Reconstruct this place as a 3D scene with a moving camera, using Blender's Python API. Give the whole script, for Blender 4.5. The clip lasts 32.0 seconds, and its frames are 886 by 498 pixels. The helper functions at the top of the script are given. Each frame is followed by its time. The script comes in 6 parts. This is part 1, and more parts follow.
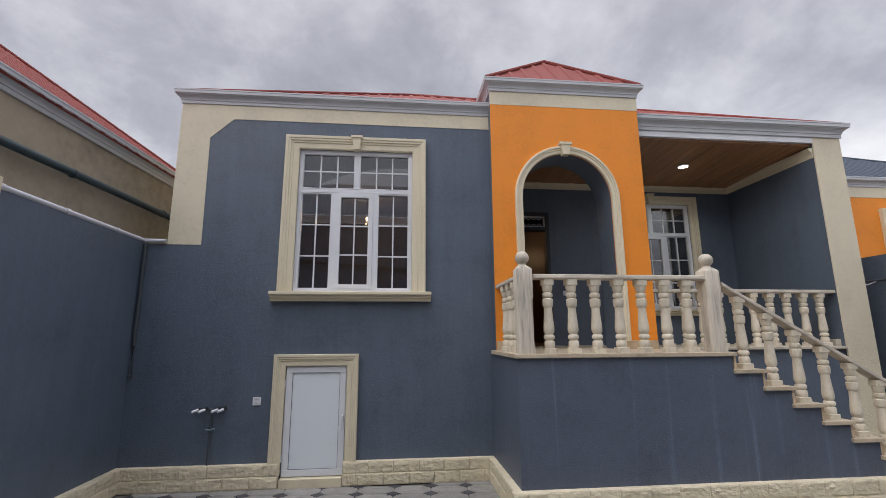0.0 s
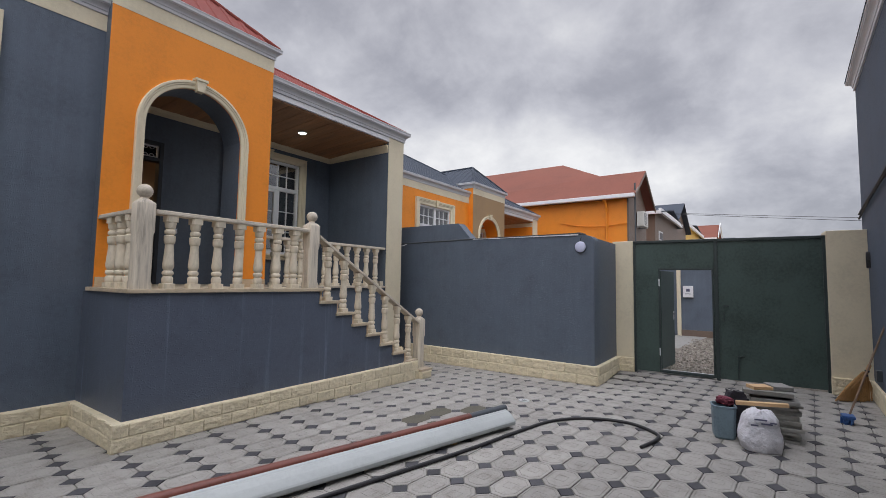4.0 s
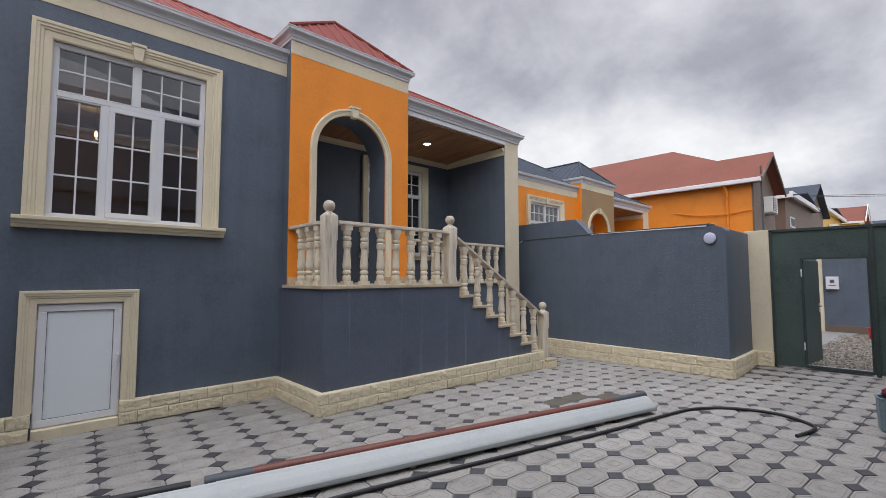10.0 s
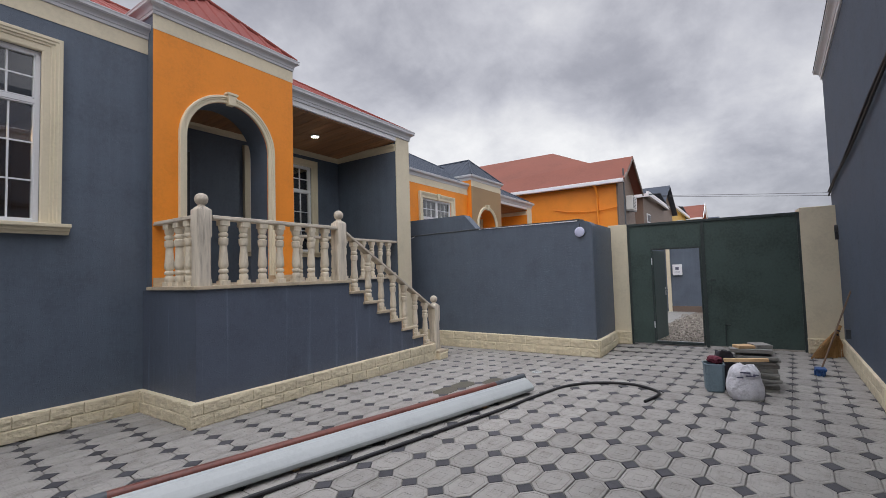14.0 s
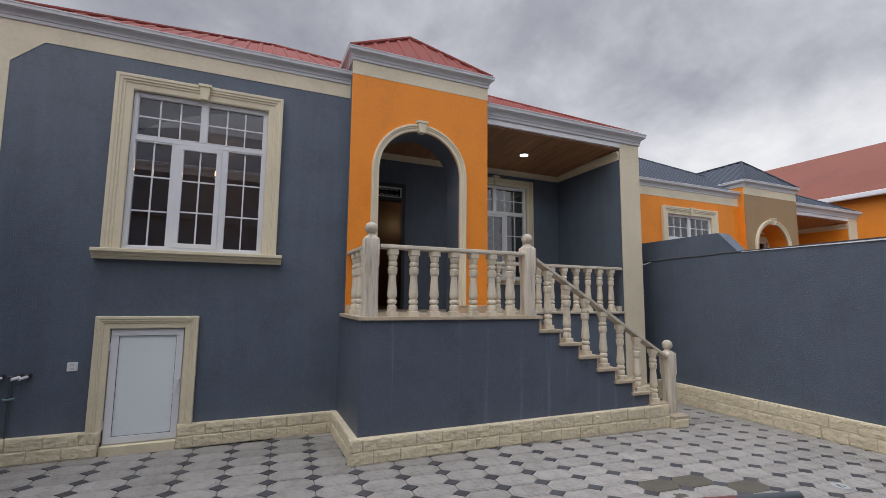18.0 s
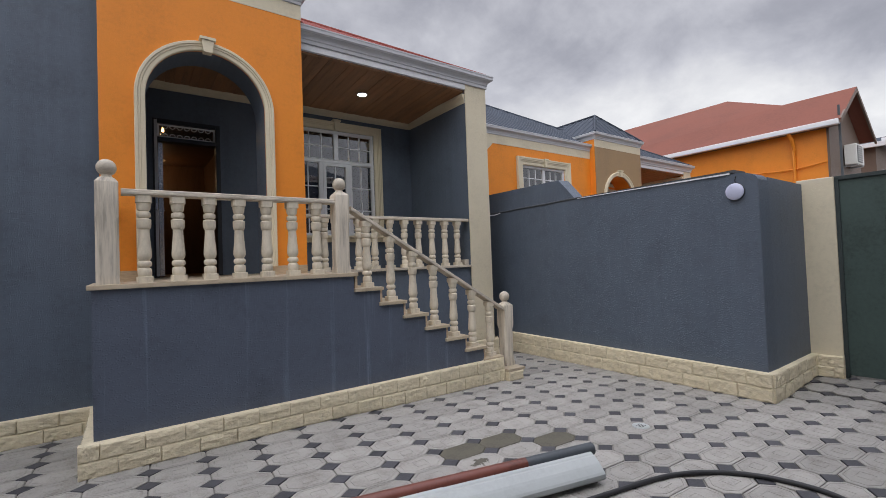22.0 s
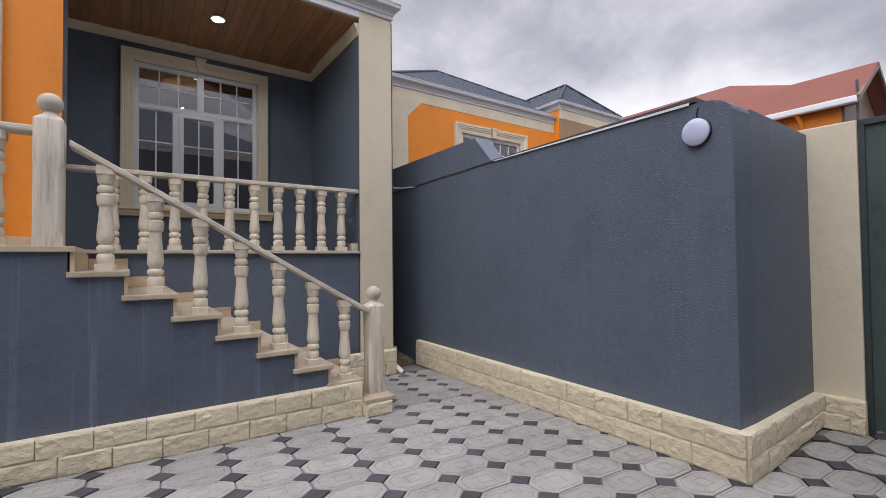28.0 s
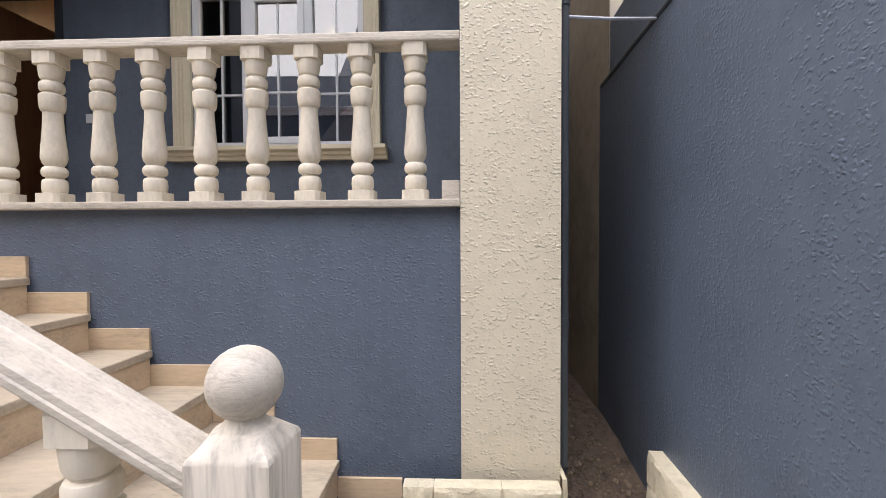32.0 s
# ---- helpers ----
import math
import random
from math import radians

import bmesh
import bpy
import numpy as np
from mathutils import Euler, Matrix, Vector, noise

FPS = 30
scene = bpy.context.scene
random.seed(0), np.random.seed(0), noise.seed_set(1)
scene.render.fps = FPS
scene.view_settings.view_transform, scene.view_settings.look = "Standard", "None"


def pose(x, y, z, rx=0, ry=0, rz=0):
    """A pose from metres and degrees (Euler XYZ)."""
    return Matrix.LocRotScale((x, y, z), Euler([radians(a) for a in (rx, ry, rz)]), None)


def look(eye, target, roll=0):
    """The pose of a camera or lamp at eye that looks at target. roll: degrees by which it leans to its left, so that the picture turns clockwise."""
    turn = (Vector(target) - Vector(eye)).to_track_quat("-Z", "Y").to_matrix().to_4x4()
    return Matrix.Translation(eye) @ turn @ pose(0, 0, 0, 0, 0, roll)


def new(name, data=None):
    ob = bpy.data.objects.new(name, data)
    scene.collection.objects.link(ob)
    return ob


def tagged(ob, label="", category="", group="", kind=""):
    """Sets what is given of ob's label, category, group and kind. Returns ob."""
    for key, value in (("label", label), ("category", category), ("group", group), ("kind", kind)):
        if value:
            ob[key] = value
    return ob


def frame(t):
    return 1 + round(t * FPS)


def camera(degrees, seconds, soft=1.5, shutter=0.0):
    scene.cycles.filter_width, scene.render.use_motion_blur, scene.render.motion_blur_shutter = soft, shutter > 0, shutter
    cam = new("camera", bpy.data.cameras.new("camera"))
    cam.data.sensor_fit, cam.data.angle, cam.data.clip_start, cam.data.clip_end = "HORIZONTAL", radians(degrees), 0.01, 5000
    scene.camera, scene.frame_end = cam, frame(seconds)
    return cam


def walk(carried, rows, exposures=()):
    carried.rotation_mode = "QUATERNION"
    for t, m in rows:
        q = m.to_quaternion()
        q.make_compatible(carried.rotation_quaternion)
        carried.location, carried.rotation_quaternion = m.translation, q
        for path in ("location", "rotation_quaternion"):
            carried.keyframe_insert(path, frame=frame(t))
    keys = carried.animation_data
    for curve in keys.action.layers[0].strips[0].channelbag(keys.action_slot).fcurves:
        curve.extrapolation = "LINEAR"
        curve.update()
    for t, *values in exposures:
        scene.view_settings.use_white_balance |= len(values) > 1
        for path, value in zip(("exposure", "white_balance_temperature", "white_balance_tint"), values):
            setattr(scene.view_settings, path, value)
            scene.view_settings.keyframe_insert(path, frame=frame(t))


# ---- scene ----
cam = camera(89.3, 32.0, 0.8)
PATH = [
    (0, (-0.092, -0.066, 1.639), (0.11, 1.888, 2.015), -0.3),
    (0.5, (-0.2, -0.066, 1.639), (0.581, 1.75, 1.941), -1.5),
    (1, (-0.219, -0.129, 1.646), (0.958, 1.47, 1.884), -1.7),
    (1.5, (-0.247, -0.236, 1.583), (1.275, 1.044, 1.789), -0.9),
    (2, (-0.295, -0.349, 1.567), (1.445, 0.619, 1.747), -0.6),
    (2.5, (-0.391, -0.421, 1.584), (1.49, 0.238, 1.753), 0.0),
    (4.5, (-0.831, -0.552, 1.572), (0.553, 0.882, 1.746), 1.1),
    (5, (-1.034, -0.527, 1.619), (0.044, 1.141, 1.857), 1.2),
    (5.5, (-1.194, -0.489, 1.596), (-0.319, 1.29, 1.86), 1.2),
    (6, (-1.29, -0.424, 1.574), (-0.598, 1.439, 1.801), 1.5),
    (6.5, (-1.329, -0.301, 1.562), (-0.761, 1.607, 1.754), 1.2),
    (7, (-1.344, -0.176, 1.576), (-0.773, 1.732, 1.753), 1.2),
    (7.5, (-1.385, -0.098, 1.59), (-0.686, 1.768, 1.76), 1.2),
    (8, (-1.443, -0.064, 1.584), (-0.496, 1.689, 1.758), 0.3),
    (8.5, (-1.46, -0.11, 1.58), (-0.261, 1.485, 1.724), -0.4),
    (9, (-1.488, -0.164, 1.578), (-0.166, 1.331, 1.712), -0.5),
    (9.5, (-1.459, -0.324, 1.568), (-0.111, 1.147, 1.706), -0.3),
    (10, (-1.455, -0.477, 1.547), (-0.094, 0.983, 1.674), -0.1),
    (10.5, (-1.491, -0.532, 1.551), (-0.138, 0.936, 1.669), -0.1),
    (11, (-1.629, -0.529, 1.571), (-0.303, 0.962, 1.7), -0.4),
    (11.5, (-1.747, -0.555, 1.601), (-0.543, 1.036, 1.753), -0.7),
    (12, (-1.826, -0.535, 1.595), (-0.836, 1.195, 1.762), -0.2),
    (12.5, (-1.831, -0.531, 1.572), (-0.923, 1.247, 1.704), -0.1),
    (13, (-1.732, -0.548, 1.567), (-0.61, 1.103, 1.677), -0.4),
    (13.5, (-1.576, -0.58, 1.543), (-0.12, 0.786, 1.654), -1.3),
    (14, (-1.403, -0.581, 1.524), (0.253, 0.535, 1.628), -1.7),
    (14.5, (-1.278, -0.587, 1.492), (0.507, 0.31, 1.583), -1.8),
    (16.5, (-0.41, -0.548, 1.515), (1.292, 0.501, 1.572), -0.7),
    (17, (-0.227, -0.464, 1.57), (1.272, 0.86, 1.62), -1.1),
    (17.5, (-0.118, -0.367, 1.606), (1.185, 1.144, 1.743), -1.1),
    (17.8, (-0.079, -0.410, 1.631), (0.920, 1.312, 1.827), -0.34),
    (18, (-0.004, -0.412, 1.647), (0.775, 1.417, 1.868), 0.6),
    (18.5, (0.053, -0.441, 1.625), (0.377, 1.52, 1.852), 1.4),
    (19, (0.096, -0.453, 1.591), (0.277, 1.529, 1.79), 0.9),
    (19.5, (0.182, -0.453, 1.58), (0.563, 1.502, 1.751), -0.3),
    (20, (0.307, -0.377, 1.547), (0.949, 1.514, 1.667), -1.3),
    (20.2, (0.383, -0.306, 1.547), (1.192, 1.520, 1.648), -1.35),
    (20.5, (0.504, -0.218, 1.574), (1.528, 1.498, 1.668), -1.53),
    (21, (0.746, -0.191, 1.545), (1.942, 1.410, 1.610), -2.30),
    (21.5, (1.005, -0.200, 1.555), (2.190, 1.410, 1.626), -1.90),
    (22, (1.243, -0.196, 1.544), (2.413, 1.425, 1.597), -2.12),
    (22.5, (1.494, -0.140, 1.580), (2.632, 1.499, 1.707), -2.40),
    (22.8, (1.602, -0.136, 1.618), (2.655, 1.552, 1.824), -2.32),
    (23, (1.653, -0.138, 1.628), (2.504, 1.655, 1.877), -1.4),
    (23.2, (1.695, -0.183, 1.628), (2.290, 1.706, 1.908), -0.29),
    (23.5, (1.754, -0.223, 1.627), (2.005, 1.741, 1.911), 0.9),
    (24, (1.766, -0.277, 1.594), (1.711, 1.705, 1.854), 0.9),
    (24.5, (1.747, -0.382, 1.563), (1.663, 1.602, 1.808), 0.2),
    (25, (1.769, -0.511, 1.537), (1.882, 1.476, 1.729), -0.7),
    (25.5, (1.94, -0.556, 1.534), (2.427, 1.378, 1.681), -1.4),
    (26, (2.228, -0.509, 1.512), (2.966, 1.347, 1.624), -1.8),
    (26.5, (2.579, -0.41, 1.46), (3.501, 1.363, 1.539), -1.8),
    (28.5, (3.875, 0.724, 1.325), (5.035, 2.352, 1.372), -0.4),
    (29, (4.164, 0.978, 1.328), (5.311, 2.616, 1.35), -0.4),
    (29.5, (4.52, 1.275, 1.337), (5.576, 2.974, 1.302), -0.6),
    (30, (4.896, 1.746, 1.344), (5.848, 3.504, 1.299), -0.9),
    (30.5, (5.251, 2.149, 1.307), (6.029, 3.99, 1.256), -1.1),
    (31, (5.531, 2.579, 1.286), (6.133, 4.485, 1.221), -0.8),
    (31.5, (5.77, 3.042, 1.303), (6.231, 4.987, 1.236), -0.2),
    (32, (5.92, 3.5, 1.304), (5.837, 5.498, 1.242), -0.3),
]
walk(cam, [(t, look(eye, target, roll)) for t, eye, target, roll in PATH],
     [(t, stops, 6500, tint) for t, stops, tint in
      ((0, 0.2, 10), (2, 0.0, 10), (5, -0.03, 10), (7, 0.13, 10), (8, 0.33, 10), (9, 0.06, 10), (11, 0.12, 10), (12, 0.18, 10), (14, 0.0, 10), (17, -0.12, 10), (18, -0.05, 10), (19, 0.3, 10),
       (21, -0.02, 10), (23, 0.0, 10), (24, 0.27, 10), (26, 0.05, 11), (29, 0.52, 14), (30, 0.88, 14), (31, 1.0, 14), (32, 1.05, 14))])


# ---- world, sun, exposure ----
def node(nt, kind, **kw):
    n = nt.nodes.new(kind)
    for k, v in kw.items():
        n.inputs[k.replace("_", " ")].default_value = v
    return n


def make_world():
    w = bpy.data.worlds.new("overcast_sky")
    scene.world = w
    w.use_nodes = True
    nt = w.node_tree
    L = nt.links.new
    bg = nt.nodes["Background"]
    sky = nt.nodes.new("ShaderNodeTexSky")
    sky.sky_type = "NISHITA"
    sky.sun_disc = False
    sky.sun_elevation, sky.sun_rotation = radians(30), radians(238)
    tc = nt.nodes.new("ShaderNodeTexCoord")
    sep = nt.nodes.new("ShaderNodeSeparateXYZ")
    L(tc.outputs["Generated"], sep.inputs[0])
    # flat cloud layer: direction divided by height
    up = nt.nodes.new("ShaderNodeMath"); up.operation = "ADD"; up.inputs[1].default_value = 0.55
    L(sep.outputs["Z"], up.inputs[0])
    upc = nt.nodes.new("ShaderNodeMath"); upc.operation = "MAXIMUM"; upc.inputs[1].default_value = 0.12
    L(up.outputs[0], upc.inputs[0])
    div = nt.nodes.new("ShaderNodeVectorMath"); div.operation = "DIVIDE"
    comb = nt.nodes.new("ShaderNodeCombineXYZ")
    for i in range(3):
        L(upc.outputs[0], comb.inputs[i])
    L(tc.outputs["Generated"], div.inputs[0]); L(comb.outputs[0], div.inputs[1])
    mp = nt.nodes.new("ShaderNodeMapping")
    mp.inputs["Location"].default_value = (3.1, 1.7, 0.4)
    mp.inputs["Scale"].default_value = (1.0, 1.0, 0.35)
    L(div.outputs[0], mp.inputs["Vector"])
    n1 = node(nt, "ShaderNodeTexNoise", Scale=1.7, Detail=9.0, Roughness=0.56, Distortion=0.15)
    n2 = node(nt, "ShaderNodeTexNoise", Scale=5.0, Detail=9.0, Roughness=0.6, Distortion=0.2)
    L(mp.outputs[0], n1.inputs["Vector"]); L(mp.outputs[0], n2.inputs["Vector"])
    mixn = nt.nodes.new("ShaderNodeMix"); mixn.inputs[0].default_value = 0.38
    L(n1.outputs["Fac"], mixn.inputs[2]); L(n2.outputs["Fac"], mixn.inputs[3])
    ramp = nt.nodes.new("ShaderNodeValToRGB")
    e = ramp.color_ramp.elements
    e[0].position, e[0].color = 0.34, (0.30, 0.307, 0.355, 1)
    e[1].position, e[1].color = 0.76, (0.95, 0.95, 0.96, 1)
    a = e.new(0.46); a.color = (0.415, 0.42, 0.475, 1)
    b = e.new(0.56); b.color = (0.59, 0.595, 0.65, 1)
    # the break in the clouds low in the east, over the lane
    az = nt.nodes.new("ShaderNodeVectorMath"); az.operation = "DOT_PRODUCT"; az.inputs[1].default_value = (0.87, 0.49, 0.0)
    L(tc.outputs["Generated"], az.inputs[0])
    azr = nt.nodes.new("ShaderNodeMapRange"); azr.interpolation_type = "SMOOTHSTEP"
    azr.inputs["From Min"].default_value, azr.inputs["From Max"].default_value = 0.855, 0.955
    L(az.outputs["Value"], azr.inputs["Value"])
    lo = nt.nodes.new("ShaderNodeMapRange"); lo.interpolation_type = "SMOOTHSTEP"
    lo.inputs["From Min"].default_value, lo.inputs["From Max"].default_value = 0.40, 0.26
    L(sep.outputs["Z"], lo.inputs["Value"])
    lo2 = nt.nodes.new("ShaderNodeMapRange"); lo2.interpolation_type = "SMOOTHSTEP"
    lo2.inputs["From Min"].default_value, lo2.inputs["From Max"].default_value = 0.165, 0.235
    lean = nt.nodes.new("ShaderNodeMath"); lean.operation = "MULTIPLY_ADD"; lean.inputs[1].default_value = 0.25
    L(sep.outputs["Y"], lean.inputs[0]); L(sep.outputs["Z"], lean.inputs[2])
    L(lean.outputs[0], lo2.inputs["Value"])
    g1 = nt.nodes.new("ShaderNodeMath"); g1.operation = "MULTIPLY"
    L(azr.outputs[0], g1.inputs[0]); L(lo.outputs[0], g1.inputs[1])
    g2 = nt.nodes.new("ShaderNodeMath"); g2.operation = "MULTIPLY"
    L(g1.outputs[0], g2.inputs[0]); L(lo2.outputs[0], g2.inputs[1])
    g3 = nt.nodes.new("ShaderNodeMath"); g3.operation = "MULTIPLY_ADD"; g3.inputs[1].default_value = 0.215
    L(g2.outputs[0], g3.inputs[0]); L(mixn.outputs[0], g3.inputs[2])
    L(g3.outputs[0], ramp.inputs[0])
    # brighter towards the zenith, lifted out of view to light walls and paving
    grad = nt.nodes.new("ShaderNodeMapRange")
    grad.inputs["From Min"].default_value, grad.inputs["From Max"].default_value = 0.66, 0.92
    grad.inputs["To Min"].default_value, grad.inputs["To Max"].default_value = 1.0, 5.6
    L(sep.outputs["Z"], grad.inputs["Value"])
    mul = nt.nodes.new("ShaderNodeVectorMath"); mul.operation = "SCALE"
    L(ramp.outputs[0], mul.inputs[0]); L(grad.outputs[0], mul.inputs["Scale"])
    skys = nt.nodes.new("ShaderNodeVectorMath"); skys.operation = "SCALE"; skys.inputs["Scale"].default_value = 0.1
    L(sky.outputs[0], skys.inputs[0])
    mix = nt.nodes.new("ShaderNodeMix"); mix.data_type = "RGBA"; mix.inputs[0].default_value = 0.93
    L(skys.outputs[0], mix.inputs[6]); L(mul.outputs[0], mix.inputs[7])
    L(mix.outputs[2], bg.inputs["Color"])
    bg.inputs["Strength"].default_value = 1.0
    sun = bpy.data.lights.new("sun", "SUN")
    sun.energy, sun.angle, sun.color = 1.85, radians(80), (1.0, 0.98, 0.96)
    s = new("sun", sun)
    s.matrix_world = look((-17.8, -9.2, 13.2), (1.5, 3, 0))


make_world()
scene.view_settings.exposure = 0.0


# ---- materials ----
MATS = {}


def material(name, color, rough=0.7, metal=0.0, var=0.12, scale=3.0, fine=60.0, bump=0.15, bump_scale=0.0, tint=None, per_piece=0.0,
             dist=0.004, spec=0.5, grain=None, blobs=False, coat=0.0, dabs=False):
    """Paint, stone, metal: two scales of colour variation, fine relief. grain: stretch of the noise along x, y, z."""
    m = bpy.data.materials.new(name)
    m.use_nodes = True
    nt = m.node_tree
    L = nt.links.new
    p = nt.nodes["Principled BSDF"]
    p.inputs["Roughness"].default_value, p.inputs["Metallic"].default_value = rough, metal
    p.inputs["Specular IOR Level"].default_value = spec
    p.inputs["Coat Weight"].default_value = coat
    tc = nt.nodes.new("ShaderNodeTexCoord")
    mp = nt.nodes.new("ShaderNodeMapping")
    L(tc.outputs["Object"], mp.inputs["Vector"])
    info = nt.nodes.new("ShaderNodeObjectInfo")
    if per_piece:
        sc = nt.nodes.new("ShaderNodeVectorMath"); sc.operation = "SCALE"; sc.inputs["Scale"].default_value = 37.0
        cb = nt.nodes.new("ShaderNodeCombineXYZ")
        for i in range(3):
            L(info.outputs["Random"], cb.inputs[i])
        L(cb.outputs[0], sc.inputs[0])
        L(sc.outputs[0], mp.inputs["Location"])
    if grain:
        mp.inputs["Scale"].default_value = grain
    big = node(nt, "ShaderNodeTexNoise", Scale=scale, Detail=5.0, Roughness=0.6)
    small = node(nt, "ShaderNodeTexNoise", Scale=fine, Detail=4.0, Roughness=0.65)
    L(mp.outputs[0], big.inputs["Vector"]); L(mp.outputs[0], small.inputs["Vector"])
    mx = nt.nodes.new("ShaderNodeMix"); mx.inputs[0].default_value = 0.4
    L(big.outputs["Fac"], mx.inputs[2]); L(small.outputs["Fac"], mx.inputs[3])
    ramp = nt.nodes.new("ShaderNodeValToRGB")
    c = Vector(color)
    d = Vector(tint) if tint else c * (1 - 2.2 * var)
    hi = c * (1 + var)
    e = ramp.color_ramp.elements
    e[0].position, e[0].color = 0.30, (*d, 1)
    e[1].position, e[1].color = 0.70, (*hi, 1)
    mid = e.new(0.5); mid.color = (*c, 1)
    L(mx.outputs[0], ramp.inputs[0])
    col = ramp.outputs[0]
    if per_piece:
        mr = nt.nodes.new("ShaderNodeMapRange")
        mr.inputs["To Min"].default_value, mr.inputs["To Max"].default_value = 1 - per_piece, 1 + per_piece
        L(info.outputs["Random"], mr.inputs["Value"])
        geo = nt.nodes.new("ShaderNodeNewGeometry")
        mr2 = nt.nodes.new("ShaderNodeMapRange")
        mr2.inputs["To Min"].default_value, mr2.inputs["To Max"].default_value = 1 - per_piece, 1 + per_piece
        L(geo.outputs["Random Per Island"], mr2.inputs["Value"])
        mm = nt.nodes.new("ShaderNodeMath"); mm.operation = "MULTIPLY"
        L(mr.outputs[0], mm.inputs[0]); L(mr2.outputs[0], mm.inputs[1])
        vs = nt.nodes.new("ShaderNodeVectorMath"); vs.operation = "SCALE"
        L(col, vs.inputs[0]); L(mm.outputs[0], vs.inputs["Scale"])
        col = vs.outputs[0]
    L(col, p.inputs["Base Color"])
    rr = nt.nodes.new("ShaderNodeMapRange")
    rr.inputs["To Min"].default_value, rr.inputs["To Max"].default_value = max(0.02, rough - 0.12), min(1, rough + 0.12)
    L(big.outputs["Fac"], rr.inputs["Value"]); L(rr.outputs[0], p.inputs["Roughness"])
    if bump:
        bp = nt.nodes.new("ShaderNodeBump")
        bp.inputs["Strength"].default_value, bp.inputs["Distance"].default_value = bump, dist
        bn = node(nt, "ShaderNodeTexNoise", Scale=bump_scale or fine, Detail=4.0, Roughness=0.6)
        L(mp.outputs[0], bn.inputs["Vector"])
        h = bn.outputs["Fac"]
        if blobs:
            # thrown plaster: small raised dabs, thinner in some patches
            wob = node(nt, "ShaderNodeTexNoise", Scale=70.0, Detail=2.0, Roughness=0.5)
            L(mp.outputs[0], wob.inputs["Vector"])
            wv = nt.nodes.new("ShaderNodeVectorMath"); wv.operation = "MULTIPLY_ADD"
            wv.inputs[1].default_value = (0.014, 0.014, 0.008)
            L(wob.outputs["Color"], wv.inputs[0]); L(mp.outputs[0], wv.inputs[2])
            fl = node(nt, "ShaderNodeTexVoronoi", Scale=76.0, Randomness=1.0)
            L(wv.outputs[0], fl.inputs["Vector"])
            cl = node(nt, "ShaderNodeTexNoise", Scale=3.0, Detail=4.0, Roughness=0.65)
            L(mp.outputs[0], cl.inputs["Vector"])
            th = nt.nodes.new("ShaderNodeMapRange"); th.interpolation_type = "SMOOTHSTEP"
            th.inputs["From Min"].default_value, th.inputs["From Max"].default_value = 0.50, 0.08
            L(fl.outputs["Distance"], th.inputs["Value"])
            sp = nt.nodes.new("ShaderNodeSeparateColor")
            L(fl.outputs["Color"], sp.inputs[0])
            pk = nt.nodes.new("ShaderNodeMath"); pk.operation = "MULTIPLY_ADD"; pk.inputs[1].default_value = 0.55
            L(cl.outputs["Fac"], pk.inputs[0]); L(sp.outputs[0], pk.inputs[2])
            ch = nt.nodes.new("ShaderNodeMapRange")
            ch.inputs["From Min"].default_value, ch.inputs["From Max"].default_value = 0.40, 1.0
            L(pk.outputs[0], ch.inputs["Value"])
            m1 = nt.nodes.new("ShaderNodeMath"); m1.operation = "MULTIPLY"
            L(th.outputs[0], m1.inputs[0]); L(ch.outputs[0], m1.inputs[1])
            m2 = nt.nodes.new("ShaderNodeMath"); m2.operation = "MULTIPLY_ADD"; m2.inputs[1].default_value = 0.10
            L(h, m2.inputs[0]); L(m1.outputs[0], m2.inputs[2])
            h = m2.outputs[0]
        if dabs:
            # thrown plaster seen close: separate raised dabs of uneven size, denser in some patches
            wob = node(nt, "ShaderNodeTexNoise", Scale=48.0, Detail=3.0, Roughness=0.5)
            L(mp.outputs[0], wob.inputs["Vector"])
            wv = nt.nodes.new("ShaderNodeVectorMath"); wv.operation = "MULTIPLY_ADD"
            wv.inputs[1].default_value = (0.034, 0.034, 0.026)
            L(wob.outputs["Color"], wv.inputs[0]); L(mp.outputs[0], wv.inputs[2])
            squash = nt.nodes.new("ShaderNodeMapping"); squash.inputs["Scale"].default_value = (0.8, 0.8, 1.2)
            L(wv.outputs[0], squash.inputs["Vector"])
            cell = node(nt, "ShaderNodeTexVoronoi", Scale=62.0, Randomness=1.0)
            dp = node(nt, "ShaderNodeTexNoise", Scale=6.0, Detail=5.0, Roughness=0.7)
            skin = node(nt, "ShaderNodeTexNoise", Scale=110.0, Detail=2.0, Roughness=0.5)
            for q in (cell, dp, skin):
                L(squash.outputs[0], q.inputs["Vector"])
            sp = nt.nodes.new("ShaderNodeSeparateColor")
            L(cell.outputs["Color"], sp.inputs[0])
            pick = nt.nodes.new("ShaderNodeMath"); pick.operation = "MULTIPLY_ADD"; pick.inputs[1].default_value = 1.7
            L(dp.outputs["Fac"], pick.inputs[0]); L(sp.outputs[0], pick.inputs[2])
            tall = nt.nodes.new("ShaderNodeMapRange")
            tall.inputs["From Min"].default_value, tall.inputs["From Max"].default_value = 1.02, 1.80
            L(pick.outputs[0], tall.inputs["Value"])
            edge = nt.nodes.new("ShaderNodeMapRange"); edge.interpolation_type = "SMOOTHSTEP"
            edge.inputs["From Min"].default_value, edge.inputs["From Max"].default_value = 0.62, 0.10
            L(cell.outputs["Distance"], edge.inputs["Value"])
            lump = nt.nodes.new("ShaderNodeMath"); lump.operation = "MULTIPLY"
            L(edge.outputs[0], lump.inputs[0]); L(tall.outputs[0], lump.inputs[1])
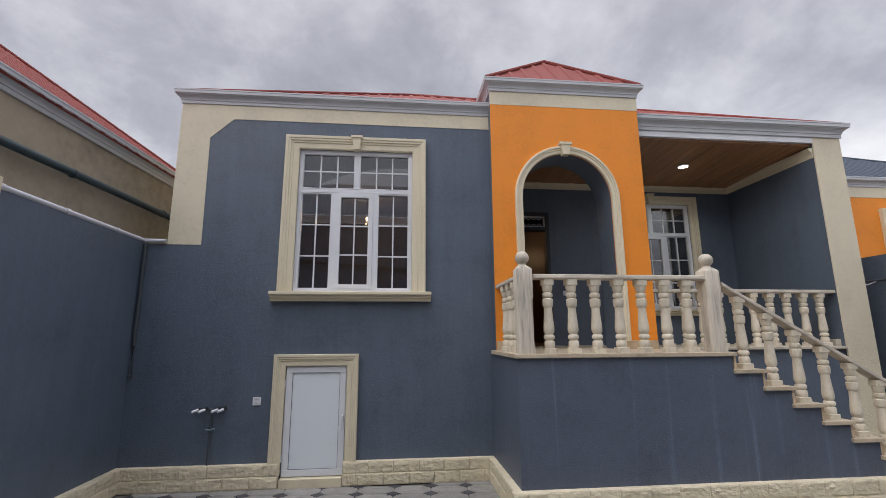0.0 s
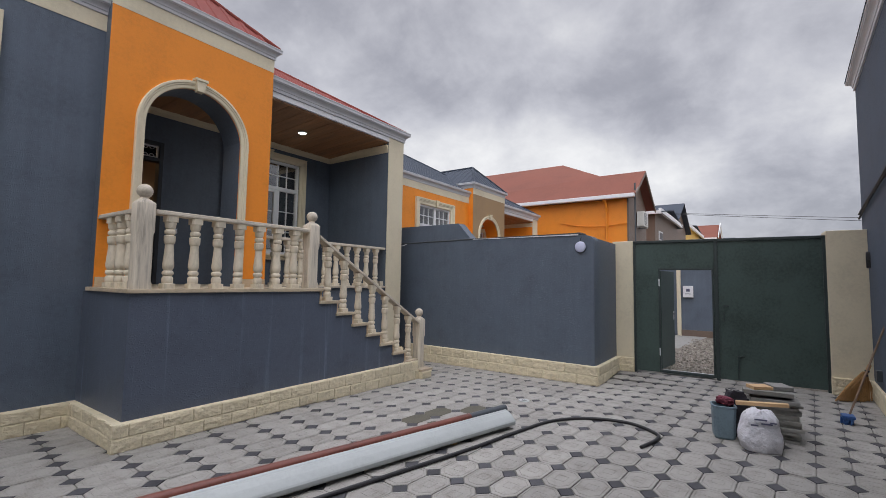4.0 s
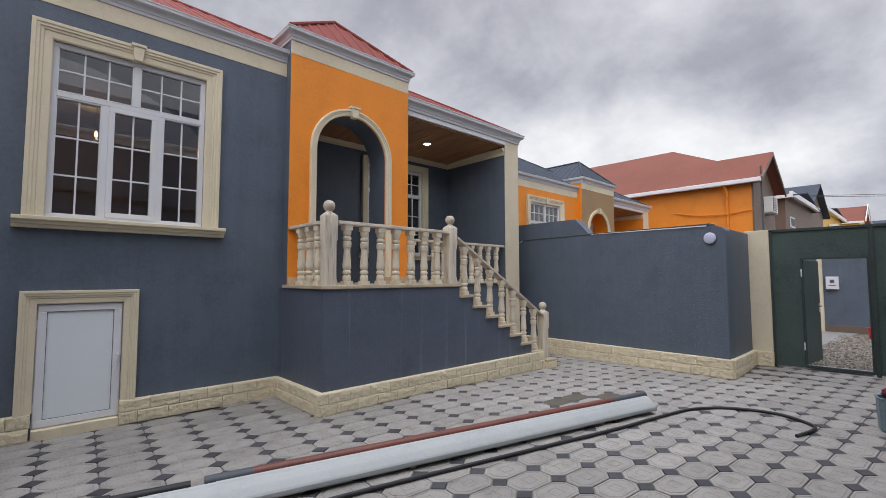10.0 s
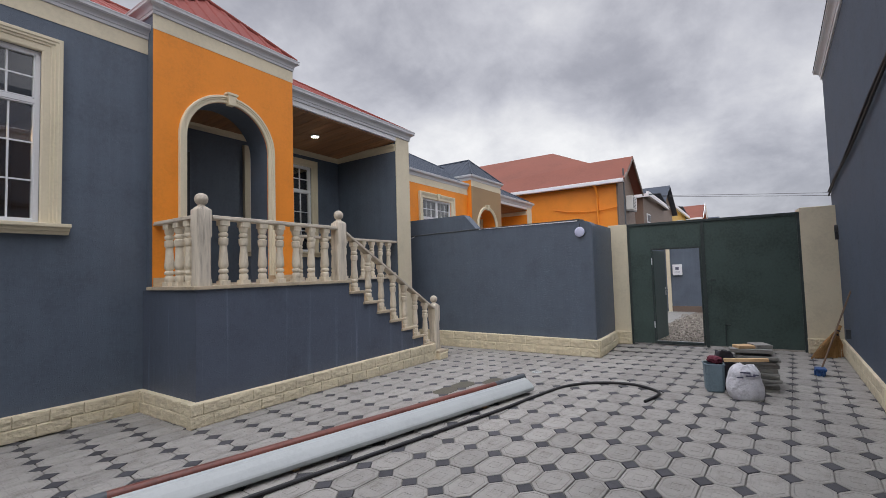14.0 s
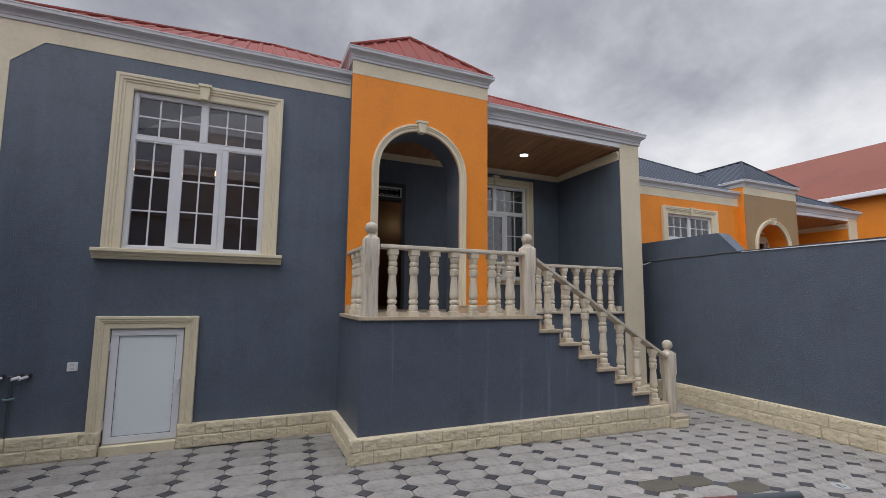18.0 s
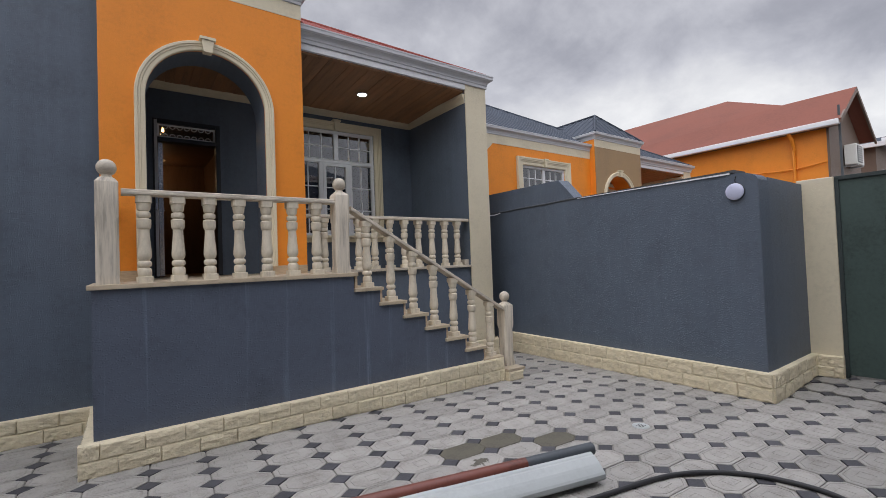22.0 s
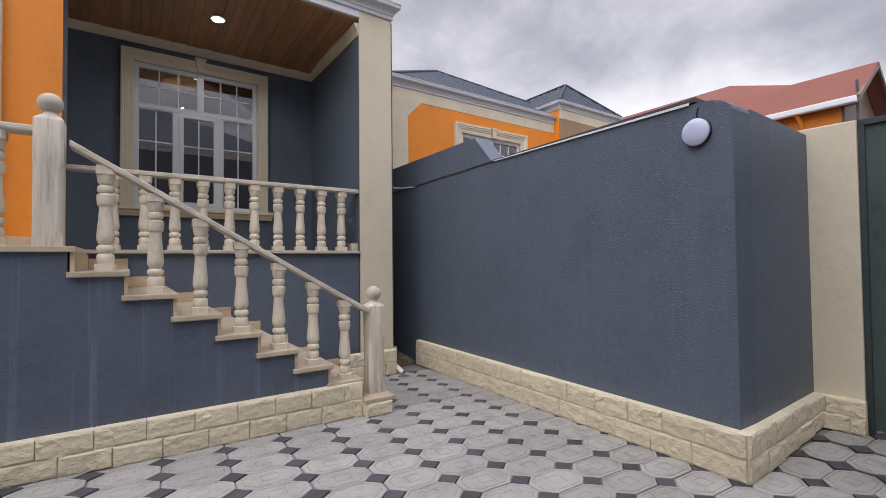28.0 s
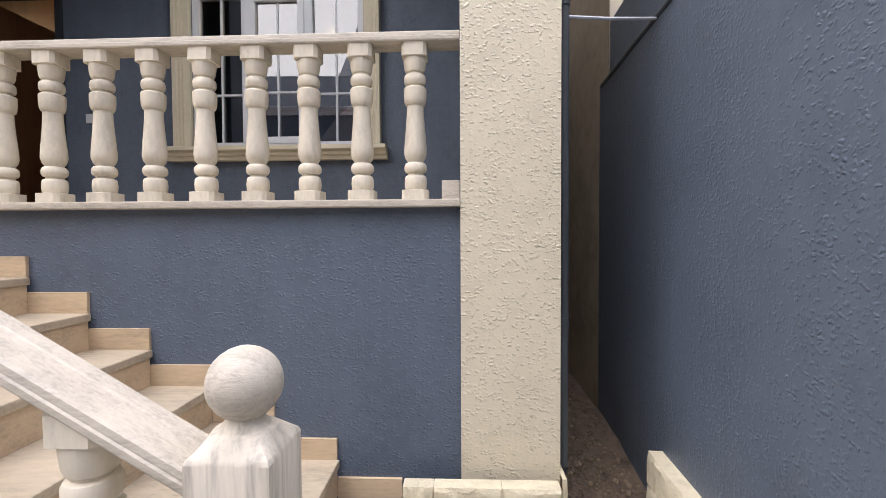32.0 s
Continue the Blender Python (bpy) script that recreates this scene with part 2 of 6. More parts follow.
            soft = nt.nodes.new("ShaderNodeMath"); soft.operation = "MULTIPLY_ADD"; soft.inputs[1].default_value = 0.20
            L(skin.outputs["Fac"], soft.inputs[0]); L(lump.outputs[0], soft.inputs[2])
            h = soft.outputs[0]
        L(h, bp.inputs["Height"]); L(bp.outputs[0], p.inputs["Normal"])
    MATS[name] = m
    return m


def streaks(m, amount, mapping=(7.0, 7.0, 0.35), low=0.35, high=0.75, down=None):
    """Faint vertical rain marks over the colour of a wall."""
    nt = m.node_tree
    p = nt.nodes["Principled BSDF"]
    src = p.inputs["Base Color"].links[0].from_socket
    tc = nt.nodes.new("ShaderNodeTexCoord")
    mp = nt.nodes.new("ShaderNodeMapping"); mp.inputs["Scale"].default_value = mapping
    nt.links.new(tc.outputs["Object"], mp.inputs["Vector"])
    n = node(nt, "ShaderNodeTexNoise", Scale=1.0, Detail=5.0, Roughness=0.7)
    nt.links.new(mp.outputs[0], n.inputs["Vector"])
    mr = nt.nodes.new("ShaderNodeMapRange")
    mr.inputs["From Min"].default_value, mr.inputs["From Max"].default_value = low, high
    mr.inputs["To Min"].default_value, mr.inputs["To Max"].default_value = 1 - (amount if down is None else down), 1 + amount
    nt.links.new(n.outputs["Fac"], mr.inputs["Value"])
    vs = nt.nodes.new("ShaderNodeVectorMath"); vs.operation = "SCALE"
    nt.links.new(src, vs.inputs[0]); nt.links.new(mr.outputs[0], vs.inputs["Scale"])
    nt.links.new(vs.outputs[0], p.inputs["Base Color"])
    return m


def stucco(name, color, var=0.10, relief=0.0045, coarse=False):
    return material(name, color, rough=0.50, var=var, scale=2.2, fine=24.0, bump=1.0, dist=relief, blobs=not coarse, dabs=coarse, spec=0.5)


NAVY = streaks(stucco("navy_stucco", (0.101, 0.128, 0.170), 0.12, 0.0030), 0.07, (9.0, 9.0, 0.5))
ROUGHNAVY = streaks(stucco("coarse_navy_stucco", (0.101, 0.128, 0.170), 0.10, 0.0033, True), 0.05, (9.0, 9.0, 0.5))
# NAVY's paint again, matt and toned down against sky sheen on the tall wall
MATTNAVY = material("matt_toned_navy_stucco", (0.094, 0.118, 0.158), rough=0.75, var=0.12, scale=2.2, fine=24.0, bump=1.0, dist=0.0036, blobs=True, spec=0.25)
FLANK = streaks(stucco("rain_marked_navy_stucco", (0.092, 0.112, 0.154), 0.12, 0.0026, True), 0.8, (16.0, 16.0, 0.30), 0.57, 0.78, 0.03)
CREAM = stucco("cream_stucco", (0.68, 0.61, 0.455), 0.05, 0.0042)
ROUGHCREAM = stucco("coarse_cream_stucco", (0.68, 0.61, 0.455), 0.05, 0.0055, True)
SMOOTHCREAM = stucco("trowelled_cream_plaster", (0.68, 0.61, 0.455), 0.07, 0.0008)
ORANGE = stucco("orange_stucco", (0.83, 0.27, 0.022), 0.07, 0.0010)
OLIVE = stucco("olive_brown_stucco", (0.33, 0.22, 0.115), 0.08, 0.001)
BROWNWALL = stucco("taupe_stucco", (0.16, 0.115, 0.09), 0.08)
YELLOWWALL = stucco("yellow_stucco", (0.72, 0.45, 0.08), 0.06)
BARE = material("bare_render", (0.37, 0.315, 0.235), rough=0.9, var=0.18, scale=0.9, fine=9, bump=0.5, dist=0.006)
MOULD = material("cream_moulding", (0.69, 0.615, 0.455), rough=0.6, var=0.05, scale=2, fine=40, bump=0.1)
STONE = material("split_limestone", (0.68, 0.60, 0.43), rough=0.9, var=0.10, scale=12, fine=36, bump=1.0, bump_scale=21.0, dist=0.017, per_piece=0.05, grain=(0.20, 1, 0.16))
TRAV = material("travertine", (0.52, 0.465, 0.38), rough=0.62, var=0.20, scale=5, fine=45, bump=0.5, grain=(0.8, 3, 3))
TRAVW = material("pale_travertine", (0.68, 0.61, 0.485), rough=0.7, var=0.13, scale=8, fine=50, bump=0.45, grain=(1, 1, 0.4), per_piece=0.04)
RISER = material("tan_travertine_riser", (0.54, 0.415, 0.275), rough=0.45, var=0.18, scale=3, fine=28, bump=0.08, grain=(0.6, 1.8, 3.0), per_piece=0.08)
NEWEL = material("grained_stone_post", (0.60, 0.54, 0.445), rough=0.7, var=0.27, scale=2.2, fine=7.0, bump=0.5, bump_scale=5.0, dist=0.006, grain=(9, 9, 0.7), per_piece=0.04)
TREAD = material("polished_travertine_slab", (0.50, 0.415, 0.30), rough=0.42, var=0.20, scale=3, fine=28, bump=0.08, grain=(0.6, 1.8, 1.8), per_piece=0.06)
PAVER = material("grey_concrete_paver", (0.315, 0.301, 0.278), rough=0.78, var=0.13, scale=7, fine=70, bump=0.35, per_piece=0.10, tint=(0.20, 0.186, 0.163))
DARKPAVER = material("charcoal_concrete_paver", (0.055, 0.055, 0.062), rough=0.7, var=0.22, scale=7, fine=60, bump=0.25, per_piece=0.22)
WETPAVER = material("cement_smeared_paver", (0.105, 0.096, 0.072), rough=0.75, var=0.2, scale=6, fine=50, bump=0.4)


def splashed_paver():
    """A pale paver with a ragged splash of cement across its middle."""
    m = material("cement_splashed_paver", (0.335, 0.32, 0.295), rough=0.78, var=0.13, scale=7, fine=70, bump=0.35)
    nt = m.node_tree
    p = nt.nodes["Principled BSDF"]
    tc = nt.nodes.new("ShaderNodeTexCoord")
    ragged = node(nt, "ShaderNodeTexNoise", Scale=16.0, Detail=3.0, Roughness=0.6)
    nt.links.new(tc.outputs["Object"], ragged.inputs["Vector"])
    size = nt.nodes.new("ShaderNodeVectorMath"); size.operation = "MULTIPLY"; size.inputs[1].default_value = (9.0, 14.0, 0.0)
    nt.links.new(tc.outputs["Object"], size.inputs[0])
    far = nt.nodes.new("ShaderNodeVectorMath"); far.operation = "LENGTH"
    nt.links.new(size.outputs[0], far.inputs[0])
    add = nt.nodes.new("ShaderNodeMath"); add.operation = "MULTIPLY_ADD"; add.inputs[1].default_value = 2.6
    nt.links.new(ragged.outputs["Fac"], add.inputs[0]); nt.links.new(far.outputs["Value"], add.inputs[2])
    cut = nt.nodes.new("ShaderNodeMapRange")
    cut.inputs["From Min"].default_value, cut.inputs["From Max"].default_value = 2.05, 1.9
    nt.links.new(add.outputs[0], cut.inputs["Value"])
    mix = nt.nodes.new("ShaderNodeMix"); mix.data_type = "RGBA"
    mix.inputs["B"].default_value = (0.10, 0.092, 0.072, 1)
    nt.links.new(p.inputs["Base Color"].links[0].from_socket, mix.inputs["A"])
    nt.links.new(cut.outputs[0], mix.inputs["Factor"])
    nt.links.new(mix.outputs["Result"], p.inputs["Base Color"])
    return m


SPLASHPAVER = splashed_paver()
SAND = material("joint_sand", (0.19, 0.18, 0.163), rough=0.95, var=0.2, scale=3, fine=80, bump=0.4)
PVC = material("white_plastic", (0.72, 0.73, 0.76), rough=0.32, var=0.02, scale=2, fine=30, bump=0.0)
PANEL = material("white_door_panel", (0.74, 0.79, 0.82), rough=0.4, var=0.02, scale=1.5, fine=30, bump=0.0)
GUTTER = material("grey_gutter_paint", (0.52, 0.53, 0.56), rough=0.45, var=0.06, scale=2, fine=30, bump=0.05)
PALEMETAL = material("pale_lintel_paint", (0.74, 0.75, 0.78), rough=0.5, var=0.04, scale=2, fine=30, bump=0.05)
REDROOF = material("red_sheet_roof", (0.225, 0.060, 0.050), spec=0.15, rough=0.75, var=0.08, scale=1.5, fine=30, bump=0.1)
TERRAROOF = material("terracotta_roof", (0.215, 0.082, 0.060), spec=0.2, rough=0.85, var=0.10, scale=0.6, fine=12, bump=0.2)
SLATEROOF = material("slate_blue_roof", (0.04, 0.052, 0.075), rough=0.8, var=0.1, scale=0.6, fine=12, bump=0.2)
TEAL = material("teal_pipe_paint", (0.035, 0.06, 0.07), rough=0.5, var=0.15, scale=4, fine=40, bump=0.1)
WOOD = material("ceiling_plank", (0.33, 0.165, 0.08), rough=0.5, var=0.22, scale=5, fine=32, bump=0.2, grain=(3.0, 0.35, 1), per_piece=0.16)
BROWNDOOR = material("brown_door_leaf", (0.16, 0.075, 0.035), rough=0.35, var=0.2, scale=4, fine=30, bump=0.1, grain=(3, 3, 0.4))
DARKFRAME = material("dark_door_frame", (0.03, 0.033, 0.04), rough=0.4, var=0.1, bump=0.05)
GATE = material("dark_green_sheet_steel", (0.055, 0.084, 0.077), rough=0.5, var=0.25, scale=1.4, fine=25, bump=0.25, dist=0.003, spec=0.4)
GATEDARK = material("black_green_steel_frame", (0.032, 0.046, 0.046), rough=0.5, var=0.2, bump=0.1)
STEEL = material("chrome", (0.62, 0.62, 0.64), rough=0.25, metal=1.0, var=0.05, bump=0.0)
IVORY = material("brown_room_paper", (0.26, 0.205, 0.165), rough=0.8, var=0.05, scale=1, fine=20, bump=0.1)
HALLWOOD = material("dark_panelled_hall", (0.13, 0.068, 0.036), rough=0.4, var=0.2, scale=3, fine=30, bump=0.05, grain=(3, 3, 0.4))
PARQUET = material("brown_laminate", (0.20, 0.11, 0.06), rough=0.4, var=0.2, scale=3, fine=30, bump=0.05, grain=(0.4, 3, 1))
BLACKRUB = material("black_rubber", (0.018, 0.018, 0.02), rough=0.55, var=0.15, bump=0.1)
GREYPIPE = material("dark_grey_pipe_paint", (0.06, 0.07, 0.08), rough=0.5, var=0.1, bump=0.1)
WHITEGUT = material("white_enamelled_gutter", (0.40, 0.425, 0.42), rough=0.35, var=0.06, scale=2.2, fine=30, bump=0.05)
RUST = material("red_brown_downpipe", (0.15, 0.045, 0.03), rough=0.45, var=0.2, scale=4, fine=40, bump=0.1)
STONES_LOOSE = material("loose_stones", (0.27, 0.245, 0.21), rough=0.9, var=0.2, scale=20, fine=80, bump=0.4, per_piece=0.35)
RUBBLE = material("earthy_rubble", (0.20, 0.15, 0.10), rough=0.95, var=0.2, scale=20, fine=80, bump=0.4, per_piece=0.3)
SOIL = material("dry_soil_and_rubble", (0.16, 0.115, 0.08), rough=0.95, var=0.35, scale=9, fine=70, bump=1.0, dist=0.02)
GRAVEL = material("pale_gravel", (0.18, 0.155, 0.128), rough=0.95, var=0.38, scale=16, fine=40, bump=1.0, dist=0.02)
GROUND = material("dusty_ground", (0.25, 0.215, 0.17), rough=0.95, var=0.25, scale=0.5, fine=12, bump=0.5, dist=0.01)
SACK = material("white_woven_sack", (0.62, 0.62, 0.66), rough=0.8, var=0.13, scale=9, fine=140, bump=1.0, bump_scale=16.0, dist=0.022)
BLUETUB = material("grey_blue_plastic_tub", (0.16, 0.225, 0.265), rough=0.55, var=0.15, scale=6, fine=60, bump=0.1)
PINE = material("raw_pine", (0.56, 0.37, 0.20), rough=0.7, var=0.15, scale=6, fine=50, bump=0.2, grain=(0.3, 3, 3))
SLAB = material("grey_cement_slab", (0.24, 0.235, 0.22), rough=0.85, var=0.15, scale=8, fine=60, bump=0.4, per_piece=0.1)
DARKCLOTH = material("dark_rag", (0.03, 0.028, 0.035), rough=0.9, var=0.3, scale=14, fine=90, bump=0.5)
REDCLOTH = material("crimson_rag", (0.16, 0.03, 0.05), rough=0.9, var=0.3, scale=14, fine=90, bump=0.5)
STRAW = material("broom_straw", (0.38, 0.21, 0.08), rough=0.85, var=0.25, scale=20, fine=110, bump=0.5, grain=(3, 3, 0.3))
BLUEMOP = material("blue_plastic_bristle", (0.02, 0.08, 0.25), rough=0.6, var=0.25, scale=25, fine=120, bump=0.4)
INK = material("faded_print", (0.10, 0.10, 0.16), rough=0.7, var=0.1, bump=0.0)
ACWHITE = material("air_conditioner_case", (0.72, 0.72, 0.70), rough=0.45, var=0.05, bump=0.0)


def glass_material():
    m = bpy.data.materials.new("window_glass")
    m.use_nodes = True
    nt = m.node_tree
    nt.nodes.remove(nt.nodes["Principled BSDF"])
    out = nt.nodes["Material Output"]
    tr = nt.nodes.new("ShaderNodeBsdfTransparent"); tr.inputs[0].default_value = (0.74, 0.75, 0.75, 1)
    gl = nt.nodes.new("ShaderNodeBsdfGlossy"); gl.inputs["Roughness"].default_value = 0.01
    fr = nt.nodes.new("ShaderNodeFresnel"); fr.inputs["IOR"].default_value = 2.8
    mx = nt.nodes.new("ShaderNodeMixShader")
    nt.links.new(fr.outputs[0], mx.inputs[0]); nt.links.new(tr.outputs[0], mx.inputs[1]); nt.links.new(gl.outputs[0], mx.inputs[2])
    nt.links.new(mx.outputs[0], out.inputs[0])
    return m


GLASS = glass_material()


def glow(name, color, strength):
    m = bpy.data.materials.new(name)
    m.use_nodes = True
    p = m.node_tree.nodes["Principled BSDF"]
    p.inputs["Base Color"].default_value = (0.9, 0.9, 0.9, 1)
    p.inputs["Emission Color"].default_value = (*color, 1)
    p.inputs["Emission Strength"].default_value = strength
    return m


BULB = glow("warm_bulb", (1.0, 0.55, 0.22), 16.0)
LED = glow("cool_led_disc", (0.93, 1.0, 0.96), 14.0)
OPAL = material("opal_lamp_cover", (0.55, 0.58, 0.76), rough=0.3, var=0.01, bump=0.0)


# ---- mesh helpers ----
def part(name, bm, mat, parent=None, label="", m=None):
    me = bpy.data.meshes.new(name)
    bmesh.ops.recalc_face_normals(bm, faces=bm.faces)
    bm.to_mesh(me)
    bm.free()
    me.materials.append(mat)
    ob = new(name, me)
    if parent:
        ob.parent = parent
    if m is not None:
        ob.matrix_basis = m
    if label:
        tagged(ob, label)
    return ob


def empty(name, m=None):
    ob = new(name)
    if m is not None:
        ob.matrix_basis = m
    return ob


def smooth(ob, angle=40):
    ob.data.shade_smooth()
    ob.data.set_sharp_from_angle(angle=radians(angle))
    return ob


def box(bm, x0, x1, y0, y1, z0, z1, bevel=0.0, m=None):
    vs = [bm.verts.new((x, y, z)) for x in (x0, x1) for y in (y0, y1) for z in (z0, z1)]
    fs = [bm.faces.new([vs[i] for i in f]) for f in ((0, 1, 3, 2), (4, 6, 7, 5), (0, 4, 5, 1), (2, 3, 7, 6), (0, 2, 6, 4), (1, 5, 7, 3))]
    if bevel:
        es = list({e for f in fs for e in f.edges})
        r = bmesh.ops.bevel(bm, geom=es, offset=bevel, segments=2, affect="EDGES", profile=0.6)
        vs = list({v for f in r["faces"] for v in f.verts} | {v for v in vs if v.is_valid})
    if m is not None:
        bmesh.ops.transform(bm, matrix=m, verts=vs)
    return vs


def box_bm(*a, **k):
    bm = bmesh.new()
    box(bm, *a, **k)
    return bm


def lathe(bm, prof, n=16, at=(0, 0, 0), square=(), cut={}):
    """prof: (radius, z); rows whose index is in square get a square section, cut: row index to chamfer (2 leaves sharp corners)."""
    rings = []
    for i, (r, z) in enumerate(prof):
        ring = []
        for k in range(n):
            a = 2 * math.pi * k / n
            c, s = math.cos(a), math.sin(a)
            if i in square:
                q = max(abs(c), abs(s))
                c, s = c / q, s / q
                q = abs(c) + abs(s)
                if q > cut.get(i, 2.1):
                    c, s = c * cut[i] / q, s * cut[i] / q
            ring.append(bm.verts.new((at[0] + r * c, at[1] + r * s, at[2] + z)))
        rings.append(ring)
    for p, q in zip(rings, rings[1:]):
        for k in range(n):
            bm.faces.new((p[k], p[(k + 1) % n], q[(k + 1) % n], q[k]))
    bm.faces.new(rings[0][::-1])
    bm.faces.new(rings[-1])


def sweep(bm, path, prof, to3, closed=False):
    """A moulding: prof (side, depth) carried along a flat path with mitred corners; to3 maps (u, w, depth) to the world."""
    n = len(path)
    rings = []
    for i, p in enumerate(path):
        p = Vector(p)
        d0 = (p - Vector(path[i - 1])).normalized() if i > 0 or closed else None
        d1 = (Vector(path[(i + 1) % n]) - p).normalized() if i < n - 1 or closed else None
        d0, d1 = d0 or d1, d1 or d0
        n0, n1 = Vector((-d0.y, d0.x)), Vector((-d1.y, d1.x))
        b = (n0 + n1)
        b = b / max(0.2, b.dot(n0))
        rings.append([bm.verts.new(to3(p.x + b.x * o, p.y + b.y * o, dep)) for o, dep in prof])
    k = len(prof)
    pairs = list(zip(rings, rings[1:])) + ([(rings[-1], rings[0])] if closed else [])
    for r, s in pairs:
        for j in range(k):
            bm.faces.new((r[j], r[(j + 1) % k], s[(j + 1) % k], s[j]))
    if not closed:
        bm.faces.new(rings[0][::-1])
        bm.faces.new(rings[-1])


def tube(bm, pts, r, n=10, ends=True):
    pts = [Vector(p) for p in pts]
    rings = []
    for i, p in enumerate(pts):
        d = (pts[min(i + 1, len(pts) - 1)] - pts[max(i - 1, 0)]).normalized()
        side = d.cross(Vector((0, 0, 1)))
        side = side.normalized() if side.length > 0.01 else Vector((1, 0, 0))
        up = side.cross(d).normalized()
        rings.append([bm.verts.new(p + r * (math.cos(2 * math.pi * k / n) * side + math.sin(2 * math.pi * k / n) * up)) for k in range(n)])
    for a, b in zip(rings, rings[1:]):
        for k in range(n):
            bm.faces.new((a[k], a[(k + 1) % n], b[(k + 1) % n], b[k]))
    if ends:
        bm.faces.new(rings[0][::-1])
        bm.faces.new(rings[-1])


def scatter(name, n, spot, r0, r1, mat, label, seed):
    """Loose stones: many small lumps in one mesh; spot(rng) gives x, y, z of each."""
    base = bmesh.new()
    bmesh.ops.create_icosphere(base, subdivisions=1, radius=1.0)
    bv, bf = [v.co.copy() for v in base.verts], [[v.index for v in f.verts] for f in base.faces]
    base.free()
    rg = random.Random(seed)
    vs, fs = [], []
    for k in range(n):
        x, y, z = spot(rg)
        r = rg.uniform(r0, r1)
        m = Matrix.Translation((x, y, z + r * 0.3)) @ Euler((rg.random() * 6, rg.random() * 6, rg.random() * 6)).to_matrix().to_4x4() @ Matrix.Diagonal((r, r * rg.uniform(0.6, 1), r * rg.uniform(0.45, 0.85), 1))
        o = len(vs)
        vs += [tuple(m @ v) for v in bv]
        fs += [[o + i for i in f] for f in bf]
    me = bpy.data.meshes.new(name)
    me.from_pydata(vs, [], fs)
    me.materials.append(mat)
    return tagged(new(name, me), label, "stones", kind="stuff")


def curve_points(pts, steps=8):
    """Catmull-Rom through pts."""
    pts = [Vector(p) for p in pts]
    out = []
    for i in range(len(pts) - 1):
        p0, p1, p2, p3 = pts[max(i - 1, 0)], pts[i], pts[i + 1], pts[min(i + 2, len(pts) - 1)]
        for s in range(steps):
            t = s / steps
            out.append(0.5 * (2 * p1 + (p2 - p0) * t + (2 * p0 - 5 * p1 + 4 * p2 - p3) * t * t + (3 * p1 - p0 - 3 * p2 + p3) * t ** 3))
    out.append(pts[-1])
    return out


def prism(bm, outline, to3, d0, d1):
    """A flat outline (u, w) with thickness from depth d0 to d1."""
    a = [bm.verts.new(to3(u, w, d0)) for u, w in outline]
    b = [bm.verts.new(to3(u, w, d1)) for u, w in outline]
    n = len(a)
    bm.faces.new(a)
    bm.faces.new(b[::-1])
    for i in range(n):
        bm.faces.new((a[i], a[(i + 1) % n], b[(i + 1) % n], b[i]))


def wall_bm(u0, u1, w0, w1, holes, to3, d0, d1):
    """A wall slab with rectangular openings through it."""
    us = sorted({u0, u1, *[h[0] for h in holes], *[h[1] for h in holes]})
    ws = sorted({w0, w1, *[h[2] for h in holes], *[h[3] for h in holes]})
    bm = bmesh.new()
    cache = {}

    def v(i, j, d):
        key = (i, j, d)
        if key not in cache:
            cache[key] = bm.verts.new(to3(us[i], ws[j], d))
        return cache[key]

    def solid(i, j):
        if not (0 <= i < len(us) - 1 and 0 <= j < len(ws) - 1):
            return False
        cu, cw = (us[i] + us[i + 1]) / 2, (ws[j] + ws[j + 1]) / 2
        return not any(h[0] < cu < h[1] and h[2] < cw < h[3] for h in holes)

    for i in range(len(us) - 1):
        for j in range(len(ws) - 1):
            if not solid(i, j):
                continue
            for d in (d0, d1):
                bm.faces.new((v(i, j, d), v(i + 1, j, d), v(i + 1, j + 1, d), v(i, j + 1, d)))
            for di, dj, a, b in ((-1, 0, (i, j), (i, j + 1)), (1, 0, (i + 1, j), (i + 1, j + 1)), (0, -1, (i, j), (i + 1, j)), (0, 1, (i, j + 1), (i + 1, j + 1))):
                if not solid(i + di, j + dj):
                    bm.faces.new((v(*a, d0), v(*b, d0), v(*b, d1), v(*a, d1)))
    return bm


def xz(y, sign=-1):
    """Flat plan on a wall that faces -y: depth runs towards the viewer."""
    return lambda u, w, d: (u, y + sign * d, w)


def xy(z):
    return lambda u, w, d: (u, w, z + d)


# ---- plan ----
FY = 5.45            # face of the front wall
FLOOR = 1.455        # landing and veranda
VY = 7.27            # back wall of the veranda
RISE, GOING = 0.1695, 0.2925
SX = 3.26            # first riser below the landing
ROT = radians(-2.2)  # courtyard walls and paving against the house
CU, CV = Vector((math.cos(ROT), math.sin(ROT))), Vector((-math.sin(ROT), math.cos(ROT)))
CORNER = Vector((6.74, 1.74))
TALLM = Matrix.Translation((CORNER.x, CORNER.y, 0)) @ Matrix.Rotation(radians(-2.5), 4, "Z")
YARD = Matrix.Translation((CORNER.x, CORNER.y, 0)) @ Matrix.Rotation(ROT, 4, "Z")


def ease(t):
    t = min(max(t, 0.0), 1.0)
    return t * t * (3 - 2 * t)


def fall(x, y):
    """Height of the paving, which falls gently towards the drain and the passage."""
    return -(0.014 * max(0.0, x - 3.0) + 0.008 * max(0.0, y - 2.0) * ease((x - 2.5) / 1.5)) * ease((y - 0.2) / 1.6) * (1 - ease((x - 6.9) / 1.2))


def struct(ob, label, category="wall"):
    return tagged(ob, label, category, kind="structure")


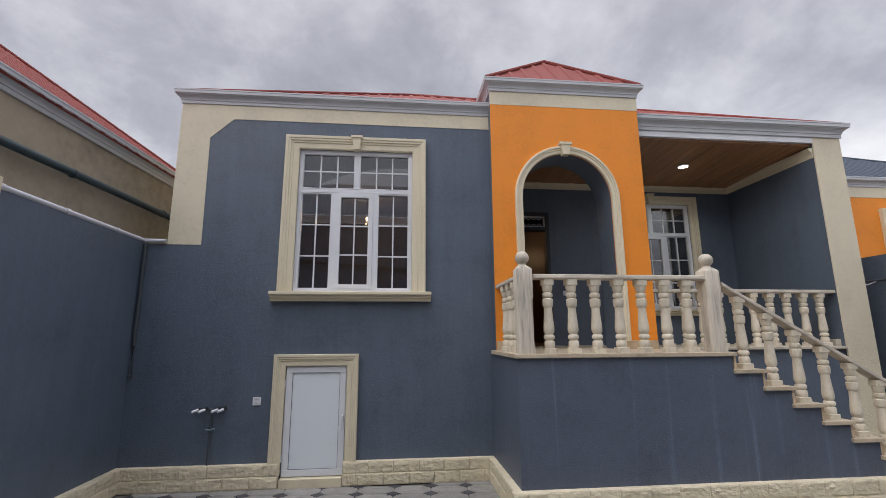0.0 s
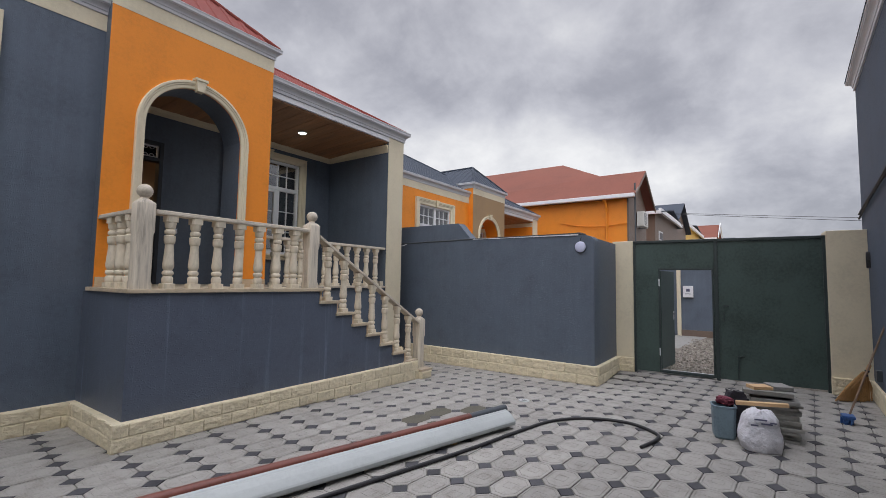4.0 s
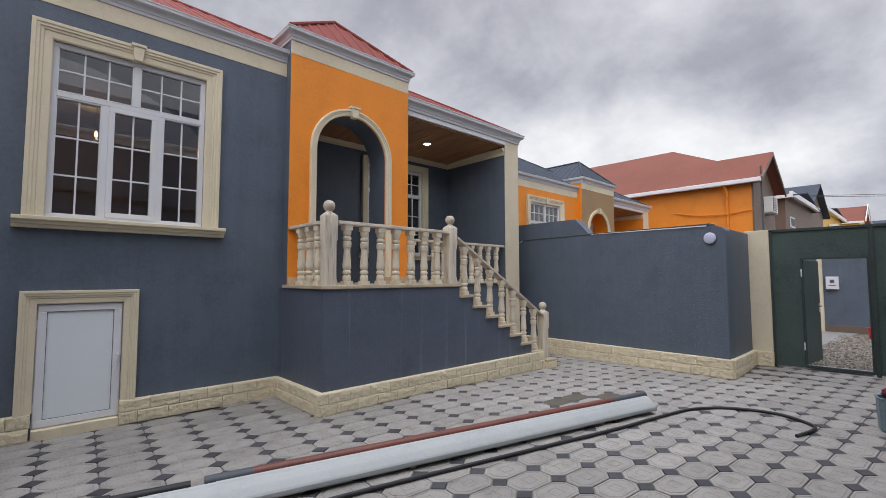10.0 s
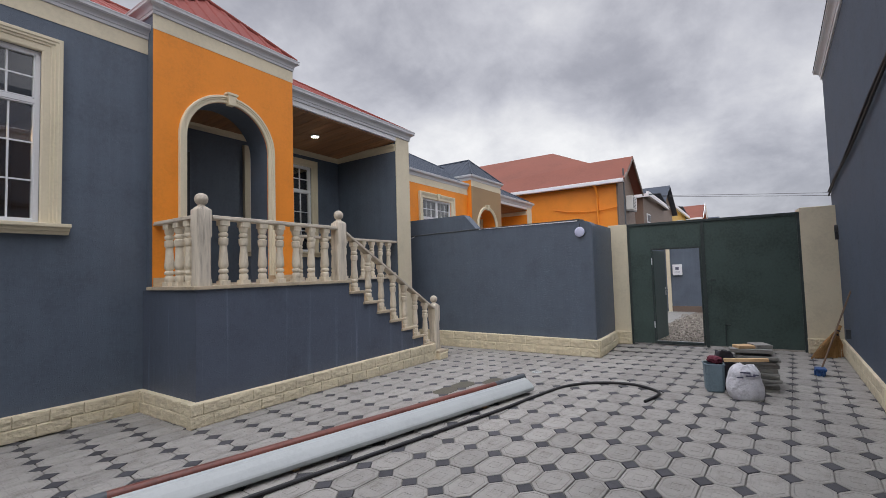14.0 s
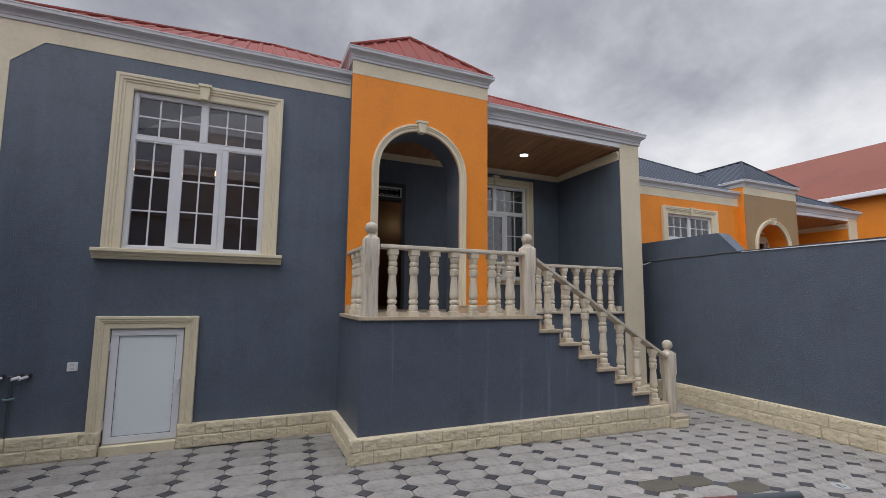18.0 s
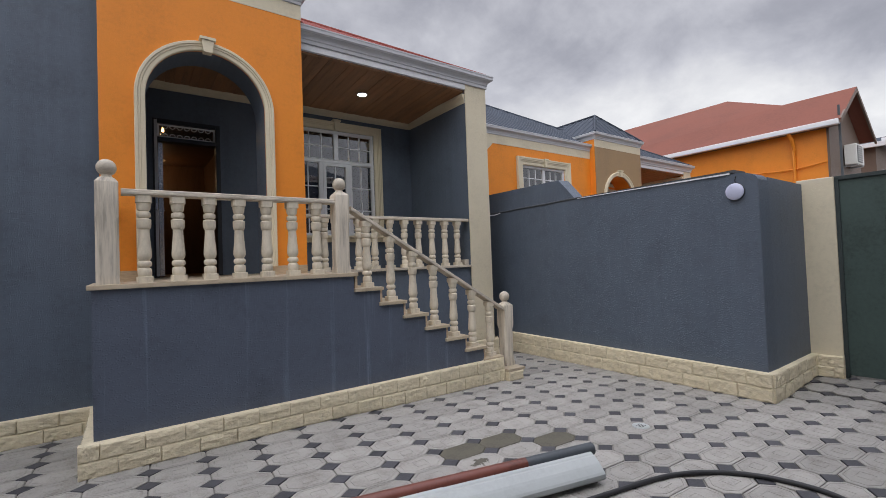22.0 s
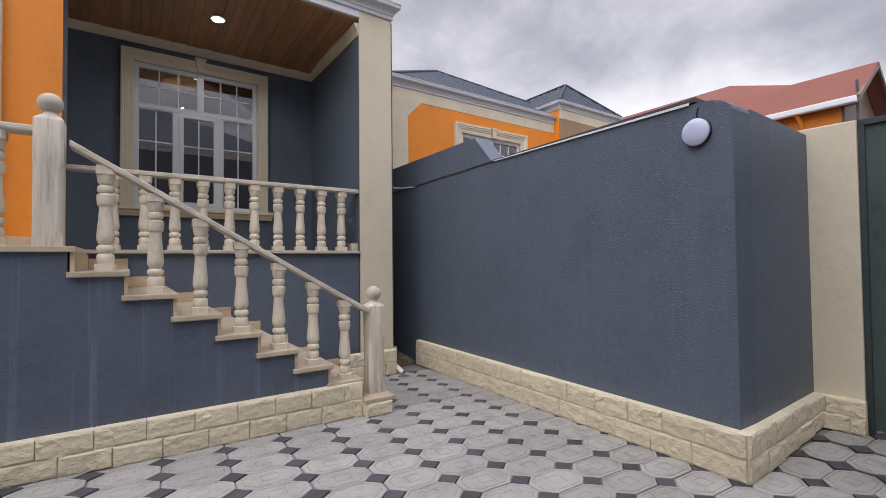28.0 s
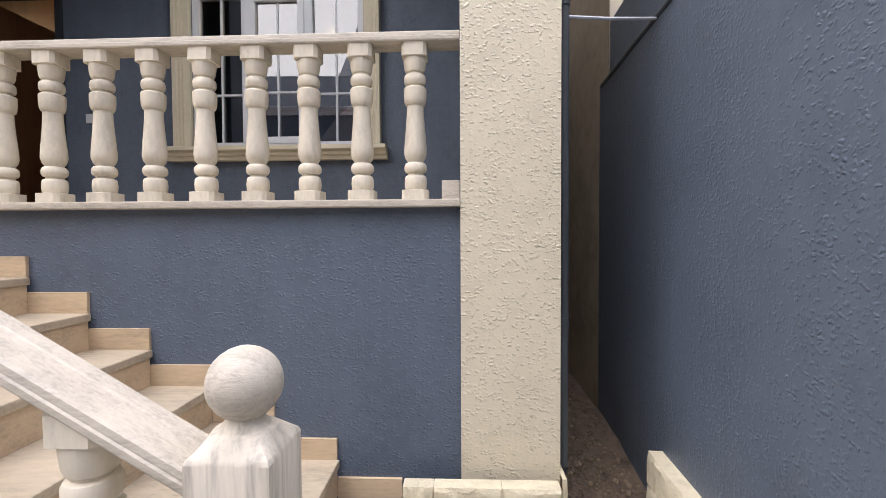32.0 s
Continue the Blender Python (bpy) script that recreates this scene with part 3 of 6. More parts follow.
# ---- cornice, surrounds ----
CORNICE = [(0.0, 0.0), (0.020, 0.0), (0.024, 0.004), (0.024, 0.052), (0.034, 0.056), (0.037, 0.080), (0.046, 0.098), (0.062, 0.114), (0.080, 0.126), (0.094, 0.132),
           (0.096, 0.140), (0.106, 0.144), (0.110, 0.150), (0.110, 0.190), (0.116, 0.196), (0.116, 0.214), (0.106, 0.220), (0.0, 0.220)]


def cornice(name, path, z, parent, mat, label, k=1.0):
    bm = bmesh.new()
    sweep(bm, path, [(-o * k, d * k) for o, d in CORNICE], xy(z))
    ob = part(name, bm, mat, parent)
    return ob if parent else struct(ob, label, "cornice")


SURROUND = [(0.0, 0.0), (0.0, 0.034), (0.012, 0.04), (0.07, 0.04), (0.078, 0.05), (0.098, 0.05), (0.106, 0.062), (0.128, 0.062), (0.136, 0.07), (0.165, 0.07), (0.17, 0.064), (0.17, 0.0)]


def keystone(bm, x, z0, z1, y, out, w0=0.085, w1=0.125):
    prism(bm, [(x - w0 / 2, z0), (x + w0 / 2, z0), (x + w1 / 2, z1), (x - w1 / 2, z1)], xz(y), 0.0, out)
    prism(bm, [(x - w1 / 2 - 0.012, z1 - 0.03), (x + w1 / 2 + 0.012, z1 - 0.03), (x + w1 / 2 + 0.012, z1), (x - w1 / 2 - 0.012, z1)], xz(y), 0.0, out + 0.012)


def glazing(parent, x0, x1, z0, z1, y, nx, nz, frame_w, name="casement", mat=None):
    """One light: frame, pane, slim bars on both sides of the glass."""
    mat = mat or PVC
    bm = bmesh.new()
    t = frame_w
    for a in ((x0, x1, z0, z0 + t), (x0, x1, z1 - t, z1), (x0, x0 + t, z0 + t, z1 - t), (x1 - t, x1, z0 + t, z1 - t)):
        box(bm, a[0], a[1], y - 0.035, y + 0.035, a[2], a[3], 0.004)
    fr = part(name, bm, mat, parent)
    gx0, gx1, gz0, gz1 = x0 + t, x1 - t, z0 + t, z1 - t
    pane = part("pane", box_bm(gx0, gx1, y - 0.004, y + 0.004, gz0, gz1), GLASS, fr, "clear double-glazed pane with white glazing bars")
    pane.visible_shadow = False
    for i in range(1, nx):
        x = gx0 + (gx1 - gx0) * i / nx
        part("glazing_bar", box_bm(x - 0.008, x + 0.008, y - 0.012, y + 0.012, gz0, gz1), mat, fr)
    for j in range(1, nz):
        z = gz0 + (gz1 - gz0) * j / nz
        part("glazing_bar", box_bm(gx0, gx1, y - 0.013, y + 0.013, z - 0.008, z + 0.008), mat, fr)
    return fr


def window(name, x0, x1, z0, z1, y, parent=None, label="", sill=True, slim=1.0):
    """A white window in a hole x0..x1, z0..z1 of a wall that faces -y at y, with its moulded surround, keystone and sill."""
    w = empty(name)
    if parent:
        w.parent = parent
    else:
        struct(w, label, "window")
    bm = bmesh.new()
    sweep(bm, [(x0, z0 - 0.02), (x0, z1), (x1, z1), (x1, z0 - 0.02)], [(o * slim, d) for o, d in SURROUND], xz(y))
    part("window_surround", bm, MOULD, w, "cream moulded window surround")
    bm = bmesh.new()
    keystone(bm, (x0 + x1) / 2, z1 - 0.005, z1 + 0.178, y, 0.092, 0.075, 0.115)
    part("keystone", bm, MOULD, w)
    if sill:
        bm = bmesh.new()
        prof = [(0.0, 0.0), (0.06, 0.0), (0.065, 0.03), (0.085, 0.035), (0.09, 0.06), (0.11, 0.065), (0.125, 0.075), (0.125, 0.105), (0.115, 0.11), (0.0, 0.11)]
        end = 0.235 if slim == 1.0 else 0.195
        sweep(bm, [(x0 - end, y), (x1 + end, y)], [(-o * 1.15, d) for o, d in prof], xy(z0 - 0.11))
        part("window_sill", bm, MOULD, w, "cream stepped window sill")
    yy = y + 0.048
    b = 0.042
    bm = bmesh.new()
    for a in ((x0, x1, z0, z0 + b), (x0, x1, z1 - b, z1), (x0, x0 + b, z0 + b, z1 - b), (x1 - b, x1, z0 + b, z1 - b)):
        box(bm, a[0], a[1], yy - 0.04, yy + 0.045, a[2], a[3], 0.004)
    zt = z0 + (z1 - z0) * 0.705
    box(bm, x0 + b, x1 - b, yy - 0.038, yy + 0.04, zt - 0.024, zt + 0.024, 0.004)
    xm = (x0 + x1) / 2 + 0.01
    box(bm, xm - 0.03, xm + 0.03, yy - 0.037, yy + 0.04, zt + 0.028, z1 - b, 0.004)
    wd = x1 - x0
    xa, xb = x0 + wd * 0.315, x0 + wd * 0.675
    for x in (xa, xb):
        box(bm, x - 0.03, x + 0.03, yy - 0.037, yy + 0.04, z0 + b, zt - 0.028, 0.004)
    part("window_frame", bm, PVC, w, "white plastic window frame")
    glazing(w, x0 + b, xm - 0.03, zt + 0.028, z1 - b, yy, 3, 2, 0.012, "fixed_light")
    glazing(w, xm + 0.03, x1 - b, zt + 0.028, z1 - b, yy, 3, 2, 0.012, "fixed_light")
    glazing(w, x0 + b, xa - 0.03, z0 + b, zt - 0.028, yy, 2, 3, 0.012, "fixed_light")
    s = glazing(w, xa + 0.03, xb - 0.03, z0 + b, zt - 0.028, yy - 0.012, 2, 3, 0.055, "casement")
    glazing(w, xb + 0.03, x1 - b, z0 + b, zt - 0.028, yy, 2, 3, 0.012, "fixed_light")
    bm = box_bm(xa + 0.045, xa + 0.06, yy + 0.03, yy + 0.06, z0 + 0.55, z0 + 0.68, 0.004)
    part("handle", bm, PVC, s)
    return w


def arch_wall(x0, x1, z0, z1, cx, half, spring, y0, y1, n=24):
    """Wall with an arched opening down to its foot."""
    bm = bmesh.new()
    curve = [(cx - half, z0)] + [(cx - half * math.cos(math.pi * i / n), spring + half * math.sin(math.pi * i / n)) for i in range(n + 1)] + [(cx + half, z0)]
    for y in (y0, y1):
        def q(*pts):
            bm.faces.new([bm.verts.new((u, y, w)) for u, w in pts])
        q((x0, z0), (cx - half, z0), (cx - half, spring), (x0, spring))
        q((x0, spring), (cx - half, spring), (cx - half, z1), (x0, z1))
        q((cx + half, z0), (x1, z0), (x1, spring), (cx + half, spring))
        q((cx + half, spring), (x1, spring), (x1, z1), (cx + half, z1))
        for (ua, wa), (ub, wb) in zip(curve[1:-1], curve[2:-1]):
            q((ua, wa), (ub, wb), (ub, z1), (ua, z1))
    for (ua, wa), (ub, wb) in zip(curve, curve[1:]):
        bm.faces.new([bm.verts.new(p) for p in ((ua, y0, wa), (ub, y0, wb), (ub, y1, wb), (ua, y1, wa))])
    for (ua, wa), (ub, wb) in (((x0, z0), (x0, z1)), ((x0, z1), (x1, z1)), ((x1, z1), (x1, z0)), ((x0, z0), (cx - half, z0)), ((cx + half, z0), (x1, z0))):
        bm.faces.new([bm.verts.new(p) for p in ((ua, y0, wa), (ub, y0, wb), (ub, y1, wb), (ua, y1, wa))])
    bmesh.ops.remove_doubles(bm, verts=bm.verts, dist=0.0005)
    return bm


def ribbed_roof(name, corners, pitch, parent, mat, label, rib=0.016):
    """A sheet roof slope: corners (a, b) along the eave, (c, d) up at the top (may coincide); ribs run up the slope."""
    a, b, c, d = [Vector(p) for p in corners]
    bm = bmesh.new()
    n = max(4, int((b - a).length / pitch))
    nrm = (b - a).cross(d - a).normalized()
    if nrm.z < 0:
        nrm = -nrm
    across = (b - a).normalized()
    upv = nrm.cross(across)
    if upv.z < 0:
        upv = -upv
    L = (b - a).length
    ha = (d - a).dot(across), (d - a).dot(upv)
    hb = (c - a).dot(across), (c - a).dot(upv)

    def top(s):
        # height of the slope at a run of s along the eave
        if ha[0] > 0 and s < ha[0]:
            return ha[1] * s / ha[0]
        if hb[0] < L and s > hb[0]:
            return hb[1] * (L - s) / (L - hb[0])
        return ha[1]

    prev = None
    for i in range(n):
        for f, h in ((0.0, 0.0), (0.62, 0.0), (0.70, rib), (0.92, rib), (1.0, 0.0)):
            s = L * (i + f) / n
            lo, hi = a + across * s + nrm * h, a + across * s + upv * top(s) + nrm * h
            cur = (bm.verts.new(lo), bm.verts.new(hi), bm.verts.new(lo - nrm * (0.02 + h)), bm.verts.new(hi - nrm * (0.02 + h)))
            if prev:
                bm.faces.new((prev[0], cur[0], cur[1], prev[1]))
                bm.faces.new((prev[2], prev[3], cur[3], cur[2]))
                bm.faces.new((prev[0], prev[2], cur[2], cur[0]))
            prev = cur
    bmesh.ops.dissolve_degenerate(bm, edges=bm.edges, dist=0.0001)
    ob = part(name, bm, mat, parent)
    return ob if parent else struct(ob, label, "roof")


def hip_roof(prefix, x0, x1, y0, y1, z, slope, parent, mat, label, pitch=0.2, caps=None):
    h = min(x1 - x0, y1 - y0) / 2
    if x1 - x0 < y1 - y0:
        r0, r1 = Vector(((x0 + x1) / 2, y0 + h, z + h * slope)), Vector(((x0 + x1) / 2, y1 - h, z + h * slope))
        slopes = [((x0, y0, z), (x1, y0, z), r0, r0), ((x1, y0, z), (x1, y1, z), r1, r0), ((x1, y1, z), (x0, y1, z), r1, r1), ((x0, y1, z), (x0, y0, z), r0, r1)]
    else:
        r0, r1 = Vector((x0 + h, (y0 + y1) / 2, z + h * slope)), Vector((x1 - h, (y0 + y1) / 2, z + h * slope))
        slopes = [((x0, y0, z), (x1, y0, z), r1, r0), ((x1, y0, z), (x1, y1, z), r1, r1), ((x1, y1, z), (x0, y1, z), r0, r1), ((x0, y1, z), (x0, y0, z), r0, r0)]
    for s in slopes:
        ribbed_roof(prefix, s, pitch, parent, mat, label)
    bm = bmesh.new()
    for a, b in (((x0, y0, z), r0), ((x1, y0, z), r0 if x1 - x0 < y1 - y0 else r1), ((x1, y1, z), r1), ((x0, y1, z), r1 if x1 - x0 < y1 - y0 else r0)):
        a, b = Vector(a), Vector(b)
        tube(bm, [a.lerp(b, 0.012) + Vector((0, 0, 0.018)), b + Vector((0, 0, 0.018))], 0.028, 8)
    tube(bm, [r0 + Vector((0, 0, 0.018)), r1 + Vector((0, 0.001, 0.018))], 0.028, 8)
    ob = part(prefix + "_ridge_cap", bm, mat, parent)
    return ob if parent else struct(ob, label + ", ridge and hip caps", "roof")


def house(ox, oy, oz, WALL, TOWER, TOWERSIDE, ROOF, main):
    """The one-storey house with a front window, an arched entrance bay and a veranda; the next plot has the same house in other colours."""
    shift = Matrix.Translation((ox, oy, oz))
    par = None if main else tagged(empty("house", shift), "orange one-storey house with brown arched entrance and slate-blue hipped roof", "house")

    def put(name, bm, mat, label, category="wall"):
        ob = part(name, bm, mat, par)
        return ob if par else struct(ob, label, category)

    # front wall with window and cellar door
    hole = (-1.337, 0.085, 2.15, 3.963)
    cellar = (-1.352, -0.658, 0.09, 1.295)
    made = {}
    edge = -2.80 if main else -2.795
    made["front"] = put("wall_front" if main else "front_wall", wall_bm(edge, 1.10, 0.0, 4.60, [hole, cellar], xz(FY), 0.0, -0.3), WALL, "navy rough-plastered front wall of the house")
    bm = bmesh.new()
    left = edge - 0.006
    prism(bm, [(left, 2.71), (-2.425, 2.71), (-2.44, 4.075), (-2.17, 4.335), (1.10, 4.335), (1.10, 4.55), (left, 4.55)], xz(FY), 0.0, 0.006)
    put("painted_band", bm, SMOOTHCREAM, "cream plaster band round the top and corner of the front wall", "trim")
    put("wall_side_left" if main else "left_wall", box_bm(edge, -2.57, FY + 0.3, 14.0, 0, 4.6), CREAM if main else BARE, "cream plastered side wall of the house")
    if not main:
        put("side_lining", box_bm(-2.803, -2.797, FY - 0.008, 14.0, 0, 4.6), BARE, "")
    put("wall_side_right" if main else "right_wall", box_bm(5.92, 6.35, 5.51, 14.0, 0, 4.50), WALL if main else TOWERSIDE, "navy plastered side wall of the veranda")
    put("wall_back" if main else "back_wall", box_bm(-2.57, 5.92, 13.7, 14.0, 0, 4.5), BARE, "plain rendered back wall of the house")
    put("column_face" if main else "column", box_bm(5.915, 6.356, 5.49, 5.51, 0.0, 4.50), ROUGHCREAM if main else CREAM, "cream rough-plastered column at the veranda corner", "column")
    put("wall_side_outer" if main else "outer_lining", box_bm(6.35, 6.356, 5.51, 14.0, 0, 4.5), BARE, "bare rendered outer side wall in the narrow passage")
    # arched entrance bay
    cx, half, spring = 2.072, 0.592, 3.365
    put("wall_arch" if main else "arch_wall", arch_wall(1.10, 3.12, 1.40, 4.90, cx, half, spring, 5.30, 5.72), TOWERSIDE, "arched entrance wall, navy inside the arch")
    put("wall_arch_front" if main else "arch_front", arch_wall(1.094, 3.126, 1.40, 4.622, cx, half, spring, 5.288, 5.30), TOWER, "bright orange plaster of the arched entrance bay")
    put("tower_band" if main else "entrance_band", box_bm(1.09, 3.13, 5.284, 5.30, 4.622, 4.90), SMOOTHCREAM, "cream plaster band at the top of the entrance bay", "trim")
    bm = bmesh.new()
    n = 32
    path = [(cx - half, FLOOR + 0.10)] + [(cx - half * math.cos(math.pi * i / n), spring + half * math.sin(math.pi * i / n)) for i in range(n + 1)] + [(cx + half, FLOOR + 0.10)]
    sweep(bm, path, [(0.0, 0.0), (0.0, 0.03), (0.008, 0.035), (0.04, 0.035), (0.046, 0.044), (0.062, 0.044), (0.068, 0.054), (0.092, 0.054), (0.097, 0.048), (0.097, 0.0)], xz(5.288))
    put("arch_trim", bm, MOULD, "cream moulded trim round the entrance arch", "trim")
    bm = bmesh.new()
    keystone(bm, cx - 0.008, spring + half - 0.03, spring + half + 0.135, 5.288, 0.085, 0.085, 0.135)
    put("arch_keystone", bm, MOULD, "cream keystone over the entrance arch", "trim")
    for a, b in ((1.10, cx - half + 0.012), (cx + half - 0.012, 3.12)):
        put("skirting", box_bm(a, b, 5.268, 5.287, FLOOR + 0.001, FLOOR + 0.105, 0.003), RISER, "tan travertine skirting of the entrance bay", "trim")
    put("tower_top" if main else "entrance_top", box_bm(1.10, 3.12, 5.72, 8.4, 4.40, 4.90), SMOOTHCREAM, "cream upper walls of the entrance bay")
    # veranda: floor, back wall, ceiling, lintel
    w2 = (3.637, 5.112, 2.05, 3.915)
    door = (1.64, 2.51, FLOOR, 3.72)
    put("wall_veranda" if main else "veranda_wall", wall_bm(1.10, 5.92, 1.2, 4.4, [w2, door], xz(VY), 0.0, -0.25), WALL, "navy plastered back wall of the veranda")
    put("wall_inner" if main else "inner_wall", box_bm(0.85, 1.10, 5.75, 13.7, 1.2, 4.4), WALL, "navy plastered wall between room and veranda")
    put("floor_veranda" if main else "floor", box_bm(1.10, 5.92, 5.56, VY, 1.30, FLOOR), TREAD, "pale travertine veranda floor", "floor")
    put("lintel" if main else "lintel", box_bm(3.126, 5.915, 5.49, 5.535, 4.362, 4.50), PALEMETAL, "pale grey painted lintel over the veranda", "lintel")
    bm = bmesh.new()
    x = 1.10
    k = 0
    while x < 5.92:
        box(bm, x + 0.002, min(x + 0.098, 5.92), 5.537 if x > 3.05 else 5.72, VY, 4.252 - (0.004 if k % 3 else 0.0), 4.29)
        x += 0.1
        k += 1
    for v in bm.verts:
        v.co.z += (VY - v.co.y) * 0.05
    put("ceiling_veranda" if main else "ceiling", bm, WOOD, "brown wooden plank ceiling of the veranda", "ceiling")
    put("ceiling_backing" if main else "ceiling_backing", box_bm(1.10, 5.92, 5.72, 7.52, 4.375, 4.40), BARE, "boarding above the plank ceiling", "ceiling")
    bm = bmesh.new()
    coving = [(0.0, 0.0), (0.012, 0.0), (0.018, 0.06), (0.05, 0.11), (0.055, 0.15), (0.0, 0.15)]
    sweep(bm, [(1.10, 5.75), (1.10, VY), (5.92, VY), (5.92, 5.52)], [(-o, d) for o, d in coving], xy(4.148))
    put("coving", bm, CREAM, "cream coving under the veranda ceiling", "trim")
    # cornices and roof
    made["cornice"] = cornice("cornice", [(-2.80, 14.0), (-2.80, FY), (1.10, FY)], 4.522, par, GUTTER, "grey moulded eaves gutter along the front wall", 0.77)
    cornice("cornice", [(3.12, 5.49), (6.35, 5.49), (6.35, 14.0)], 4.445, par, GUTTER, "grey moulded eaves gutter over the veranda", 0.95)
    cornice("cornice", [(1.10, 7.4), (1.10, 5.288), (3.12, 5.288), (3.12, 7.4)], 4.808, par, GUTTER, "grey moulded gutter round the entrance bay", 0.77)
    hip_roof("roof", -2.85, 3.2, 5.39, 14.0, 4.655, 0.60, par, ROOF, "ribbed sheet-metal hipped roof")
    hip_roof("roof", 1.2, 6.42, 5.42, 14.0, 4.625, 0.595, par, ROOF, "ribbed sheet-metal hipped roof over the veranda")
    apex, rear = Vector((2.10, 5.95, 5.72)), Vector((2.10, 8.4, 5.72))
    ex0, ex1, ey, ez = 1.03, 3.19, 5.225, 4.955
    for corners in (((ex0, ey, ez), (ex1, ey, ez), apex, apex), ((ex1, ey, ez), (ex1, 8.4, ez), rear, apex), ((ex0, 8.4, ez), (ex0, ey, ez), apex, rear)):
        ribbed_roof("roof", corners, 0.2, par, ROOF, "small ribbed hipped roof over the entrance bay")
    bm = bmesh.new()
    lift = Vector((0, 0, 0.018))
    for a in (Vector((ex0, ey, ez)), Vector((ex1, ey, ez)), rear):
        tube(bm, [a.lerp(apex, 0.012) + lift, apex + lift], 0.028, 8)
    put("roof_ridge_cap", bm, ROOF, "ridge and hip caps of the small entrance roof", "roof")
    # windows and doors
    window("window_1", *hole, FY, par, "white many-paned window in a cream moulded surround")
    window("window_2", *w2, VY, par, "white many-paned veranda window in a cream surround", slim=0.83)
    # closed rooms behind the glass
    put("room_front" if main else "front_room", room(-2.57, 0.85, FY + 0.3, 10.0, 1.2, 4.39, [("y0", hole)]), IVORY, "dim ivory front room", "room")
    put("room_hall" if main else "hall_room", room(1.12, 3.20, 7.52, 13.69, 1.2, 4.39, []), HALLWOOD, "dark wood-panelled hall behind the veranda", "room")
    put("room_side" if main else "side_room", room(3.22, 5.90, 7.52, 11.5, 1.2, 4.39, []), IVORY, "dim ivory room behind the veranda window", "room")
    if main:
        put("floor_front_room", box_bm(-2.55, 0.83, FY + 0.3, 9.99, 1.22, 1.26), PARQUET, "brown laminate floor", "floor")
        put("floor_hall", box_bm(1.14, 3.18, VY + 0.02, 13.66, 1.40, FLOOR), PARQUET, "brown laminate floor", "floor")
    return made


def room(x0, x1, y0, y1, z0, z1, openings):
    """A thin lining: four walls and a ceiling, with the wall openings left free."""
    bm = bmesh.new()
    for a in ((x0, x0 + 0.02, y0, y1, z0, z1), (x1 - 0.02, x1, y0, y1, z0, z1), (x0, x1, y1 - 0.02, y1, z0, z1), (x0, x1, y0, y1, z1 - 0.03, z1), (x0, x1, y0, y1, z0 - 0.03, z0)):
        box(bm, *a)
    return bm


main_house = house(0, 0, 0, NAVY, ORANGE, NAVY, REDROOF, True)
next_house = house(9.74, 1.22, -0.38, ORANGE, OLIVE, ORANGE, SLATEROOF, False)
struct(part("wall_front_side", box_bm(-3.37, -2.80, FY, FY + 0.3, 0, 2.71), NAVY), "navy plastered wall closing the gap beside the house")

# ---- landing, stairs ----
STEPS = 7
bm = bmesh.new()
outline = [(1.06, -0.1), (1.06, FLOOR - 0.04), (SX, FLOOR - 0.04)]
x = SX
for k in range(1, STEPS + 1):
    z = FLOOR - 0.04 - RISE * k
    outline += [(x, z), (x + GOING + 0.012, z)]
    x = SX + GOING * k + 0.012
outline += [(x, -0.1)]
prism(bm, outline, xz(4.235), 0.0, -1.295)
stairs = struct(part("stair_body", bm, FLANK), "navy plastered landing and stair flank", "stairs")
struct(part("landing_core", box_bm(1.061, 3.12, 5.53, 5.56, 0, FLOOR - 0.04), NAVY), "navy plastered back of the landing", "stairs")
struct(part("wall_veranda_base", box_bm(3.0, 5.915, 5.532, 5.70, 0, FLOOR - 0.025), ROUGHNAVY), "navy plastered base wall under the veranda railing")
struct(part("veranda_ledge", box_bm(3.05, 5.915, 5.478, 5.74, FLOOR - 0.025, FLOOR + 0.009, 0.006), TRAV), "pale travertine ledge under the veranda balustrade", "ledge")
landing = struct(part("landing_floor", box_bm(1.03, 3.30, 4.205, 5.30, FLOOR - 0.04, FLOOR, 0.006), TREAD), "polished travertine landing floor", "floor")
struct(part("threshold_floor", box_bm(1.52, 2.69, 5.302, 5.56, FLOOR - 0.04, FLOOR - 0.001), TREAD), "polished travertine floor under the arch", "floor")
flight = tagged(empty("staircase"), "travertine steps climbing to the landing beside the navy flank", "stairs", kind="structure")
for k in range(1, STEPS + 1):
    z = FLOOR - RISE * k
    x0 = SX + GOING * (k - 1)
    part("tread", box_bm(x0 - 0.004, x0 + GOING + 0.045, 4.20, 5.525, z - 0.038, z, 0.007), TREAD, flight)
    part("riser", box_bm(x0 + 0.012, x0 + 0.036, 4.23, 5.515, z + 0.001, z + RISE - 0.039), RISER, flight)
    part("skirting", box_bm(x0 + 0.037, x0 + GOING + 0.034, 5.514, 5.531, z + 0.001, z + 0.098), RISER, flight)
xe = SX + GOING * STEPS
part("riser", box_bm(xe + 0.012, xe + 0.036, 4.23, 5.515, 0.103, FLOOR - RISE * STEPS - 0.039), RISER, flight)
part("skirting", box_bm(xe + 0.037, xe + 0.335, 5.514, 5.531, 0.07, 0.185), RISER, flight)
part("base_slab", box_bm(xe + 0.008, xe + 0.305, 4.085, 5.30, 0.064, 0.102, 0.006), TREAD, flight)
part("base_block", box_bm(xe + 0.02, xe + 0.21, 4.16, 5.28, -0.08, 0.064), STONE, flight)

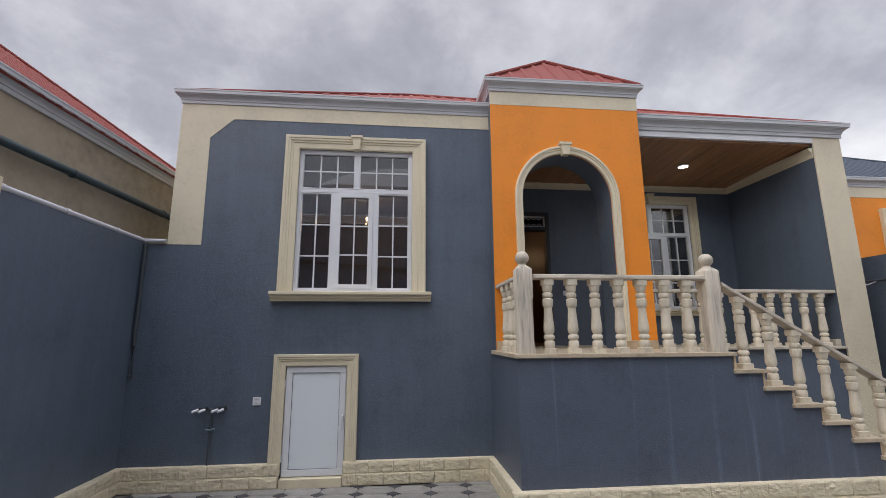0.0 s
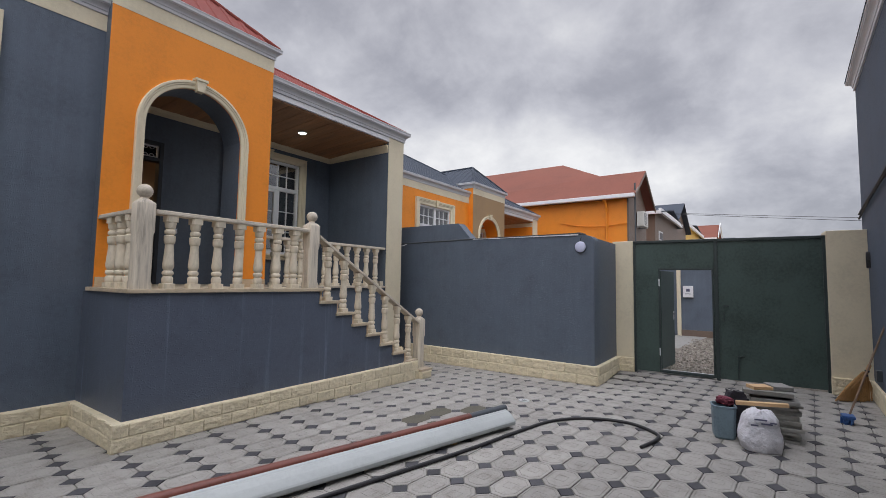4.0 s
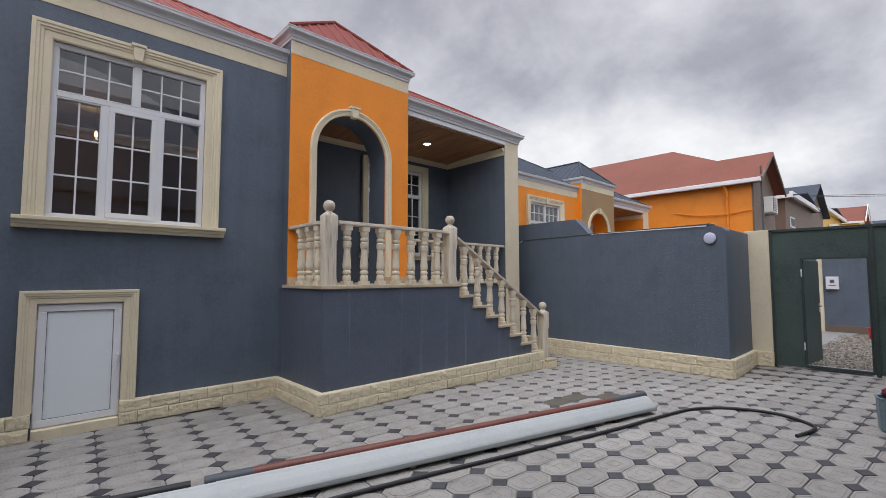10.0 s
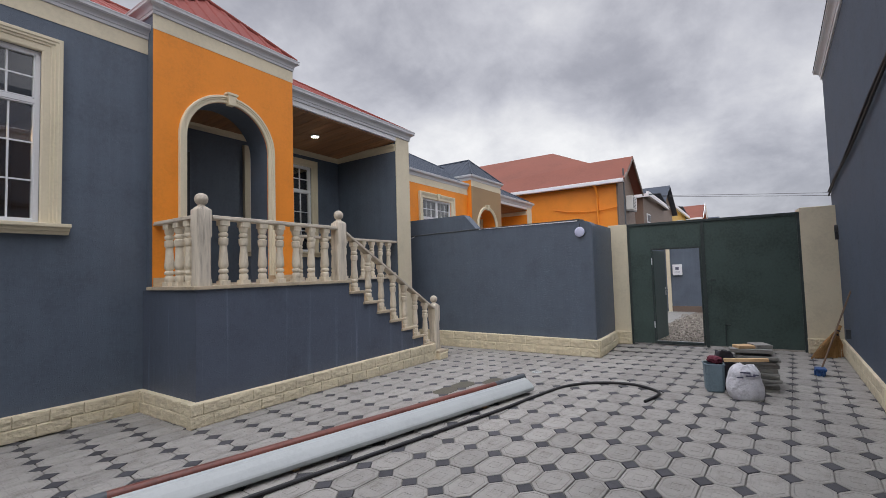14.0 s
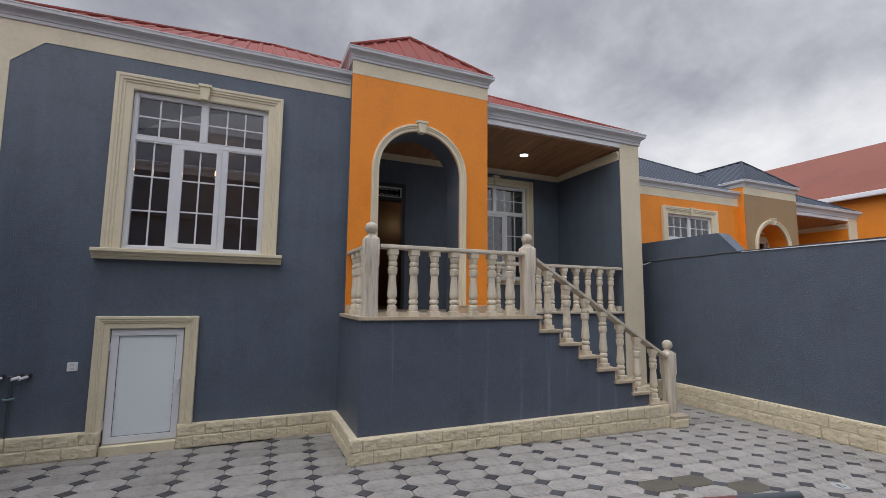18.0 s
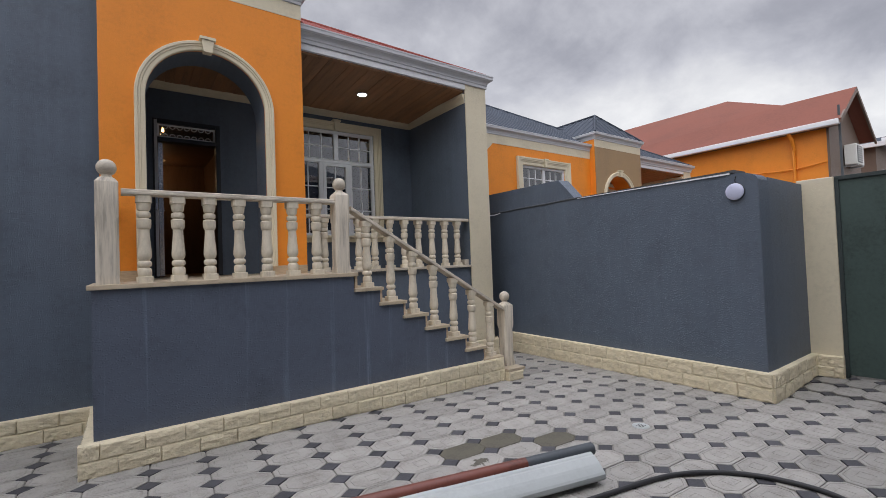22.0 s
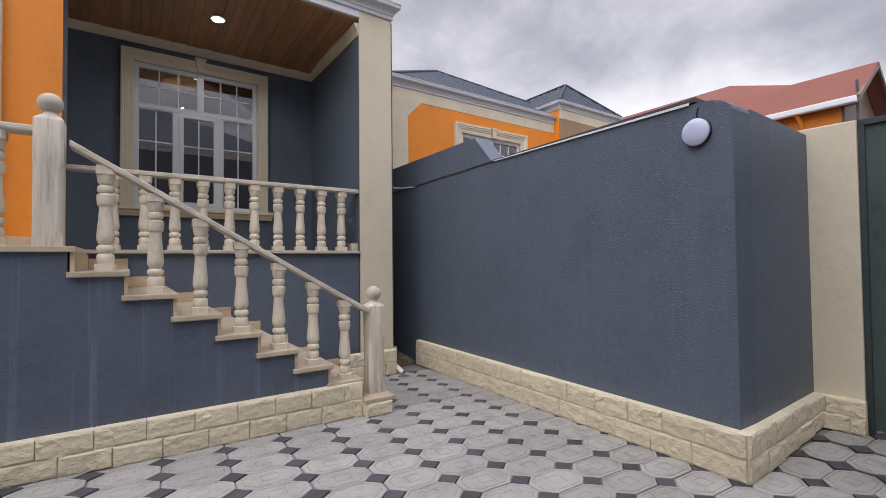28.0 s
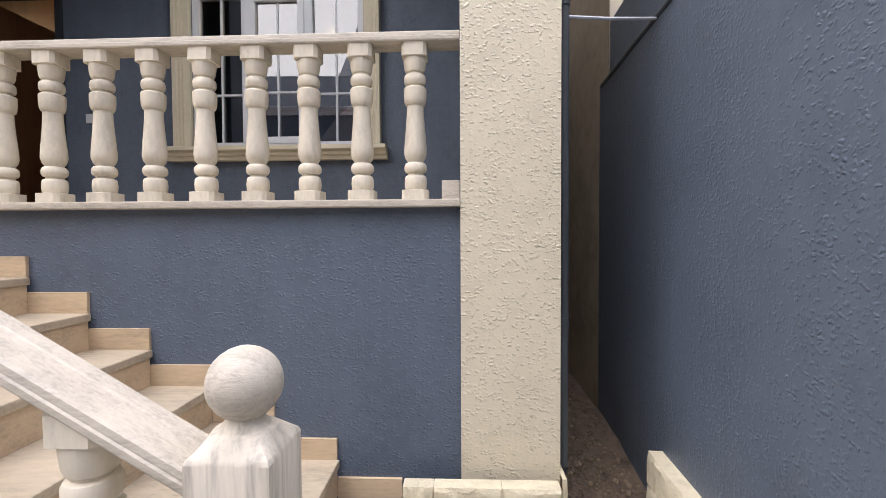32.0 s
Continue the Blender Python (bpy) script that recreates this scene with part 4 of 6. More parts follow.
# ---- balustrades ----
def baluster_bm(h):
    """Turned baluster with square foot and head; h: whole height."""
    s = 0.060
    g = 0.036
    rows = [(s, 0.0), (s, 0.068), (0.046, 0.072), (0.050, 0.082), (0.052, 0.115), (0.050, 0.150), (0.045, 0.162), (g, 0.168), (g, 0.178),
            (0.046, 0.184), (0.052, 0.198), (0.053, 0.212), (0.051, 0.230), (0.044, 0.244), (g, 0.249), (g + 0.002, 0.256), (0.047, 0.274), (0.053, 0.305), (0.0525, 0.34),
            (0.049, 0.40), (0.044, 0.48), (0.040, 0.56), (0.039, 0.612), (0.046, 0.620), (0.051, 0.642), (0.053, 0.68), (0.053, 0.722), (0.048, 0.730), (g, 0.736), (g, 0.744),
            (0.046, 0.750), (0.051, 0.765), (0.051, 0.792), (0.046, 0.808), (g, 0.814), (g, 0.822), (0.043, 0.828), (0.049, 0.85), (0.053, 0.90), (0.053, 0.914), (0.057, 0.918), (0.057, 1.0)]
    bm = bmesh.new()
    lathe(bm, [(r, z * h) for r, z in rows], 20, square={0, 1, 40, 41})
    return bm


def newel_bm(h):
    w = 0.078
    bm = bmesh.new()
    rows = [(w, 0.0), (w, 0.06 * h), (w, 0.09 * h), (w, 0.13 * h), (w, 0.57 * h), (w, 0.61 * h), (w, 0.635 * h), (w, 0.955 * h), (w * 0.95, 0.965 * h), (0.058, h), (0.046, h + 0.004), (0.037, h + 0.016), (0.034, h + 0.03)]
    lathe(bm, rows, 32, square=set(range(9)), cut={0: 1.97, 1: 1.97, 2: 1.80, 3: 1.68, 4: 1.68, 5: 1.80, 6: 1.97, 7: 1.97, 8: 1.97})
    return bm


def ball_bm(r):
    bm = bmesh.new()
    bmesh.ops.create_uvsphere(bm, u_segments=20, v_segments=14, radius=r)
    return bm


def newel(parent, x, y, z, h, ball=0.070):
    p = smooth(part("newel_post", newel_bm(h), NEWEL, parent, "square grained stone newel post with chamfered corners", Matrix.Translation((x, y, z))), 25)
    b = part("ball_finial", ball_bm(ball), TRAV, p, "", Matrix.Translation((0, 0, h + 0.018 + ball * 0.95)))
    smooth(b, 80)
    return p


RAILP = [(-0.062, 0.0), (0.062, 0.0), (0.066, 0.006), (0.066, 0.020), (0.062, 0.024), (0.062, 0.028), (0.060, 0.040), (0.054, 0.046), (0.020, 0.046), (0.016, 0.043), (-0.016, 0.043), (-0.020, 0.046),
         (-0.054, 0.046), (-0.060, 0.040), (-0.062, 0.028), (-0.062, 0.024), (-0.066, 0.020), (-0.066, 0.006)]
BALH = 0.70
BAL_MESH = {}


def baluster(parent, x, y, z, h, turn=0.0):
    key = round(h, 3)
    if key not in BAL_MESH:
        ob = smooth(part("baluster", baluster_bm(h), TRAVW, parent), 35)
        BAL_MESH[key] = ob.data
    else:
        ob = new("baluster", BAL_MESH[key])
        ob.parent = parent
    ob.matrix_basis = pose(x, y, z, 0, 0, turn)
    return ob


BY = 4.318
bal = tagged(empty("balustrade"), "pale carved-stone balustrade with ball finials round the landing", "balustrade")
newel(bal, 1.165, BY, FLOOR, 0.86)
newel(bal, 3.158, BY, FLOOR, 0.86)
for i in range(7):
    baluster(bal, 1.413 + 0.247 * i, BY, FLOOR, BALH + 0.03)
for i in range(3):
    baluster(bal, 1.165, 4.56 + 0.235 * i, FLOOR, BALH + 0.03)
bm = bmesh.new()
sweep(bm, [(1.258, BY), (3.107, BY)], RAILP, xy(FLOOR + 0.73))
part("handrail", bm, TRAV, bal)
bm = bmesh.new()
sweep(bm, [(1.165, 5.286), (1.165, BY + 0.08)], RAILP, xy(FLOOR + 0.73))
part("handrail", bm, TRAV, bal)

sb = tagged(empty("stair_balustrade"), "pale stone stair balustrade with sloping handrail and ball-topped newel", "balustrade")
newel(sb, 5.51, BY + 0.006, 0.102, 0.841)
RS = -0.588
for k in range(1, STEPS + 1):
    xb = 3.457 + 0.2925 * (k - 1)
    zt = FLOOR - RISE * k
    top = FLOOR + 0.665 + RS * (xb - 3.263)
    baluster(sb, xb, BY, zt, top - zt + 0.01)
bm = bmesh.new()
za = FLOOR + 0.665
path3 = [Vector((3.263, 0, za)), Vector((5.455, 0, za + RS * (5.455 - 3.263)))]
rings = []
for p in path3:
    rings.append([bm.verts.new((p.x, BY + o, p.z + d)) for o, d in RAILP])
for j in range(len(RAILP)):
    bm.faces.new((rings[0][j], rings[0][(j + 1) % len(RAILP)], rings[1][(j + 1) % len(RAILP)], rings[1][j]))
bm.faces.new(rings[0]); bm.faces.new(rings[1][::-1])
part("handrail", bm, TRAV, sb)

vb = tagged(empty("veranda_balustrade"), "pale stone balustrade along the veranda edge", "balustrade")
for i in range(10):
    baluster(vb, 5.708 - 0.249 * i, 5.59, FLOOR + 0.008, 0.712)
bm = bmesh.new()
sweep(bm, [(3.13, 5.59), (5.912, 5.59)], RAILP, xy(FLOOR + 0.72))
part("handrail", bm, TRAV, vb)
part("foot_block", box_bm(5.83, 5.913, 5.56, 5.69, FLOOR + 0.009, FLOOR + 0.10, 0.005), TRAV, vb)

# ---- courtyard walls ----
bm = bmesh.new()
prism(bm, [(-0.065, -0.1), (5.14, -0.1), (5.14, 2.365), (2.3, 2.402), (0.155, 2.388), (0.055, 2.378), (-0.015, 2.352), (-0.05, 2.322), (-0.065, 2.29)], lambda u, w, d: YARD @ Vector((d, u, w)), 0.0, 0.25)
wall_right = struct(part("wall_right", bm, ROUGHNAVY), "navy rough-plastered courtyard wall beside the passage")
bm = bmesh.new()
prism(bm, [(0.25, -0.0645), (1.50, 0.0), (1.50, 0.25), (0.25, 0.25)], lambda u, w, d: YARD @ Vector((u, w, d)), 0.0, 2.325)
struct(part("wall_right_return", bm, NAVY), "navy plastered wall returning to the gate")
bm = bmesh.new()
prism(bm, [(2.36, 2.403), (2.68, 2.745), (5.14, 2.755), (5.14, 2.366)], lambda u, w, d: YARD @ Vector((d, u, w)), 0.012, 0.246)
struct(part("wall_right_parapet", bm, NAVY), "raised navy parapet with a sloped end on the courtyard wall")
bm = bmesh.new()
prism(bm, [(0.16, 2.396), (0.30, 2.400), (2.34, 2.407), (2.34, 2.419), (0.30, 2.424), (0.16, 2.428)], lambda u, w, d: YARD @ Vector((d, u, w)), -0.012, 0.262)
tube(bm, [YARD @ Vector((0.004, 2.30 + 0.31 * i, 2.411 - 0.004 * i + 0.003 * math.sin(i * 2.1))) for i in range(10)], 0.017, 8)
struct(part("coping_right", bm, GREYPIPE), "thin dark sheet coping on the wall", "coping")
bm = bmesh.new()
prism(bm, [(0.20, 2.381), (2.30, 2.399), (2.30, 2.408), (0.20, 2.399)], lambda u, w, d: YARD @ Vector((d, u, w)), -0.016, -0.0125)
struct(part("coping_edge", bm, PALEMETAL), "bright bare edge of the sheet coping", "coping")
GM = Matrix.Translation((8.24, 0, 0)) @ Matrix.Rotation(radians(3.0), 4, "Z")
pil = struct(part("gate_pillar_1", box_bm(-0.05, 0.30, 1.38, 1.74, 0, 2.375, 0.012, GM), SMOOTHCREAM), "cream plastered gate pillar", "pillar")
pil2 = struct(part("gate_pillar_2", box_bm(-0.06, 0.34, -2.05, -1.37, 0, 2.44, 0.012, GM), SMOOTHCREAM), "cream plastered gate pillar against the tall wall", "pillar")
TALL = -3.51
wall_tall = struct(part("wall_tall", box_bm(-14, 2.2, TALL - 0.3, TALL, 0, 4.72, m=TALLM), MATTNAVY), "tall navy plastered side wall of the house opposite")
struct(part("wall_tall_back", box_bm(-14, 2.2, TALL - 9.0, TALL - 8.7, 0, 4.72, m=TALLM), NAVY), "navy back wall of the house opposite")
struct(part("wall_tall_end", box_bm(1.9, 2.2, TALL - 8.7, TALL - 0.3, 0, 4.72, m=TALLM), NAVY), "navy end wall of the house opposite")
bm = bmesh.new()
sweep(bm, [(2.2, TALL - 9), (2.2, TALL), (-14, TALL)], [(-o, d) for o, d in CORNICE], lambda u, w, d: TALLM @ Vector((u, w, 4.72 + d)))
struct(part("cornice_opposite", bm, PALEMETAL), "pale grey eaves gutter of the house opposite", "cornice")
bm = bmesh.new()
a, b, c, d, e, g = [TALLM @ Vector(p) for p in ((-14, TALL + 0.12, 4.9), (2.32, TALL + 0.12, 4.9), (2.32, TALL - 9.1, 4.9), (-14, TALL - 9.1, 4.9), (-9, TALL - 4.5, 7.4), (-2.2, TALL - 4.5, 7.4))]
for f in ((a, b, g, e), (b, c, g), (c, d, e, g), (d, a, e)):
    bm.faces.new([bm.verts.new(p) for p in f])
struct(part("roof_opposite", bm, SLATEROOF), "dark hipped roof of the house opposite", "roof")

# left side: boundary wall, stepped-out wall with a cream end
wall_left = struct(part("wall_left", box_bm(-3.32, -3.07, 3.21, FY - 0.001, 0, 2.74), NAVY), "navy plastered boundary wall beside the house")
struct(part("wall_left_block", box_bm(-9.5, -2.838, 2.80, 3.20, 0, 2.735), NAVY), "navy plastered wall that steps out of the boundary wall")
struct(part("wall_left_end", box_bm(-2.838, -2.83, 2.796, 3.204, 0, 2.735), SMOOTHCREAM), "cream plastered end of the stepped-out wall", "pillar")
struct(part("wall_left_far", box_bm(-9.8, -9.5, -8, 2.80, 0, 2.735), NAVY), "navy boundary wall closing the courtyard")
bm = bmesh.new()
tube(bm, [(-3.085, 3.215 + 0.185 * i, 2.755) for i in range(13)], 0.027, 10)
cop = struct(smooth(part("coping_left", bm, GUTTER)), "grey pipe laid along the top of the boundary wall", "coping")
for y in (3.5, 4.2, 4.95):
    bm = bmesh.new()
    tube(bm, [(-3.085, y - 0.03, 2.755), (-3.085, y + 0.03, 2.755)], 0.032, 10)
    part("coupling", bm, GUTTER, cop)


# the darker slab colour stands in for the passage's shade on this wall
struct(part("wall_passage_end", box_bm(6.358, 7.02, 9.4, 9.6, 0, 4.45), SLAB), "bare wall closing the narrow passage, toned dark grey for its shade")

# ---- split-face stone courses ----
STONES = []
rng = random.Random(5)
for k in range(10):
    bm = bmesh.new()
    nx, nz = 10, 5
    grid = []
    for j in range(nz + 1):
        row = []
        for i in range(nx + 1):
            # a thin rim round a knocked-off face
            u = min(max((i - 0.75) / (nx - 1.5), 0.0), 1.0)
            w = min(max((j - 0.62) / (nz - 1.24), 0.0), 1.0)
            inner = 0 < i < nx and 0 < j < nz
            if inner:
                u, w = u + 0.03 * (rng.random() - 0.5), w + 0.06 * (rng.random() - 0.5)
            dep = 0.070 + (0.006 + 0.006 * (rng.random() - 0.5) + 0.009 * noise.noise((u * 4 + k * 9, w * 2.5, k)) if inner else 0.007 * (rng.random() - 0.6))
            row.append(bm.verts.new((u * 0.991 + 0.0045, -dep, w * 0.984 + 0.008)))
        grid.append(row)
    for j in range(nz):
        for i in range(nx):
            if (i + j) % 2:
                bm.faces.new((grid[j][i], grid[j][i + 1], grid[j + 1][i + 1])); bm.faces.new((grid[j][i], grid[j + 1][i + 1], grid[j + 1][i]))
            else:
                bm.faces.new((grid[j][i], grid[j][i + 1], grid[j + 1][i])); bm.faces.new((grid[j][i + 1], grid[j + 1][i + 1], grid[j + 1][i]))
    rim = [grid[0][i] for i in range(nx + 1)] + [grid[j][nx] for j in range(1, nz + 1)] + [grid[nz][i] for i in range(nx - 1, -1, -1)] + [grid[j][0] for j in range(nz - 1, 0, -1)]
    back = [bm.verts.new((v.co.x, 0, v.co.z)) for v in rim]
    for i in range(len(rim)):
        q = (i + 1) % len(rim)
        bm.faces.new((rim[i], back[i], back[q], rim[q]))
    me = bpy.data.meshes.new("stone")
    bmesh.ops.recalc_face_normals(bm, faces=bm.faces)
    bm.to_mesh(me)
    bm.free()
    me.materials.append(STONE)
    STONES.append(me)


def stone_course(parent, p0, p1, z0=0.0, courses=2, height=0.125, length=0.288, skip=(), deep=1.0):
    """Courses of split stones on a wall; seen from outside the run goes from left (p0) to right (p1)."""
    p0, p1 = Vector(p0), Vector(p1)
    run = (p1 - p0).length
    ang = math.degrees(math.atan2(p1.y - p0.y, p1.x - p0.x))
    for c in range(courses):
        s = -length * (0.5 if c % 2 else 0.0) - rng.random() * 0.05
        while s < run - 0.02:
            l = length * (0.96 + 0.08 * rng.random())
            a, b = max(s, 0), min(s + l, run)
            if b > run - 0.08:
                b = run
            s += l
            if b - a < 0.03:
                continue
            if any(k[0] == c and a < k[2] and b > k[1] for k in skip):
                lo = [k for k in skip if k[0] == c and a < k[2] and b > k[1]][0]
                if a < lo[1] - 0.04:
                    b = lo[1]
                elif b > lo[2] + 0.04:
                    a = lo[2]
                else:
                    continue
            ob = new("stone", STONES[rng.randrange(10)])
            ob.parent = parent
            at = p0 + (p1 - p0).normalized() * a
            mid = p0 + (p1 - p0).normalized() * (a + b) / 2
            # the lowest course follows the fall of the paving
            foot = z0 + (fall(mid.x, mid.y) if z0 == 0 else 0.0)
            each = (z0 + height * courses - foot) / courses
            ob.matrix_basis = pose(at.x, at.y, foot + each * c, 0, 0, ang) @ Matrix.Diagonal((b - a, (0.95 + 0.1 * rng.random()) * deep, each, 1))


def yp(u, v):
    p = YARD @ Vector((u, v, 0))
    return (p.x, p.y)


stone_course(main_house["front"], (-3.07, FY), (1.06, FY), skip=((1, 1.712, 2.40), (0, 1.712, 2.40)))
stone_course(stairs, (1.06, FY - 0.08), (1.06, 4.235))
stone_course(stairs, (0.965, 4.235), (5.318, 4.235))
stone_course(stairs, (5.318, 4.158), (5.575, 4.158), courses=1, height=0.064)
stone_course(stairs, (5.525, 4.15), (5.525, 5.28), courses=1, height=0.064)
stone_course(main_house["front"], (5.665, 5.435), (6.335, 5.435), height=0.118)
stone_course(main_house["front"], (6.35, 5.42), (6.35, 6.2), deep=0.3)
stone_course(wall_left, (-3.07, 3.21), (-3.07, 5.40))
stone_course(wall_right, yp(0, 3.955), yp(0, -0.125))
stone_course(wall_right, yp(-0.06, -0.067), yp(1.42, -0.003))
def gp(a, b):
    p = GM @ Vector((a, b, 0))
    return (p.x, p.y)


stone_course(pil, gp(-0.05, 1.75), gp(-0.05, 1.37))
stone_course(pil2, gp(-0.06, -1.36), gp(-0.06, -1.80))
def tp(u, v):
    p = TALLM @ Vector((u, v, 0))
    return (p.x, p.y)


stone_course(wall_tall, tp(2.2, TALL), tp(-6.5, TALL), deep=0.5)

# ---- ground ----
def flat(name, pts, z, mat, label, category):
    bm = bmesh.new()
    bm.faces.new([bm.verts.new((*p, z)) for p in pts])
    return struct(part(name, bm, mat), label, category)


flat("ground", [(-400, -400), (400, -400), (400, 400), (-400, 400)], -0.14, GROUND, "dusty bare ground reaching to the horizon", "ground")
bm = bmesh.new()
bm.faces.new([bm.verts.new((*p, 0.0)) for p in (yp(-16, -3.66), yp(1.62, -3.66), yp(1.62, 0.1), yp(0.1, 0.1), yp(0.1, 4.02), (6.2, 5.8), (-9.6, 5.8))])
for at, normal in [((2.5 + 0.3 * k, 0, 0), (1, 0, 0)) for k in range(20)] + [((0, 0.2 + 0.3 * k, 0), (0, 1, 0)) for k in range(19)]:
    bmesh.ops.bisect_plane(bm, geom=bm.verts[:] + bm.edges[:] + bm.faces[:], plane_co=at, plane_no=normal)
for v in bm.verts:
    v.co.z = fall(v.co.x, v.co.y) - 0.014
bed = struct(part("paving", bm, SAND), "courtyard paved with pale octagonal and small dark pavers", "paving")
bm = bmesh.new()
rows = []
for a in range(41):
    row = []
    for b in range(13):
        x, y = 6.34 + 0.66 * b / 12, 5.72 + 3.7 * a / 40
        lean, start = min(max((6.86 - x) / 0.48, 0.0), 1.0), min(max((y - 5.72) / 0.75, 0.0), 1.0)
        z = -0.006 - 0.075 * (1 - start) + 0.27 * lean * lean * start * start * (3 - 2 * start) + 0.018 * start * noise.noise((x * 9, y * 9, 0.0)) + 0.008 * start * noise.noise((x * 26, y * 26, 3.0))
        row.append(bm.verts.new((x, y, z)))
    rows.append(row)
for p, q in zip(rows, rows[1:]):
    for b in range(12):
        bm.faces.new((p[b], p[b + 1], q[b + 1], q[b]))
soil = struct(smooth(part("passage_soil", bm, SOIL), 60), "bare soil and rubble banked against the house in the narrow passage", "ground")
flat("lane", [gp(0.02, -14), (34, -14), (34, 14), gp(0.02, 14)], -0.03, GRAVEL, "pale gravel lane outside the gate", "road")

# ---- gate ----
def gbox(name, parent, mat, x0, x1, y0, y1, z0, z1, label="", bevel=0.003):
    return part(name, box_bm(x0, x1, y0, y1, z0, z1, bevel), mat, parent, label)


gate = tagged(empty("courtyard_gate", GM), "dark green double steel gate with an open wicket door", "gate", kind="structure")
right_leaf = gbox("gate_leaf", gate, GATE, 0.0, 0.03, -1.36, 0.05, 0.03, 2.33, "dark green sheet-steel gate leaf, scuffed")
left = part("gate_leaf", wall_bm(0.095, 1.37, 0.03, 2.33, [(0.13, 0.95, 0.06, 1.84)], lambda u, w, d: (d, u, w), 0.0, 0.03), GATE, gate, "dark green steel leaf with the wicket opening")
for y0, y1, z0, z1 in ((0.045, 0.10, 0.0, 2.36), (-1.37, -1.33, 0.0, 2.36), (1.34, 1.38, 0.0, 2.36), (-1.37, 1.38, 2.33, 2.375)):
    gbox("gate_frame", gate, GATEDARK, -0.025, 0.045, y0, y1, z0, z1)
for y0, y1, z0, z1 in ((0.115, 0.14, 0.03, 1.87), (0.94, 0.965, 0.03, 1.87), (0.14, 0.94, 1.845, 1.87), (0.14, 0.94, 0.03, 0.075)):
    gbox("wicket_frame", gate, GATEDARK, -0.012, 0.04, y0, y1, z0, z1)
gbox("threshold_bar", gate, GUTTER, 0.046, 0.20, 0.14, 0.94, 0.0, 0.055, "pale worn steel threshold")
gbox("bolt_plate", gate, GATEDARK, -0.03, -0.004, -0.10, -0.02, 1.22, 1.25)
gbox("pull_handle", gate, GATEDARK, -0.045, -0.03, -0.035, -0.015, 0.98, 1.13)
gbox("drop_bolt", gate, GATEDARK, -0.03, -0.012, -0.22, -0.20, 0.05, 0.42)
gbox("drop_bolt_arm", gate, GATEDARK, -0.03, -0.012, -0.30, -0.20, 0.41, 0.43)
wl = part("wicket_leaf", box_bm(0.0, 0.79, -0.015, 0.015, 0.08, 1.83, 0.003), GATE, gate, "wicket door leaf standing open outwards", pose(0.03, 0.94, 0, 0, 0, -10))
for z in (0.32, 1.55):
    gbox("hinge", gate, PALEMETAL, -0.020, -0.0125, 0.944, 0.962, z, z + 0.13)
part("leaf_rib", box_bm(0.0, 0.79, 0.016, 0.03, 0.9, 0.94), GATEDARK, wl)
part("lock", box_bm(0.70, 0.74, -0.024, -0.016, 0.92, 1.08, 0.002), GUTTER, wl)
part("lever", box_bm(0.62, 0.74, -0.055, -0.037, 1.02, 1.04, 0.004), STEEL, wl)

# ---- outside the gate ----
lane_wall = struct(part("wall_lane", box_bm(15.5, 15.75, -9, 1.55, 0.17, 2.5), NAVY), "navy plastered wall across the lane")
struct(part("wall_lane_base", box_bm(15.46, 15.75, -9, 1.55, -0.03, 0.17), BROWNWALL), "brown base course of the lane wall")
struct(part("lane_pillar", box_bm(15.40, 15.78, 1.55, 1.66, -0.03, 2.55, 0.01), CREAM), "cream plastered pillar across the lane", "pillar")
struct(part("wall_lane_far", box_bm(15.5, 15.75, 1.66, 5.6, -0.03, 2.5), NAVY), "navy plastered wall across the lane")
flat("lane_slab", [(12.1, 1.2), (15.46, 0.85), (15.46, 4.0), (12.1, 4.0)], -0.015, SLAB, "pale concrete slab beside the gravel", "pavement")
scatter("lane_gravel", 2600, lambda g: (8.75 + 5.8 * g.random(), g.uniform(-1.2, 1.15), -0.03), 0.012, 0.042, STONES_LOOSE, "loose pale gravel on the lane", 31)
mb = tagged(empty("meter_box", Matrix.Translation((15.40, 1.34, 1.175))), "small white utility meter box on the navy lane wall", "meter box")
part("case", box_bm(0, 0.1, -0.14, 0.14, 0.02, 0.38, 0.012), PVC, mb)
part("emblem", box_bm(-0.004, 0.0, -0.05, 0.05, 0.20, 0.29), INK, mb, "small dark blue mark")
part("caption_bar", box_bm(-0.004, 0.0, -0.08, 0.08, 0.12, 0.14), INK, mb)
bm = bmesh.new()
lathe(bm, [(0.13, 0), (0.17, 0.3), (0.175, 0.3), (0.16, 0.305), (0.125, 0.02)], 18)
smooth(tagged(part("bucket", bm, material("red_plastic", (0.55, 0.04, 0.05), rough=0.4, var=0.05, bump=0), None, "", Matrix.Translation((14.2, 0.42, -0.03))), "small red plastic bucket on the gravel", "bucket"))

# ---- cellar door, taps, socket on the front wall ----
cd = tagged(empty("door_2"), "low white plastic cellar door in a cream moulded surround", "door", kind="structure")
bm = bmesh.new()
sweep(bm, [(-1.352, 0.25), (-1.352, 1.292), (-0.658, 1.292), (-0.658, 0.25)], [(o * 0.78, d) for o, d in SURROUND], xz(FY))
part("door_surround", bm, MOULD, cd, "cream moulded door surround")
bm = bmesh.new()
for a in ((-1.352, -0.658, 0.09, 0.125), (-1.352, -0.658, 1.26, 1.295), (-1.352, -1.317, 0.125, 1.26), (-0.693, -0.658, 0.125, 1.26)):
    box(bm, a[0], a[1], FY + 0.01, FY + 0.07, a[2], a[3], 0.003)
part("door_frame", bm, PVC, cd)
leaf = empty("door_leaf"); leaf.parent = cd
bm = bmesh.new()
x0, x1, z0, z1 = -1.344, -0.666, 0.10, 1.286
